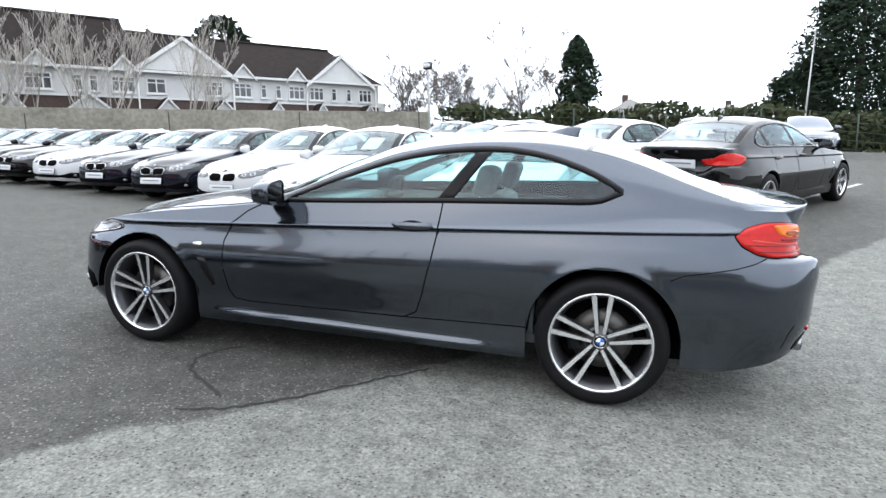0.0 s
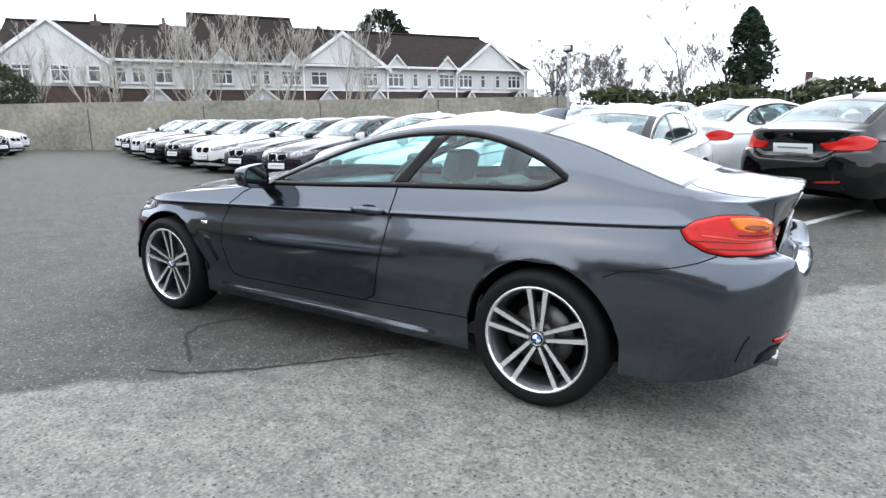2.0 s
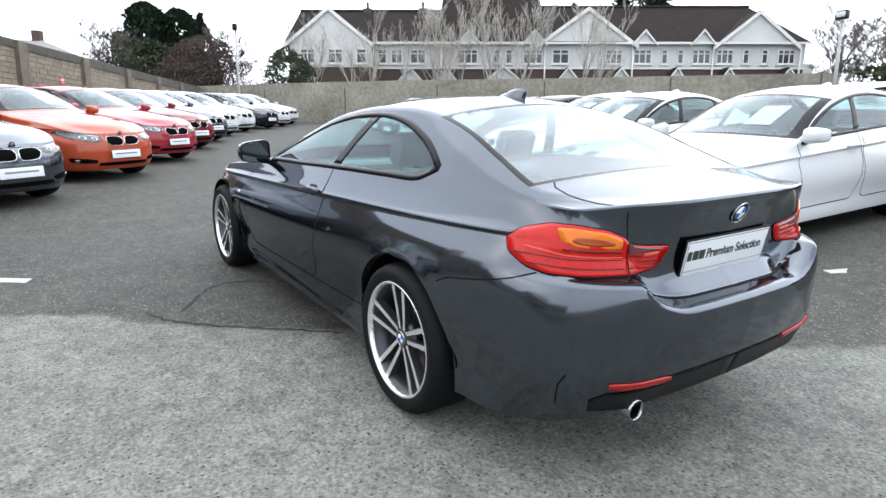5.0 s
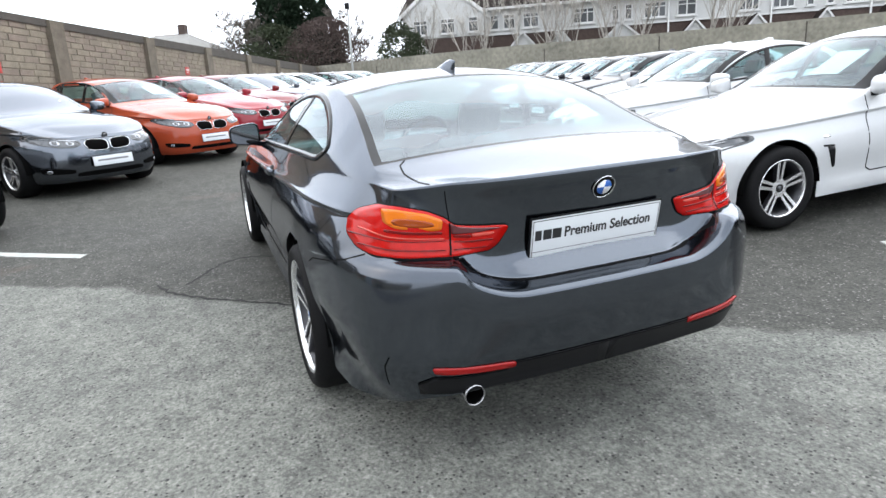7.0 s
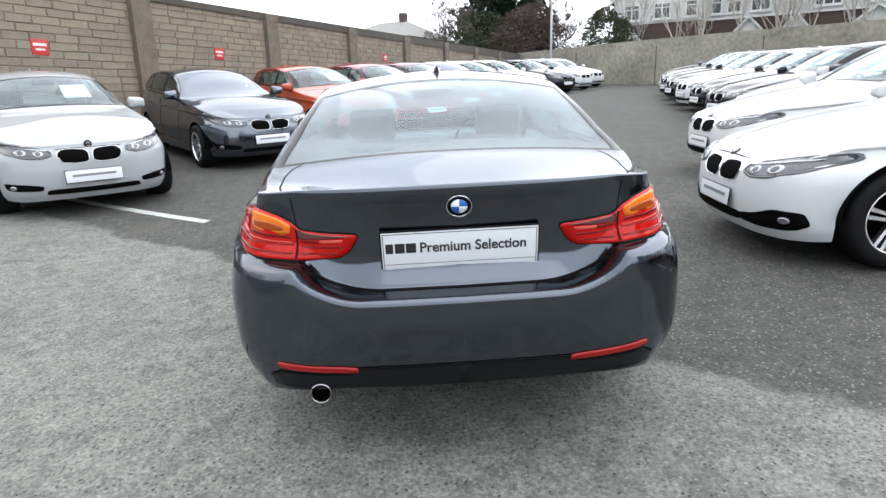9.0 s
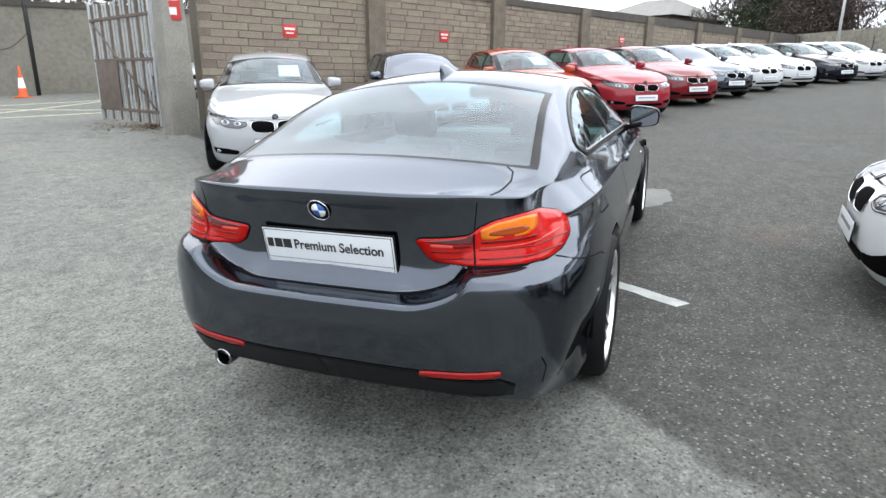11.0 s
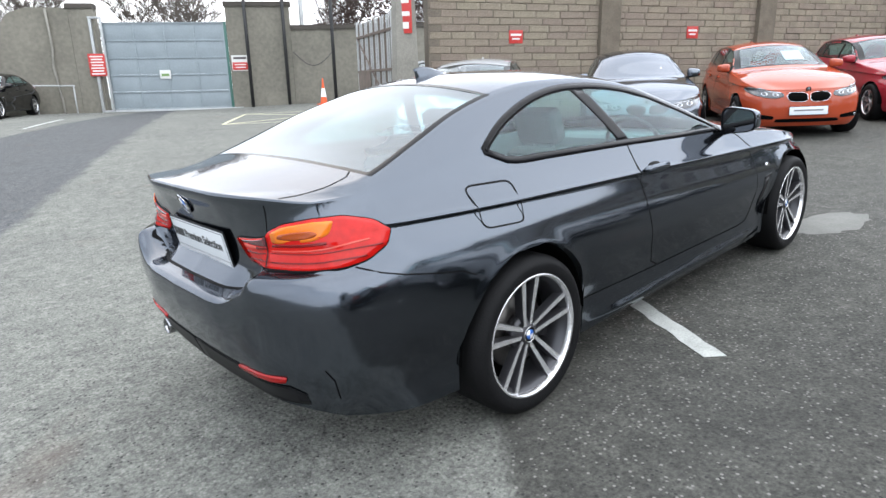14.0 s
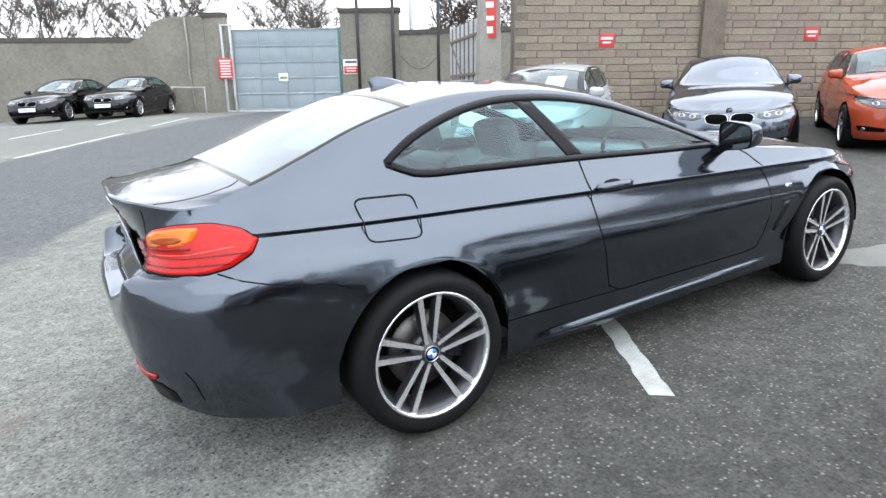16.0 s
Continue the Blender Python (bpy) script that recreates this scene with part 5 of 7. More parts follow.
def block_material():
    m = material("brown_block", (0.200, 0.166, 0.128), 0.93, vary=0.35, scale=4, bump=0.5, bump_scale=35)
    n, l = m.node_tree.nodes, m.node_tree.links
    b = n["Principled BSDF"]
    old = b.inputs["Base Color"].links[0].from_socket
    info, geo, add, hsv = n.new("ShaderNodeObjectInfo"), n.new("ShaderNodeNewGeometry"), n.new("ShaderNodeMath"), n.new("ShaderNodeHueSaturation")
    l.new(info.outputs["Random"], add.inputs[0])
    l.new(geo.outputs["Random Per Island"], add.inputs[1])
    fr, mr, mh = n.new("ShaderNodeMath"), n.new("ShaderNodeMapRange"), n.new("ShaderNodeMapRange")
    fr.operation = "FRACT"
    l.new(add.outputs[0], fr.inputs[0])
    l.new(fr.outputs[0], mr.inputs[0])
    l.new(fr.outputs[0], mh.inputs[0])
    mr.inputs[3].default_value, mr.inputs[4].default_value = 0.92, 1.08
    mh.inputs[3].default_value, mh.inputs[4].default_value = 0.485, 0.515
    l.new(mr.outputs[0], hsv.inputs["Value"])
    l.new(mh.outputs[0], hsv.inputs["Hue"])
    l.new(old, hsv.inputs["Color"])
    l.new(hsv.outputs[0], b.inputs["Base Color"])
    return m


BLOCK = block_material()


def slab(name, m, x0, x1, tops, thick, mat, label, bottom=-1.6):
    """A wall in the frame m: tops are (x, z) along its upper edge; it stands from y = 0 to y = thick."""
    t = [p for p in tops]
    v, f = [], []
    for x, z in t:
        v += [m @ Vector((x, 0, bottom)), m @ Vector((x, 0, z)), m @ Vector((x, thick, z)), m @ Vector((x, thick, bottom))]
    for i in range(len(t) - 1):
        f += [(4 * i + k, 4 * i + 4 + k, 4 * i + 5 + k, 4 * i + 1 + k) for k in range(3)]
    f += [(0, 1, 2, 3), (4 * len(t) - 1, 4 * len(t) - 2, 4 * len(t) - 3, 4 * len(t) - 4)]
    ob = mesh_ob(name, v, f, mat, None, label, False)
    fix(ob)
    return tagged(ob, category="wall", kind="structure")


BW = upright(-8.40, -6.50, 155.5)
TOP = lambda x: 2.93 + 0.011 * (x - 2.0)
wall_brick = slab("wall_1", BW, -1.9, 41, [(x, TOP(x)) for x in (-1.9, 10, 20, 30, 41)], 0.30, MORTAR, "brown coursed block wall with piers")
slab("wall_coping", BW @ pose(0, -0.05, 0), -1.9, 41, [(-1.92, TOP(-1.9) + 0.06), (41.02, TOP(41) + 0.06)], 0.4, COPING, "thin dark coping of the block wall", 2.87)
for x in (2.20, 6.45, 10.70, 14.95, 19.2, 23.45, 27.7, 31.95):
    pier = slab("wall_pier", BW @ pose(0, -0.13, 0), x - 0.24, x + 0.24, [(x - 0.24, TOP(x) + 0.03), (x + 0.24, TOP(x) + 0.03)], 0.14, PIER, "brown block pier of the wall")


def sign(m, w, h, mat, bars, barmat, label, parent=None, name="wall_sign"):
    """A flat sign in the xz plane of m, facing -y, with bars for its small lettering: (x, z, width, height)."""
    s = box_ob(name, (-w / 2, -0.012, -h / 2), (w / 2, 0, h / 2), mat, None, label, bevel=0.003)
    s.matrix_world = m
    tagged(s, category="sign")
    for x, z, bw, bh in bars:
        box_ob("lettering_bar", (x - bw / 2, -0.015, z - bh / 2), (x + bw / 2, -0.0125, z + bh / 2), barmat, s)
    return s


for x, z in ((0.0, 1.82), (4.43, 1.93), (13.15, 2.22)):
    sign(BW @ pose(x, -0.012, z + 0.0), 0.31, 0.26, SIGN_RED, ((0, 0.04, 0.24, 0.045), (0, -0.04, 0.17, 0.03)), BAR_WHITE, "small red sign with white lettering on the block wall")

FW = upright(-29.5, 11.8, 31)
slab("wall_2", FW, -6, 26, [(-10.5, 2.24), (0, 2.2), (5, 2.14), (12, 2.0), (23.6, 1.85)], 0.25, CONCRETE, "tall stained concrete boundary wall")
for x in (-4.5, 1.0, 6.5, 12.0, 17.5, 23.0):
    slab("wall_joint", FW @ pose(0, -0.012, 0), x, x + 0.05, [(x, 1.86), (x + 0.05, 1.86)], 0.02, COPING, "dark vertical joint of the concrete wall")

GW = upright(-8.70, -21.20, 147.8) @ Matrix.Scale(0.93, 4)
slab("wall_3", GW, 0, 3, [(0.02, 4.03), (2.55, 4.03)], 0.45, RENDER, "grey rendered wall beside the metal gate")
slab("wall_4", GW @ pose(2.56, 0, 0, 0, 0, -9), 0, 14, [(0, 3.12), (16, 3.12)], 0.40, RENDER, "grey rendered wall with a stone coping")
slab("wall_5", GW, -6, -5, [(-5.85, 3.95), (-4.95, 3.95)], 0.45, RENDER, "grey rendered gate pillar")
slab("wall_6", GW @ pose(-5.86, 0, 0, 0, 0, 8), -30, 0, [(-34, 3.0), (-16, 2.95), (-3.1, 2.95), (-2.6, 3.1), (-2.0, 3.75), (-1.4, 3.95), (0, 3.95)], 0.40, RENDER, "grey rendered yard wall with a stepped top")
for m, x0, x1, z in ((GW, -0.03, 2.62, 4.03), (GW @ pose(2.56, 0, 0, 0, 0, -9), 0, 16, 3.12), (GW @ pose(-5.86, 0, 0, 0, 0, 8), -34, -3.0, 2.96), (GW, -5.92, -4.93, 3.95)):
    cp = slab("wall_coping", m @ pose(0, -0.06, 0), x0, x1, [(x0, z + 0.16), (x1, z + 0.16)], 0.52, COPING, "dark stone coping", z - 0.02)

# ---- the yard gate and what stands by it ----
GATE_BLUE = material("pale_blue_grey_gate_paint", (0.20, 0.235, 0.255), 0.55, vary=0.15, scale=1.5, bump=0.1)
GALV = material("galvanised_steel", (0.36, 0.37, 0.37), 0.5, 0.4, vary=0.2, scale=6)
RUST = material("rusty_steel", (0.10, 0.075, 0.06), 0.8, vary=0.4, scale=5)
POLE_BLACK = material("black_painted_pole", (0.012, 0.012, 0.013), 0.5)
POST = material("rough_concrete_post", (0.20, 0.19, 0.165), 0.92, vary=0.3, scale=3, bump=0.4, bump_scale=30)


def yard_gate():
    g = root("sliding_gate", GW, "pale blue-grey sheet metal yard gate in a steel frame, closed", "gate")
    x0, x1, h = -4.72, -0.12, 3.38
    nx, nz = 4, 5
    for i in range(nx):
        for j in range(nz):
            a, b = x0 + (x1 - x0) * i / nx, x0 + (x1 - x0) * (i + 1) / nx
            c, d = 0.06 + (h - 0.06) * j / nz, 0.06 + (h - 0.06) * (j + 1) / nz
            box_ob("panel", (a + 0.025, 0.0, c + 0.025), (b - 0.025, 0.02, d - 0.025), GATE_BLUE, g, bevel=0.004)
    for i in range(nx + 1):
        x = x0 + (x1 - x0) * i / nx
        box_ob("upright_bar", (x - 0.03, -0.03, 0.02), (x + 0.03, 0.04, h + 0.03), GATE_BLUE, g, bevel=0.006)
    for j in range(nz + 1):
        z = 0.05 + (h - 0.05) * j / nz
        box_ob("cross_bar", (x0, -0.035, z - 0.028), (x1, 0.045, z + 0.028), GATE_BLUE, g, bevel=0.006)
    box_ob("guide_frame", (x0 - 0.42, -0.10, -0.2), (x0 - 0.32, 0.0, h + 0.22), GALV, g, bevel=0.008)
    box_ob("guide_frame", (x0 - 0.02, -0.14, -0.2), (x0 + 0.07, -0.05, h + 0.22), GALV, g, bevel=0.008)
    box_ob("guide_top", (x0 - 0.42, -0.12, h + 0.16), (x0 + 0.07, -0.03, h + 0.24), GALV, g, bevel=0.008)
    box_ob("green_seal", (x1 + 0.02, -0.03, -0.1), (x1 + 0.13, 0.06, h + 0.05), material("green_painted_steel", (0.03, 0.10, 0.08), 0.5), g, bevel=0.006)
    box_ob("ground_rail", (x0 - 0.4, -0.10, -0.15), (x1 + 0.5, 0.05, 0.03), GALV, g, bevel=0.008)
    return g


yard_gate()
sign(GW @ pose(-5.02, -0.16, 1.80), 0.62, 0.86, SIGN_RED, tuple((0, 0.32 - 0.11 * k, 0.48 - 0.06 * (k % 2), 0.05) for k in range(7)), BAR_WHITE, "red warning sign with white lettering on the gate frame")
sign(GW @ pose(0.42, -0.015, 1.80), 0.66, 0.62, SIGN_WHITE, ((0, 0.20, 0.5, 0.09),), BAR_DARK, "white and red notice on the rendered wall")
sign(GW @ pose(0.42, -0.030, 1.68), 0.60, 0.30, SIGN_RED, ((0, 0.06, 0.45, 0.04), (0, -0.05, 0.4, 0.04)), BAR_WHITE, "red lower half of a notice on the rendered wall")
sign(GW @ pose(-2.55, -0.045, 1.40), 0.42, 0.34, SIGN_WHITE, ((0, -0.02, 0.30, 0.10),), material("green_notice_bar", (0.12, 0.22, 0.06), 0.6), "small pale notice on the metal gate")


def rod_thing(name, pts, r, mat, label, category, n=10):
    v, f = tube(pts, r, n)
    ob = mesh_ob(name, v, f, mat, None, label)
    return tagged(ob, category=category)


for x, off in ((0.82, -0.35), (2.31, -0.25), (4.25, -0.9)):
    rod_thing("black_pole", [GW @ Vector((x, off, -0.6)), GW @ Vector((x, off, 3)), GW @ Vector((x, off, 7.5))], 0.065, POLE_BLACK, "tall black painted steel pole before the rendered wall", "pole")
rod_thing("grey_pole", [GW @ Vector((3.0, 1.2, -0.6)), GW @ Vector((3.0, 1.2, 7.0))], 0.09, GALV, "tall grey steel pole behind the wall", "pole")
hr = GW @ pose(-5.86, 0, 0, 0, 0, 8)
rail = root("guard_rail", hr, "white painted tube rail along the yard wall", "railing")
v, f = tube([(-4.3, -0.35, 1.05), (-2, -0.35, 1.05), (-0.1, -0.35, 1.02)], 0.03, 8)
mesh_ob("top_rail", v, f, GALV, rail)
for x in (-4.3, -2.9, -1.5, -0.15):
    v, f = tube([(x, -0.35, -0.4), (x, -0.35, 1.05)], 0.028, 8)
    mesh_ob("rail_post", v, f, GALV, rail)
# drain pipe and loose cable on the wall
rod_thing("drain_pipe", [hr @ Vector((-0.75, -0.05, 3.9)), hr @ Vector((-0.70, -0.06, 2.6)), hr @ Vector((-0.78, -0.06, 1.7)), hr @ Vector((-0.66, -0.06, 0.3)), hr @ Vector((-0.66, -0.06, -0.4))], 0.045, POST, "grey pipe running down the rendered wall", "pipe")
rod_thing("wall_cable", [GW @ Vector((2.62 + 1.6 * q, -0.35 - 0.27 * q * 1.6 * 0.2, 2.2 - 0.55 * math.sin(math.pi * q))) for q in np.linspace(0, 1, 14)], 0.012, POLE_BLACK, "slack black cable hung between two poles", "cable", 6)


def cone(m, h, mat, band, label):
    c = root("traffic_cone", m, label, "traffic cone")
    bm = bmesh.new()
    box(bm, (-0.2 * h, -0.2 * h, 0), (0.2 * h, 0.2 * h, 0.04), None, 0.012)
    part("base", bm, mat, c)
    prof = [(0.145, 0.04), (0.125, 0.12), (0.108, 0.30), (0.062, 0.62), (0.055, 0.68), (0.028, 0.97), (0.02, 1.0), (0, 1.0)]
    v, f = lathe([(r * h, max(z * h, 0.04)) for r, z in prof], 20, "z")
    fix(mesh_ob("cone_body", v, f, mat, c))
    v, f = lathe([(0.1105 * h, 0.30 * h), (0.0645 * h, 0.62 * h)], 20, "z")
    fix(mesh_ob("reflective_sleeve", v, f, band, c, "white sleeve"))


ORANGE = material("orange_plastic", (0.62, 0.09, 0.02), 0.55, vary=0.12, scale=10)
cone(upright(-10.8, -18.0, 20), 0.95, ORANGE, WHITE, "orange traffic cone with a white sleeve on the asphalt")
cone(upright(-11.2, -19.9, 40), 0.56, material("grey_dirty_plastic", (0.30, 0.30, 0.29), 0.7, vary=0.2, scale=9), WHITE, "small dirty grey cone at the wall's foot")

# concrete post and palisade leaf
pm = upright(-6.15, -7.42, 155.5)
bm = bmesh.new()
box(bm, (-0.17, -0.17, -0.3), (0.17, 0.17, 3.6), None, 0.03)
for q in bm.verts:
    k = 1.0 + 0.45 * max(0, 1.4 - q.co.z) / 1.4
    q.co.x, q.co.y = q.co.x * k, q.co.y * k
gp = part("gate_post", bm, POST, None, "rough concrete gate post, worn at the foot")
gp.matrix_world = pm
tagged(gp, category="post")
sg_m = upright(-6.15, -7.42, 155.5 - 25) @ pose(0.05, -0.20, 2.42)
sign(sg_m, 0.30, 0.95, SIGN_RED, ((0.0, 0.33, 0.2, 0.1), (0.0, 0.12, 0.2, 0.1), (0, -0.12, 0.22, 0.08), (0.03, -0.33, 0.12, 0.12)), BAR_WHITE, "tall red sign with white lettering on the concrete post")


def palisade():
    m = upright(-6.45, -8.15, 250)
    g = root("palisade_gate", m, "rusty galvanised palisade gate leaf standing open", "gate")
    L, H = 2.75, 2.42
    for k in range(19):
        x = 0.12 + (L - 0.2) * k / 18
        bm = bmesh.new()
        vs = box(bm, (x - 0.024, -0.012, 0.10), (x + 0.024, 0.012, H))
        part("pale", bm, GALV if k % 3 else RUST, g)
    for z in (0.32, 1.30, 2.10):
        box_ob("cross_rail", (0, 0.014, z - 0.03), (L, 0.05, z + 0.03), RUST, g, bevel=0.006)
    for x in (0.0, L):
        box_ob("gate_stile", (x - 0.04, -0.04, 0.05), (x + 0.04, 0.04, H + 0.05), GALV, g, bevel=0.008)
    box_ob("sheet_panel", (L - 1.15, 0.052, 0.35), (L - 0.08, 0.06, 1.28), RUST, g, "rust-stained sheet steel panel", bevel=0.002)
    v, f = tube([(0.1, 0.035, 0.35), (L - 0.1, 0.035, 2.05)], 0.02, 6)
    mesh_ob("brace", v, f, RUST, g)


palisade()
gl = upright(-9.2, -11.6, 228)
leaf2 = root("field_gate", gl, "brown rusty tube gate standing open", "gate")
for z in (0.35, 0.8, 1.25, 1.9):
    v, f = tube([(0, 0, z), (2.6, 0, z)], 0.025, 8)
    mesh_ob("gate_tube", v, f, RUST, leaf2)
for a, b in (((0, 0, 0.1), (0, 0, 2.0)), ((2.6, 0, 0.0), (2.6, 0, 2.0)), ((0, 0, 0.3), (2.6, 0, 1.9))):
    v, f = tube([a, b], 0.03, 8)
    mesh_ob("gate_tube", v, f, RUST, leaf2)

# dead leaves and dirt at the post
LITTER = material("brown_dead_leaves", (0.10, 0.055, 0.025), 0.95, vary=0.4, scale=20)
lv, lf = [], []
for k in range(900):
    a, r = random.uniform(0, 6.28), abs(random.gauss(0, 0.55))
    p = lot(-6.8 + r * math.cos(a) * 1.1, -8.6 + r * math.sin(a) * 1.5, 0.006 + random.uniform(0, 0.03))
    t = random.uniform(0, 6.28)
    d, e = Vector((math.cos(t), math.sin(t), random.uniform(-0.3, 0.3))) * 0.035, Vector((-math.sin(t), math.cos(t), random.uniform(-0.3, 0.3))) * 0.022
    b0 = len(lv)
    lv += [p - d, p - e * 0.9, p + d, p + e]
    lf.append((b0, b0 + 1, b0 + 2, b0 + 3))
tagged(mesh_ob("leaf_litter", lv, lf, LITTER, None, "brown dead leaves and dirt by the gate post", False), category="leaves", kind="stuff")

# ---- the cars ----
HERO = spec(vent=True, cells=46, rows=80, nose=40)
hero, _ = car("grey_coupe", HERO, "metal", (0.068, 0.079, 0.096), LOT, "dark grey metallic two-door coupe on double-spoke alloy wheels", letters=True, hero=True, rim=0.257)


def plus(f, g):
    return lambda x: f(x) + g(x)


base = spec()
lift = lambda x: 0.062 * smooth01(-2.0, -1.2, x) * (1 - 0.75 * smooth01(0.2, 0.75, x))
SEDAN = spec(
    cells=26, rows=22, nose=14, wheel=0.324, arch=0.370, track_f=0.84, track_r=0.85, rise=0.03, vent=True,
    rail_z=plus(base["rail_z"], lambda x: lift(x)), mid_z=plus(base["mid_z"], lambda x: lift(x)),
    back=(-0.02, 0.58), screen=(-1.90, -1.16),
    win_lo=curve((-1.86, 0.945), (-1.4, 0.962), (-0.87, 0.982), (-0.3, 1.0), (0.02, 1.01), (0.12, 1.03), (0.20, 1.07)),
    win_hi=curve((-1.86, 0.95), (-1.5, 1.135), (-1.2, 1.245), (-0.9, 1.305), (-0.62, 1.325), (-0.4, 1.318), (-0.1, 1.27), (0.07, 1.19), (0.17, 1.12), (0.20, 1.075)),
    win_x=(-1.855, 0.20), pillars=(((-0.99, 0.98), (-0.86, 1.31)), ((-0.16, 1.0), (-0.08, 1.27))), doors=(((-1.98, -0.95), (0.20, 0.985)), ((-0.95, -0.15), (0.30, 0.985))), seat_x=-1.25,
)
HATCH = spec(
    cells=24, rows=22, nose=14, axle=-2.69, wheel=0.316, arch=0.360, face_z=0.02, track_f=0.85, track_r=0.84, rise=0.03, boot=False,
    plan=((-3.46, 0.0), (-3.445, 0.26), (-3.39, 0.51), (-3.27, 0.70), (-3.03, 0.825), (-2.69, 0.88), (-2.1, 0.89), (-1.2, 0.89), (-0.5, 0.89), (0.0, 0.89), (0.3, 0.875), (0.55, 0.84), (0.72, 0.75), (0.81, 0.60), (0.85, 0.35), (0.86, 0.0)),
    corner_f=-3.28, corner_r=0.73,
    top=curve((-3.46, 0.735), (-3.28, 0.75), (-3.03, 0.81), (-2.69, 0.87), (-2.3, 0.91), (-1.85, 0.955), (-0.86, 0.99), (-0.2, 1.01), (0.3, 1.03), (0.73, 1.03), (0.87, 1.03)),
    dtop=curve((-3.46, 0.10), (-3.28, 0.10), (-2.9, 0.09), (-2.3, 0.09), (-1.85, 0.095), (-0.86, 0.11), (0.0, 0.12), (0.35, 0.13), (0.73, 0.10), (0.87, 0.10)),
    rail_y=curve((-3.3, 0.50), (-2.5, 0.60), (-2.0, 0.68), (-1.8, 0.725), (-1.4, 0.655), (-1.0, 0.605), (-0.6, 0.59), (-0.1, 0.585), (0.4, 0.575), (0.73, 0.56)),
    rail_z=curve((-3.3, 0.765), (-2.69, 0.895), (-2.3, 0.94), (-1.95, 0.972), (-1.8, 0.995), (-1.4, 1.17), (-1.0, 1.30), (-0.7, 1.345), (-0.4, 1.36), (0.0, 1.35), (0.4, 1.32), (0.58, 1.28), (0.73, 1.05)),
    mid_z=curve((-3.46, 0.735), (-3.32, 0.795), (-3.07, 0.865), (-2.77, 0.925), (-2.4, 0.98), (-2.02, 1.02), (-1.96, 1.04), (-1.5, 1.245), (-1.05, 1.38), (-0.7, 1.415), (-0.4, 1.422), (0.1, 1.41), (0.5, 1.375), (0.66, 1.33), (0.80, 1.06)),
    bow=curve((-3.28, -0.2), (-2.3, -0.20), (-1.8, -0.17), (-1.0, -0.09), (-0.4, 0.0), (0.0, 0.03), (0.6, 0.06), (0.73, 0.06)),
    screen=(-1.80, -1.03), back=(0.50, 0.70),
    win_lo=curve((-1.76, 0.975), (-1.3, 0.995), (-0.8, 1.015), (-0.2, 1.035), (0.15, 1.05), (0.35, 1.08), (0.42, 1.12)),
    win_hi=curve((-1.76, 0.98), (-1.4, 1.17), (-1.1, 1.275), (-0.8, 1.33), (-0.4, 1.345), (0.0, 1.335), (0.25, 1.29), (0.36, 1.22), (0.42, 1.13)),
    win_x=(-1.755, 0.42), pillars=(((-0.90, 1.01), (-0.80, 1.335)), ((-0.05, 1.035), (0.02, 1.32))), doors=(((-1.9, -0.88), (0.20, 1.0)), ((-0.88, -0.10), (0.30, 1.02))), seat_x=-1.15, lamp_z=0.02,
)
CARS = "parked cars"
WHITE_P, SILVER, NAVY, BLACK, GREY_D, ORANGE_P, RED_P, DRED = (0.52, 0.53, 0.54), (0.33, 0.34, 0.35), (0.006, 0.007, 0.013), (0.003, 0.003, 0.0035), (0.115, 0.128, 0.150), (0.31, 0.050, 0.020), (0.235, 0.018, 0.028), (0.14, 0.008, 0.012)


def recolour(c, colour, label):
    for o in c.children_recursive:
        if o.type == "MESH" and tuple(o.color)[:3] != (1.0, 1.0, 1.0):
            o.color = (*colour, 1)
            if colour == GREY_D:
                o.material_slots[0].link = "OBJECT"
                o.material_slots[0].material = PAINT
    return tagged(c, label)


WORDS = {WHITE_P: "white", SILVER: "silver", NAVY: "dark navy blue", BLACK: "glossy black", GREY_D: "dark grey metallic", ORANGE_P: "burnt orange", RED_P: "bright red", DRED: "dark red"}
sal, _ = car("parked_saloon", SEDAN, "solid", WHITE_P, parked(-1.58, 2.17, 265), "white saloon car parked in an angled row", "car", CARS, style="single", rim=0.225, sheet=True, exhaust=False)
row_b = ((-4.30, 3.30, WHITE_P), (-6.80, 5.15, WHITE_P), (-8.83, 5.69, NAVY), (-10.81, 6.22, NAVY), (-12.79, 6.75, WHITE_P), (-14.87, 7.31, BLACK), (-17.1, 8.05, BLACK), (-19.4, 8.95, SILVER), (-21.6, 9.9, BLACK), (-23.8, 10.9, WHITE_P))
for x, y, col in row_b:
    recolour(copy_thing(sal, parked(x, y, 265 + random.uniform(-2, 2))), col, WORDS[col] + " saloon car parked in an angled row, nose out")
for (x, y), col in (((1.17, 6.05), BLACK), ((-0.62, 8.5), WHITE_P), ((-3.6, 11.3), WHITE_P)):
    a = radians(57)
    recolour(copy_thing(sal, parked(x + 3.6 * math.cos(a), y + 3.6 * math.sin(a), 57)), col, WORDS[col] + " saloon car seen from behind, parked tail out")
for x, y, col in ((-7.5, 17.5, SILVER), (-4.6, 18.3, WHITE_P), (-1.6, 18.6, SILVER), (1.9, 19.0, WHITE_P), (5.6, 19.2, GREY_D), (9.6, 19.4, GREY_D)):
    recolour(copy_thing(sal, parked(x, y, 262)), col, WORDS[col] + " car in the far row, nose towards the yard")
hat, _ = car("parked_hatchback", HATCH, "solid", SILVER, parked(-3.55, -3.45, 36, 3.46), "pale silver hatchback parked before the block wall", "car", CARS, style="single", rim=0.215, sheet=True, exhaust=False)
recolour(hat, (0.30, 0.31, 0.32), "pale silver hatchback parked before the block wall")
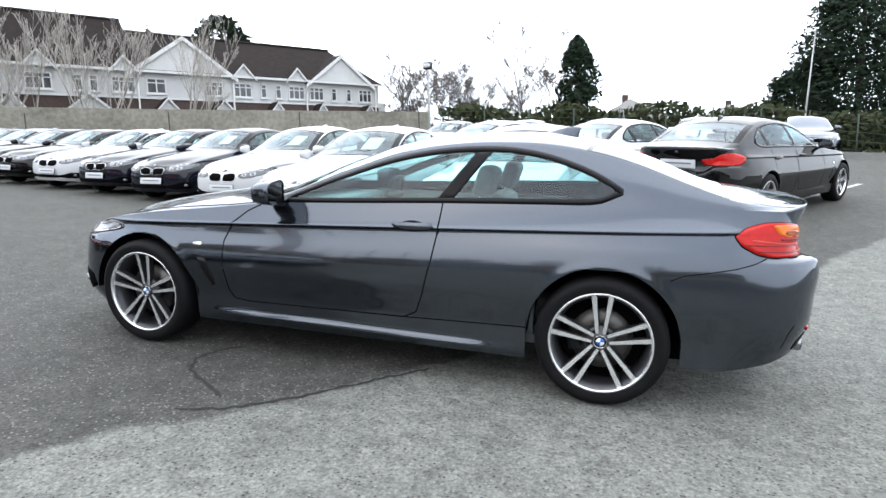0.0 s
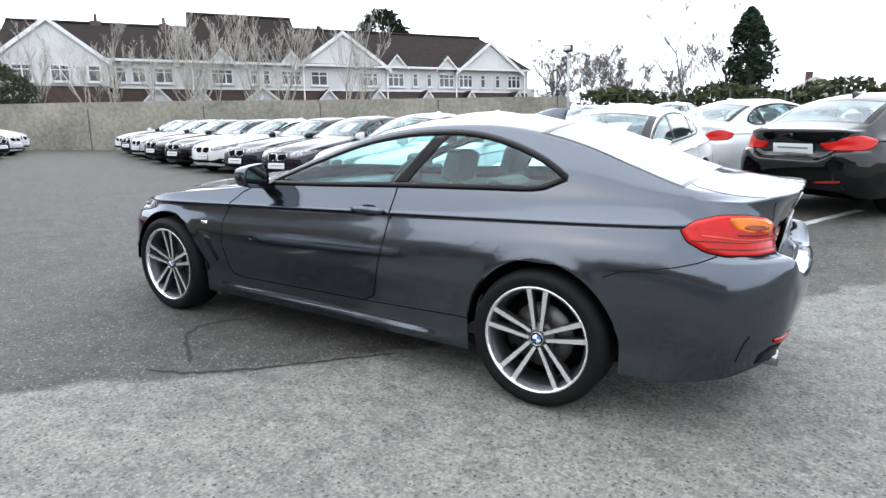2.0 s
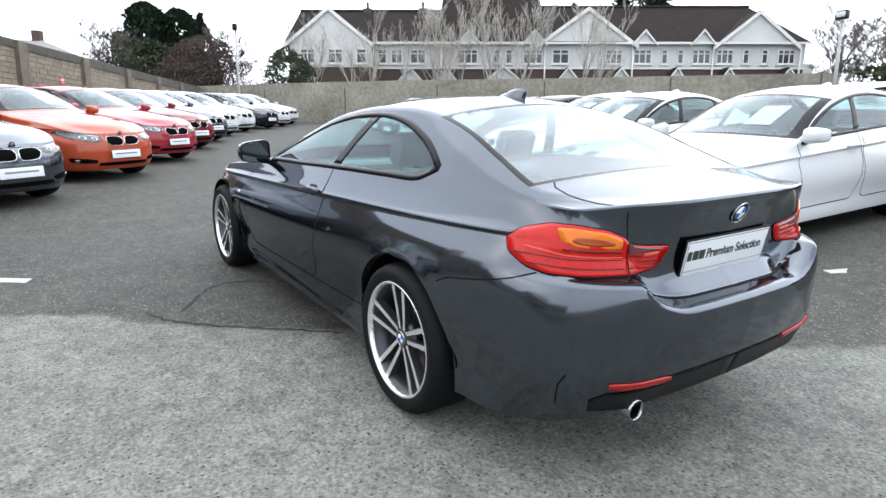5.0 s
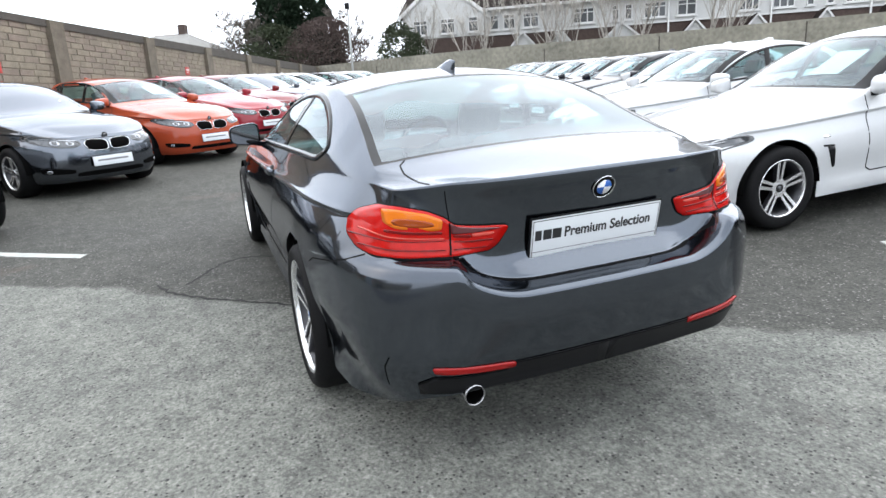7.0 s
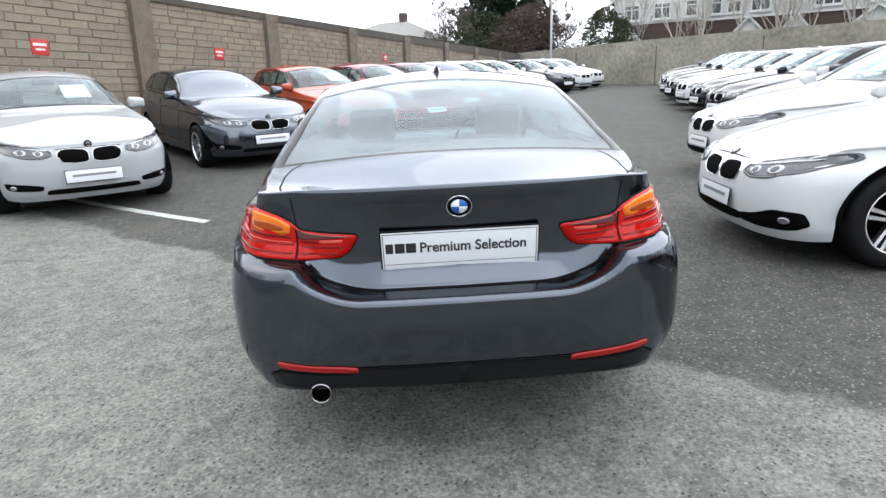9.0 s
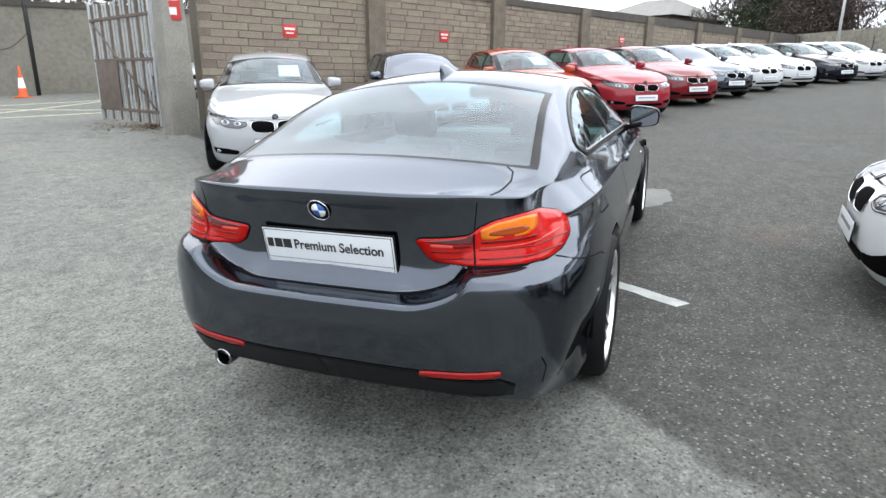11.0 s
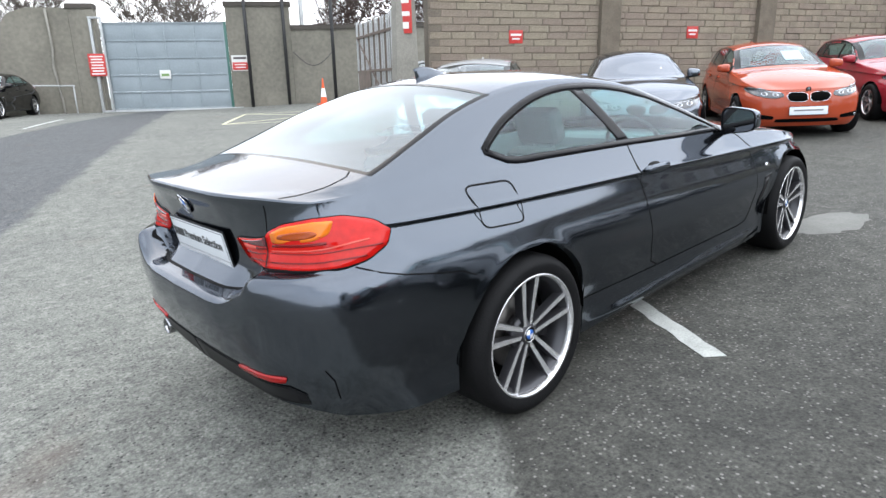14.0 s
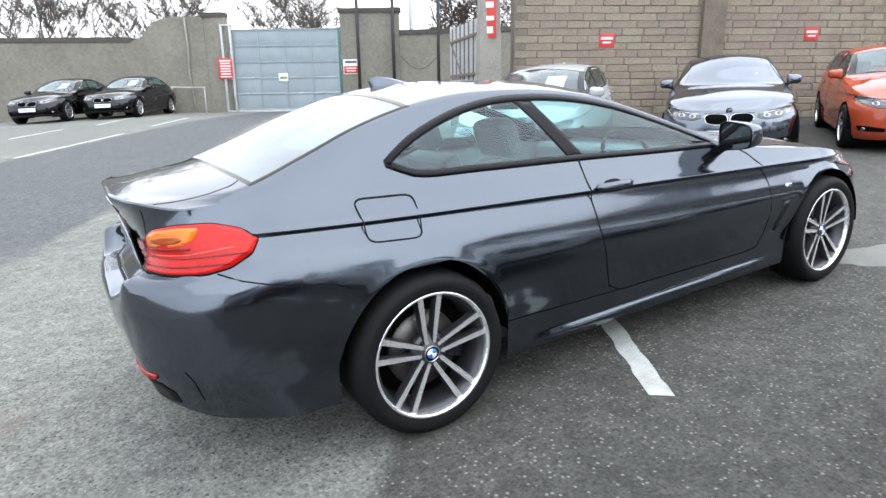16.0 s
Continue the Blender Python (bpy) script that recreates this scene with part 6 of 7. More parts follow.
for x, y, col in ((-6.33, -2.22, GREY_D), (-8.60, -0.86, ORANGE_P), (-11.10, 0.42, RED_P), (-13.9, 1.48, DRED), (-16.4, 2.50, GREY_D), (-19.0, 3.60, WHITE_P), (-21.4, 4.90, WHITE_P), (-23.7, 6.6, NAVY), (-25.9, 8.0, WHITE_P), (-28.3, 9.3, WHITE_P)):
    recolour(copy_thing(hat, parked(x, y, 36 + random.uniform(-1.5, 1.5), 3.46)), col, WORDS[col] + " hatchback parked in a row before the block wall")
for x, y, col, hd in ((0.0, -20.6, BLACK, 62), (2.1, -21.0, BLACK, 62)):
    recolour(copy_thing(sal, parked(x, y, hd)), col, "black car parked by the rendered yard wall")
recolour(copy_thing(hat, parked(-12.6, -13.0, 62, 3.46)), SILVER, "silver car parked beyond the palisade gate")

# ---- behind the walls: houses, trees, lamps ----
HOUSE_WHITE = material("white_rendered_wall", (0.52, 0.52, 0.51), 0.9, vary=0.12, scale=1.2)
HOUSE_BRICK = material("red_brown_brick", (0.070, 0.048, 0.041), 0.9, vary=0.3, scale=6)
ROOF_TILE = material("brown_grey_roof_tiles", (0.022, 0.0175, 0.016), 0.9, vary=0.35, scale=2.5, bump=0.5, bump_scale=14, spec=0.08)
FASCIA = material("white_fascia_board", (0.62, 0.62, 0.61), 0.7)
DARK_PANE = material("dark_window_pane", (0.035, 0.04, 0.045), 0.08, coat=0.6)
BARK_PALE = material("pale_birch_bark", (0.36, 0.335, 0.30), 0.9, vary=0.3, scale=6)
BARK = material("grey_brown_bark", (0.085, 0.072, 0.062), 0.9, vary=0.3, scale=6)
FOLIAGE = material("dark_conifer_needles", (0.014, 0.024, 0.014), 0.9, vary=0.5, scale=3, spec=0.1)
SHRUB = material("dull_green_shrub_leaves", (0.038, 0.050, 0.024), 0.9, vary=0.5, scale=4)
MAROON = material("brown_maroon_twigs", (0.075, 0.052, 0.046), 0.9, vary=0.5, scale=4)
HEDGE = material("dull_hedge_leaves", (0.034, 0.040, 0.018), 0.9, vary=0.5, scale=3, spec=0.1)


def house_frame():
    m = upright(-29.3, 36.4, 55)
    z = m.translation.z
    return m, -z


def terrace():
    """A row of white houses over a brick ground floor; heights are level above the sea, so that its base lies in the slope."""
    m, z0 = house_frame()
    t = root("terraced_houses", m, "long white terrace with brown tiled roofs and small gables", "house")
    zz = lambda z: z + z0
    x0, x1, dp = -26.0, 12.9, 8.5
    eave, ridge = 7.65, 10.0
    def panel(name, mat, pts, faces, label=""):
        ob = mesh_ob(name, pts, faces, mat, t, label, False)
        fix(ob)
        return ob
    box_ob("upper_wall", (x0, 0, zz(5.85)), (x1, dp, zz(eave)), HOUSE_WHITE, t, "white rendered upper storey")
    box_ob("lower_wall", (x0 + 0.02, 0.04, zz(1.0)), (x1 - 0.02, dp - 0.04, zz(5.85)), HOUSE_BRICK, t, "red-brown brick ground storey")
    box_ob("string_course", (x0 - 0.03, -0.06, zz(5.78)), (x1 + 0.03, 0.0, zz(5.90)), FASCIA, t)
    box_ob("gutter", (x0 - 0.2, -0.45, zz(eave - 0.10)), (x1 + 0.2, -0.30, zz(eave + 0.06)), FASCIA, t)
    def roof(xa, xb, zr, hip_a=0.0, hip_b=0.0):
        mid = dp / 2
        v = [(xa - 0.25, -0.42, zz(eave)), (xb + 0.25, -0.42, zz(eave)), (xb + 0.25, dp + 0.42, zz(eave)), (xa - 0.25, dp + 0.42, zz(eave)), (xa + hip_a, mid, zz(zr)), (xb - hip_b, mid, zz(zr))]
        panel("roof", ROOF_TILE, v, [(0, 1, 5, 4), (2, 3, 4, 5), (0, 4, 3), (1, 2, 5), (0, 3, 2, 1)])
        rv, rf = tube([(xa + hip_a, mid, zz(zr) + 0.03), (xb - hip_b, mid, zz(zr) + 0.03)], 0.12, 6)
        mesh_ob("ridge_tiles", rv, rf, ROOF_TILE, t)
    roof(x0, -14.45, 10.7)
    roof(-14.4, -6.6, 11.75)
    roof(-6.55, x1, 11.0, 0, 2.6)
    def gable(xc, half, z_low, z_top, out, wall=HOUSE_WHITE):
        """A front gable with white barge boards."""
        v = [(xc - half, -out, zz(z_low)), (xc + half, -out, zz(z_low)), (xc, -out, zz(z_top)), (xc - half, 4.2, zz(z_low)), (xc + half, 4.2, zz(z_low)), (xc, 4.2, zz(z_top))]
        panel("gable_wall", wall, v[:3] + [(a, b + 0.1, c) for a, b, c in v[:3]], [(0, 1, 2), (3, 5, 4)])
        o = 0.22 if half > 1.5 else 0.12
        q = [(xc - half - o, -out - 0.18, zz(z_low) - o * 0.6), (xc, -out - 0.18, zz(z_top) + 0.12), (xc + half + o, -out - 0.18, zz(z_low) - o * 0.6)]
        r = [(a, 4.2, c) for a, b, c in q]
        panel("gable_roof", ROOF_TILE, q + r, [(0, 1, 4, 3), (1, 2, 5, 4)])
        w = 0.30 if half > 1.5 else 0.17
        for a, b in ((q[0], q[1]), (q[1], q[2])):
            pts = [a, b, (b[0], b[1], b[2] - w), (a[0], a[1], a[2] - w)]
            pts += [(x, y + 0.06, z) for x, y, z in pts]
            panel("barge_board", FASCIA, pts, [(0, 1, 2, 3), (4, 5, 6, 7), (0, 1, 5, 4), (2, 3, 7, 6), (0, 3, 7, 4), (1, 2, 6, 5)])
    box_ob("wing_wall", (x0 + 0.3, -0.62, zz(5.85)), (-19.6, 0.0, zz(7.55)), HOUSE_WHITE, t)
    box_ob("wing_lower_wall", (x0 + 0.35, -0.58, zz(1.0)), (-19.65, 0.0, zz(5.83)), HOUSE_BRICK, t)
    gable(-22.8, 3.25, 7.55, 10.05, 0.63)
    gable(-3.5, 3.6, 7.6, 10.1, 0.25)
    gable(9.1, 3.0, 7.55, 9.85, 0.3)
    for xc in (-12.35, -7.45, 0.75, 5.1):
        gable(xc, 0.85, 7.6, 8.5, 0.35)
    def window(xc, zb, w, h, bars, y=0.0):
        wd = new("window")
        wd.parent = t
        wd.empty_display_size = 0.1
        wd.location = (xc, y, zz(zb))
        for a, b, c, d in ((-w / 2, -w / 2 + 0.09, 0, h), (w / 2 - 0.09, w / 2, 0, h), (-w / 2, w / 2, 0, 0.09), (-w / 2, w / 2, h - 0.09, h), (-w / 2, w / 2, h * 0.66, h * 0.66 + 0.06)):
            box_ob("frame", (a, -0.07, c), (b, 0.0, d), FASCIA, wd)
        for k in range(bars):
            x = -w / 2 + w * (k + 1) / (bars + 1)
            box_ob("mullion", (x - 0.04, -0.065, 0.08), (x + 0.04, 0.0, h - 0.08), FASCIA, wd)
        box_ob("pane", (-w / 2 + 0.05, -0.03, 0.05), (w / 2 - 0.05, -0.012, h - 0.05), DARK_PANE, wd, "dark glass")
        box_ob("sill", (-w / 2 - 0.08, -0.14, -0.08), (w / 2 + 0.08, 0.0, 0.0), FASCIA, wd)
    for xc, w, bars in ((-12.4, 1.5, 2), (-10.2, 0.55, 0), (-9.3, 0.55, 0), (-7.5, 1.5, 2), (-17.8, 0.9, 1), (-16.2, 1.2, 1), (0.75, 1.4, 2), (2.4, 0.5, 0), (3.6, 0.5, 0), (5.15, 1.4, 2), (-18.9, 0.7, 0)):
        window(xc, 6.15, w, 1.08, bars)
    for xc, w, bars in ((-24.45, 1.15, 1), (-22.35, 1.15, 1), (-20.4, 0.8, 0)):
        window(xc, 6.1, w, 1.1, bars, -0.63)
    for xc, w, bars in ((-5.4, 1.3, 1), (-1.4, 1.3, 2), (6.9, 1.3, 2), (8.5, 0.5, 0), (9.9, 0.5, 0), (11.5, 1.3, 2)):
        window(xc, 6.15, w, 1.08, bars)
    for xc, half in ((-24.6, 1.0), (-16.7, 0.95), (-9.8, 1.45), (-14.0, 0.8), (-5.0, 0.9), (-1.1, 0.85), (3.0, 0.75), (6.8, 0.7), (11.2, 0.75)):
        gable(xc, half, 4.75, 5.72 if half < 1.2 else 5.85, 1.2)
    for xc in (-6.6, 0.0, 6.0, 12.5, -14.4):
        v, f = tube([(xc, -0.12, zz(1.5)), (xc, -0.12, zz(7.5))], 0.06, 6)
        mesh_ob("down_pipe", v, f, FASCIA, t)
    for xc, z in ((-20.5, 10.65), (-16.0, 10.65)):
        box_ob("chimney", (xc - 0.35, dp / 2 - 0.3, zz(z - 0.3)), (xc + 0.35, dp / 2 + 0.3, zz(z + 0.25)), HOUSE_BRICK, t, bevel=0.02)
        v, f = tube([(xc, dp / 2, zz(z + 0.2)), (xc, dp / 2, zz(z + 0.75))], 0.11, 8)
        mesh_ob("chimney_pot", v, f, HOUSE_BRICK, t)
    box_ob("end_annex", (x1, 1.0, zz(1.0)), (x1 + 1.3, dp - 1, zz(6.3)), HOUSE_WHITE, t)
    return t


terrace()


def gable_house(x, y, az, w, d, wall_h, ridge_h, wallmat, label):
    h = root("bungalow", upright(x, y, az), label, "house")
    box_ob("wall", (-w / 2, -d / 2, -3), (w / 2, d / 2, wall_h), wallmat, h)
    v = [(-w / 2 - 0.4, -d / 2 - 0.4, wall_h), (w / 2 + 0.4, -d / 2 - 0.4, wall_h), (w / 2 + 0.4, d / 2 + 0.4, wall_h), (-w / 2 - 0.4, d / 2 + 0.4, wall_h), (-w * 0.18, 0, ridge_h), (w * 0.18, 0, ridge_h)]
    fix(mesh_ob("roof", v, [(0, 1, 5, 4), (2, 3, 4, 5), (0, 4, 3), (1, 2, 5), (0, 3, 2, 1)], ROOF_GREY, h, "", False))
    for k in (-0.28, 0.05, 0.3):
        box_ob("window", (w * k - 0.6, -d / 2 - 0.04, wall_h - 1.6), (w * k + 0.6, -d / 2, wall_h - 0.5), DARK_PANE, h)
    box_ob("chimney", (w * 0.1, -0.3, ridge_h - 0.8), (w * 0.1 + 0.6, 0.3, ridge_h + 0.7), HOUSE_BRICK, h)


ROOF_GREY = material("pale_grey_roof_tiles", (0.20, 0.195, 0.185), 0.9, vary=0.2, scale=2)
CREAM = material("cream_rendered_wall", (0.36, 0.33, 0.26), 0.9, vary=0.15, scale=1)
gable_house(-1.1, 66.3, 100, 11, 8, 3.0, 5.6, CREAM, "cream bungalow with a pale roof behind the hedge")
gable_house(9.5, 70, 85, 13, 8, 3.2, 5.2, CREAM, "low cream house with a grey roof beyond the car park")
gable_house(16.5, 66, 80, 9, 8, 3.0, 4.6, CREAM, "pale house partly behind the far cars")
gable_house(-58, -1.5, 60, 8, 9, 3.6, 5.4, HOUSE_BRICK, "house with a dark roof behind the block wall")


def bare_tree(x, y, h, spread, mat, label, stems=1, seed=1, levels=4, lean=0.16, r0=0.022, kids=(8, 6, 5, 4, 2), thin=0.009):
    rnd = random.Random(seed)
    t = root("bare_tree", upright(x, y, 0), label, "tree")
    trunk_v, trunk_f, twig_v, twig_f = [], [], [], []

    def limb(p, d, length, r, level):
        pts, rs = [p], [r]
        q = p
        n = 4 if level < 2 else 3 if level < 3 else 2
        for k in range(n):
            d = (d + Vector((rnd.gauss(0, 0.10), rnd.gauss(0, 0.10), 0.05))).normalized()
            q = q + d * length / n
            pts.append(q)
            rs.append(max(r * (1 - 0.62 * (k + 1) / n), thin))
        v, f = tube(pts, rs, 5 if level < 2 else 3)
        V, F = (trunk_v, trunk_f) if level == 0 else (twig_v, twig_f)
        b = len(V)
        V.extend(v)
        F.extend(tuple(b + i for i in g) for g in f)
        if level >= levels:
            return
        for k in range(kids[level]):
            s = rnd.uniform(0.30, 1.0) if level else rnd.uniform(0.28, 0.98)
            i = min(int(s * n), n - 1)
            at = pts[i].lerp(pts[i + 1], s * n - i)
            a = rnd.uniform(0, 6.283)
            out = Vector((math.cos(a), math.sin(a), 0)) * spread
            nd = (d * 0.75 + out + Vector((0, 0, 0.35))).normalized()
            limb(at, nd, length * rnd.uniform(0.38, 0.62) * (1.1 - 0.3 * s), r * (0.5 - 0.15 * s), level + 1)

    for k in range(stems):
        a = 6.283 * k / stems + rnd.uniform(-0.4, 0.4)
        d = Vector((math.cos(a) * lean * (stems > 1), math.sin(a) * lean * (stems > 1), 1)).normalized()
        limb(Vector((0.15 * math.cos(a) * (stems > 1), 0.15 * math.sin(a) * (stems > 1), -0.6)), d, (h + 0.6) * rnd.uniform(0.66, 0.80) / (0.9 if stems > 1 else 1.0), h * r0 / math.sqrt(stems), 0)
    mesh_ob("trunk", trunk_v, trunk_f, mat, t)
    mesh_ob("crown", twig_v, twig_f, mat, t)
    return t


def leafy(x, y, h, radius, mat, label, shape, count, size, seed, name="evergreen_tree", base=0.0, trunk=True):
    """A crown of many small leaf clumps; shape(q) gives its half width at the height q of 0..1."""
    rnd = random.Random(seed)
    t = root(name, upright(x, y, 0), label, "tree" if trunk else "shrub")
    if trunk:
        v, f = tube([(0, 0, -0.8), (0, 0, h * 0.5), (0.05, 0, h * 0.96)], [h * 0.025, h * 0.018, h * 0.004], 8)
        mesh_ob("trunk", v, f, BARK, t)
    v, f = [], []
    lobes = [(rnd.uniform(0, 6.283), rnd.uniform(base, 0.97), rnd.uniform(0.72, 1.12)) for _ in range(max(14, count // 70))]
    for k in range(count):
        a0, q0, s0 = lobes[rnd.randrange(len(lobes))]
        q = min(max(q0 + rnd.gauss(0, 0.035), base), 0.995)
        a = a0 + rnd.gauss(0, 0.38)
        r = shape(q) * radius * s0 * math.sqrt(rnd.uniform(0.15, 1.0))
        p = Vector((r * math.cos(a), r * math.sin(a), q * h - 0.12 * r))
        d = Vector((rnd.gauss(0, 1), rnd.gauss(0, 1), rnd.gauss(0, 0.7))).normalized() * size * rnd.uniform(0.5, 1.3)
        e = d.orthogonal().normalized() * size * rnd.uniform(0.25, 0.6)
        b = len(v)
        v += [p - d, p + e, p + d * 1.1, p - e * 0.9]
        f.append((b, b + 1, b + 2, b + 3))
    mesh_ob("crown", v, f, mat, t, "", False)
    return t


for i, (x, y, h, st) in enumerate(((-37.4, 18.3, 6.4, 3), (-33.7, 22.3, 7.4, 5), (-30.5, 24.8, 7.8, 6), (-26.5, 28.7, 7.2, 4), (-35.6, 20.4, 5.6, 2), (-40.5, 15.6, 5.6, 2))):
    bare_tree(x, y, h, 0.42, BARK_PALE, "leafless birch with several pale stems behind the wall", st, 20 + i, 4, 0.26, 0.020, (6, 4, 4, 2, 1))
for i, (x, y, h, st, sp) in enumerate(((-14.4, 44.6, 7.3, 3, 0.9), (-17.5, 44.0, 5.6, 3, 0.9), (-11.8, 50.6, 6.6, 2, 0.7), (-8.7, 56.4, 10.2, 2, 0.75), (-6.6, 57.0, 9.0, 1, 0.75), (-22.5, 52.3, 7.9, 1, 0.7), (-48.4, 11.8, 5.6, 2, 0.9), (-52.4, 3.5, 6.2, 2, 0.9), (-56.0, 6.0, 6.4, 2, 0.9),
                                         (2.4, -34.0, 6.6, 2, 0.8), (-3.6, -34.0, 6.6, 3, 0.9), (-11.3, -31.5, 6.0, 3, 0.9), (0.2, -37.0, 6.4, 2, 0.8), (-7.5, -34.0, 5.8, 2, 0.9), (-18, -27.0, 6.2, 3, 0.9), (-21, -22.0, 6.0, 3, 0.9))):
    bare_tree(x, y, h, sp, BARK, "leafless grey-brown tree in the distance", st, 50 + i, 4, 0.35, 0.018, thin=0.014)
conic = lambda q: (1 - q) ** 0.75 * (0.55 + 0.45 * min(1, q * 6))
column = lambda q: min(1.0, 0.75 + q) * (1 - q ** 3.2) ** 0.7
round_c = lambda q: math.sqrt(max(0.0, 1 - (2 * q - 0.9) ** 2 / 1.25))
leafy(-5.4, 56.1, 10.9, 2.5, FOLIAGE, "tall dark conifer with a blunt top", column, 5200, 0.30, 1)
leafy(17.0, 54.0, 14.5, 5.2, FOLIAGE, "large dark pine tree at the edge of the lot", round_c, 22000, 0.26, 2, base=0.08)
leafy(13.0, 57.0, 8.0, 2.8, FOLIAGE, "dark pine branch crown beside the large pine", round_c, 7000, 0.22, 12)
leafy(-45.2, 56.6, 14.3, 5.8, FOLIAGE, "dark pine rising behind the terrace roofs", lambda q: 0.35 + 0.65 * math.sin(math.pi * min(1, q * 1.05)), 2600, 0.42, 3, base=0.5)
leafy(-54.2, 55.4, 13.9, 1.6, FOLIAGE, "thin dark pine tip behind the roofs", conic, 500, 0.35, 4, base=0.5)
leafy(-57.8, 7.4, 9.0, 3.0, FOLIAGE, "dark evergreen tree behind the yard corner", round_c, 7000, 0.28, 5)
leafy(-57.0, 9.9, 8.6, 2.6, FOLIAGE, "dark evergreen tree with a rounded top", round_c, 5600, 0.28, 6)
leafy(-58.9, 12.3, 8.6, 2.5, FOLIAGE, "cone-shaped dark evergreen tree", conic, 5000, 0.28, 7)
leafy(-46.8, 9.6, 5.6, 3.8, MAROON, "brown leafless thicket behind the wall", round_c, 16000, 0.085, 8, "thicket", trunk=False)
leafy(-49.5, 6.0, 5.4, 3.4, SHRUB, "dull green shrubs behind the wall", round_c, 7000, 0.14, 9, "shrub", trunk=False)
leafy(-37.9, 12.6, 4.5, 1.9, SHRUB, "dull green shrub above the concrete wall", round_c, 7500, 0.11, 10, "shrub", trunk=False)
leafy(-16.6, -22.4, 6.4, 3.0, MAROON, "brown leafless thicket behind the rendered wall", round_c, 12000, 0.09, 16, "thicket", trunk=False)
leafy(-21.0, -20.6, 6.6, 3.2, MAROON, "brown leafless thicket behind the wall's pole", round_c, 12000, 0.09, 17, "thicket", trunk=False)
leafy(-15.0, 47.0, 4.4, 3.6, HEDGE, "dull green bush under bare trees", round_c, 2600, 0.2, 13, "shrub", trunk=False)
leafy(-9.0, 52.0, 3.6, 3.4, HEDGE, "dull green bush in the distance", round_c, 2200, 0.2, 14, "shrub", trunk=False)
leafy(3.6, 60.0, 4.0, 2.2, HEDGE, "dark green bush before the bungalow", round_c, 1600, 0.22, 15, "shrub", trunk=False)

# hedge and mesh fence along the lot's far side
rnd = random.Random(5)
hv, hf = [], []
pa, pb = Vector((-8.9, 24.3)), Vector((34.0, 33.0))
for k in range(9000):
    q = rnd.random()
    p2 = pa.lerp(pb, q)
    p = lot(p2.x + rnd.gauss(0, 0.3), p2.y + 0.9 + rnd.gauss(0, 0.3), 0) + Vector((0, 0, 1.95 * math.sqrt(rnd.random()) * (1 + 0.12 * math.sin(q * 60)) ))
    d = Vector((rnd.gauss(0, 1), rnd.gauss(0, 1), rnd.gauss(0, 1))).normalized() * 0.17
    e = d.orthogonal().normalized() * 0.09
    b = len(hv)
    hv += [p - d, p + e, p + d, p - e]
    hf.append((b, b + 1, b + 2, b + 3))
tagged(mesh_ob("hedge", hv, hf, HEDGE, None, "dull green clipped hedge behind a mesh fence", False), category="hedge", kind="stuff")
GREEN_WIRE = material("green_fence_wire", (0.035, 0.055, 0.04), 0.6)
fence = root("mesh_fence", Matrix(), "green wire mesh fence on thin posts", "fence")
for k in range(22):
    p2 = pa.lerp(pb, k / 21)
    p = lot(p2.x, p2.y)
    v, f = tube([p + Vector((0, 0, -0.2)), p + Vector((0, 0, 1.9))], 0.03, 6)
    mesh_ob("fence_post", v, f, GREEN_WIRE, fence)
for z in (0.3, 0.7, 1.1, 1.5, 1.85):
    v, f = tube([lot(*pa.lerp(pb, k / 21)) + Vector((0, 0, z)) for k in range(22)], 0.012, 4)
    mesh_ob("fence_wire", v, f, GREEN_WIRE, fence)


def flood_lamp(x, y, h, az, label):
    t = root("flood_lamp", upright(x, y, az), label, "lamp post")
    v, f = tube([(0, 0, -0.4), (0, 0, h * 0.5), (0, 0, h - 0.15)], [0.075, 0.06, 0.05], 10)
    mesh_ob("pole", v, f, GALV, t)
    box_ob("lamp_head", (-0.20, -0.16, h - 0.18), (0.20, 0.10, h + 0.14), SATIN_BLACK, t, bevel=0.03)
    box_ob("lamp_glass", (-0.16, -0.175, h - 0.13), (0.16, -0.162, h + 0.09), LAMP_BRIGHT, t, bevel=0.004)
    v, f = tube([(-0.1, -0.02, h - 0.25), (0, 0, h - 0.32), (0.1, -0.02, h - 0.25)], 0.02, 6)
    mesh_ob("bracket", v, f, GALV, t)


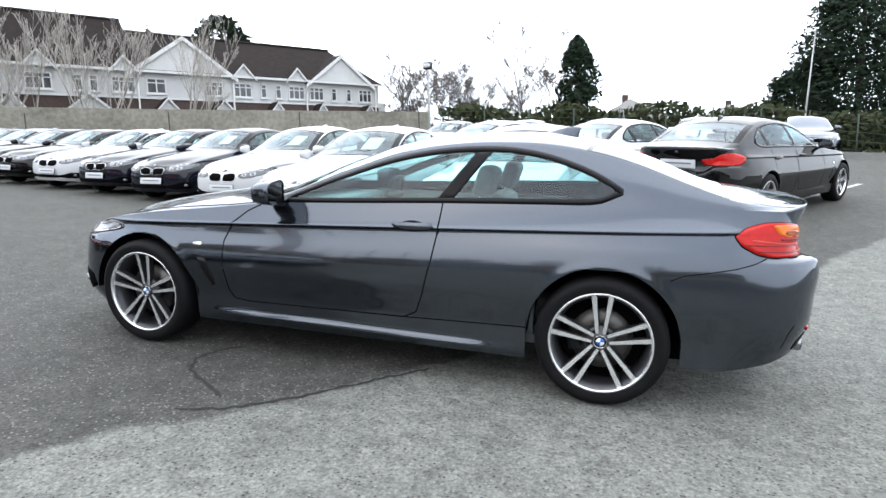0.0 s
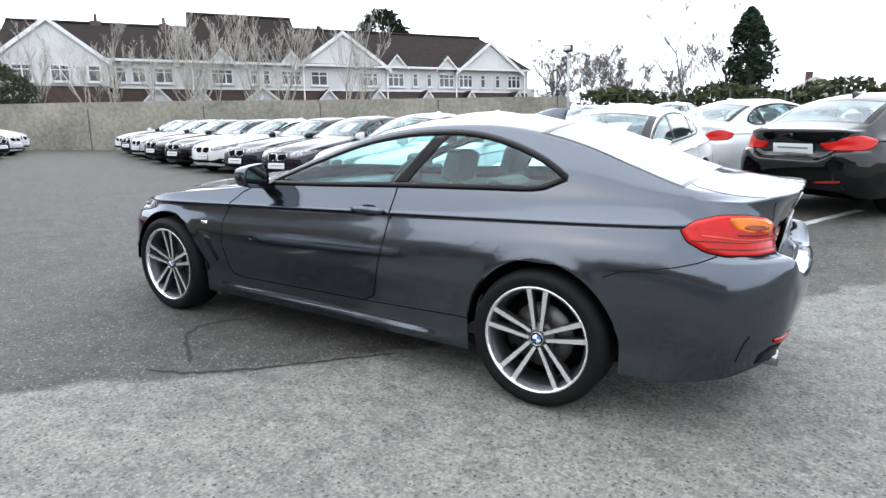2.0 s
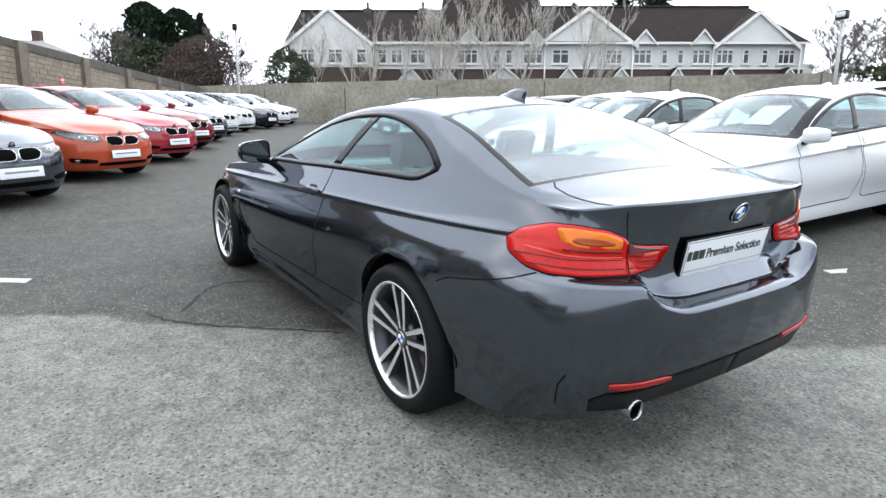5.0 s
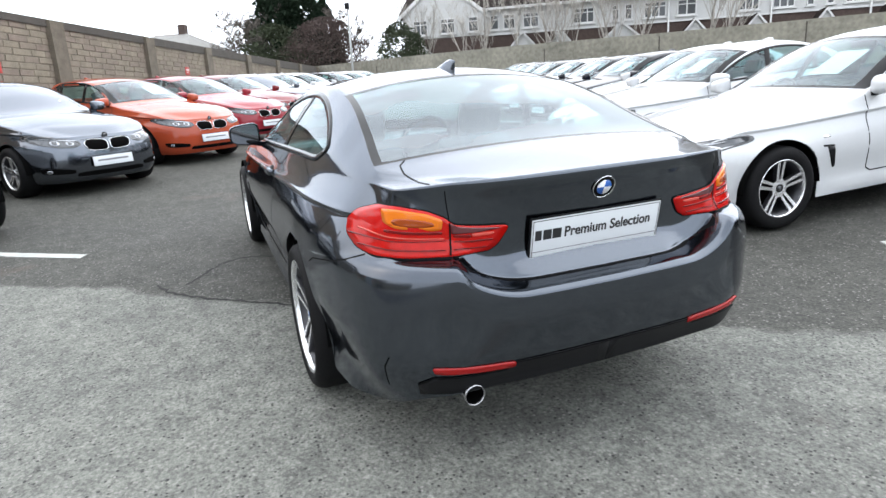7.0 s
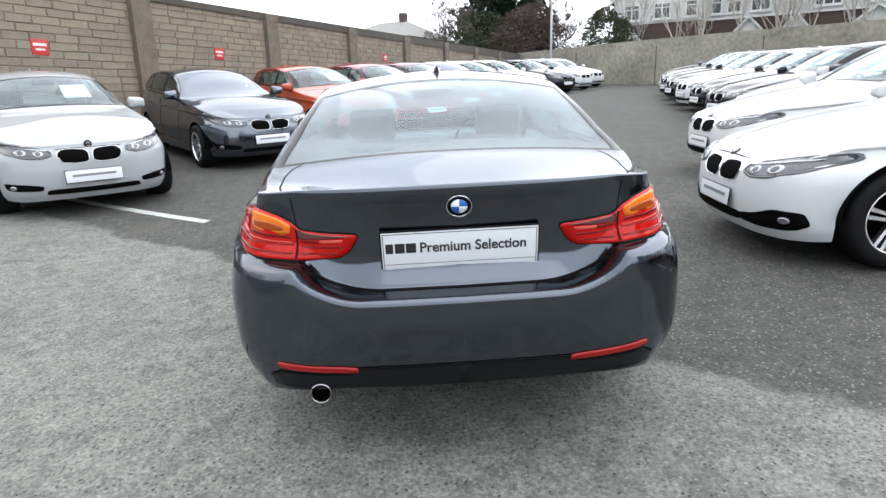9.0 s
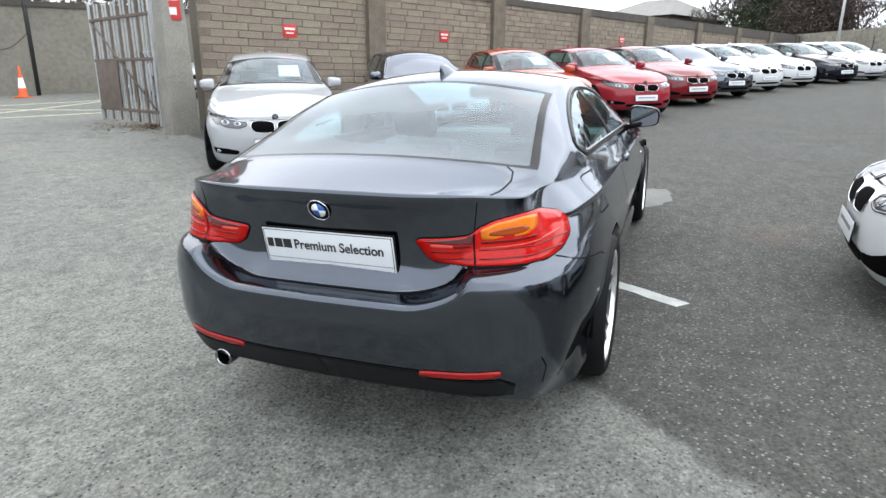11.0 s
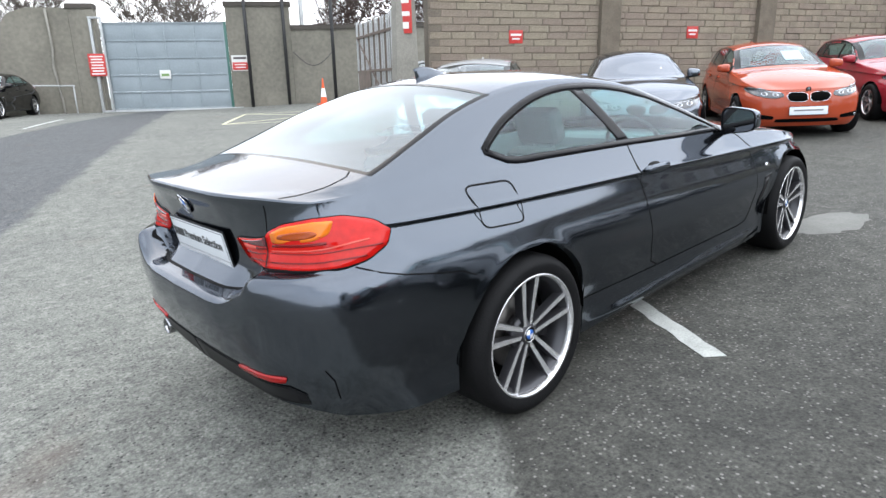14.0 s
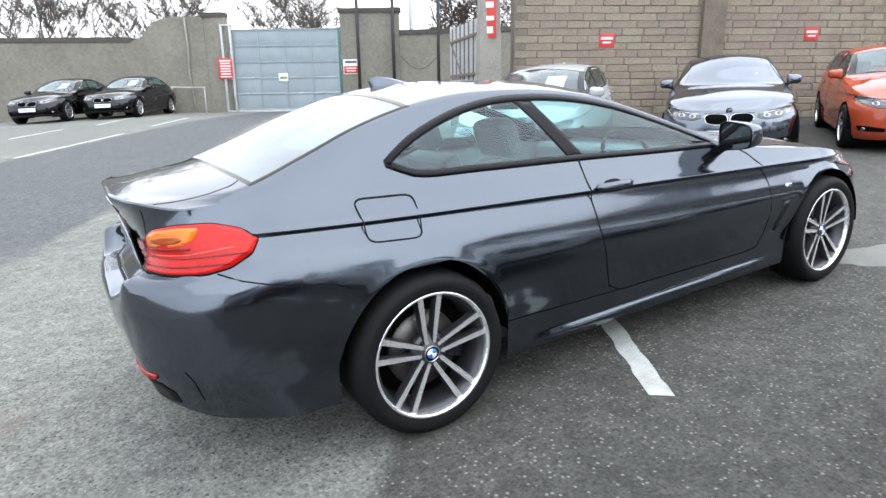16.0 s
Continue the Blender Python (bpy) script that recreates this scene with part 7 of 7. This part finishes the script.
flood_lamp(-32.8, 7.9, 4.95, -15, "grey floodlight pole inside the yard corner")
flood_lamp(-9.2, 23.5, 3.95, 0, "grey floodlight pole at the wall's end")
for x, y, h, r in ((11.1, 45.0, 9.0, 0.07), (-3.6, 86.3, 12.5, 0.05), (7.6, 86.1, 14.0, 0.05)):
    v, f = tube([lot(x, y, -1), lot(x, y, h * 0.5), lot(x, y, h)], [r, r * 0.8, r * 0.5], 6)
    tagged(mesh_ob("thin_mast", v, f, GALV, None, "thin grey mast against the sky"), category="mast")

# ---- the blocks of the wall, last ----
block_mesh = {}


def block_verts(w, h, d, r):
    c = 0.010
    j = lambda: r.uniform(-0.006, 0.006)
    out = [(-w / 2 + j(), 0.0, -h / 2 + j()), (w / 2 + j(), 0.0, -h / 2 + j()), (w / 2 + j(), 0.0, h / 2 + j()), (-w / 2 + j(), 0.0, h / 2 + j())]
    inn = [(x * (1 - c / w * 2), -d, z * (1 - c / h * 2)) for x, _, z in out]
    return out + inn, [(4, 5, 6, 7), (0, 1, 5, 4), (1, 2, 6, 5), (2, 3, 7, 6), (3, 0, 4, 7)]


rb = random.Random(9)
for k in range(14):
    v, f = block_verts(0.44 + 0.05 * (k % 3), 0.128, 0.007 + 0.003 * (k % 4), rb)
    me = bpy.data.meshes.new("block")
    me.from_pydata(v, [], f)
    me.materials.append(BLOCK)
    me.update()
    block_mesh[k] = me
count, jv, jf = 0, [], []
row_h = 0.14
for row in range(27):
    z = -0.75 + row * row_h
    x = -1.88 + (0.23 if row % 2 else 0.0) + rb.uniform(-0.05, 0.05)
    while x < 36:
        k = rb.randrange(14)
        w = 0.44 + 0.05 * (k % 3)
        xc = x + w / 2
        x += w + 0.022
        if z + row_h / 2 > TOP(xc) - 0.02 or any(abs(xc - q) < 0.24 + w / 2 for q in (2.20, 6.45, 10.70, 14.95, 19.2, 23.45, 27.7, 31.95)) and rb.random() < 0.0:
            continue
        place = BW @ pose(xc, -0.002, z + row_h / 2)
        if count < 300 and -1.9 < xc < 4.6 and 1.05 < z < 3.2:
            ob = new("block", block_mesh[k])
            ob.parent = wall_brick
            ob.matrix_world = place
            count += 1
        elif z > 0.2:
            b = len(jv)
            jv += [place @ q.co for q in block_mesh[k].vertices]
            jf += [tuple(b + i for i in q.vertices) for q in block_mesh[k].polygons]
tagged(mesh_ob("blockwork", jv, jf, BLOCK, wall_brick, "", False), kind="stuff")
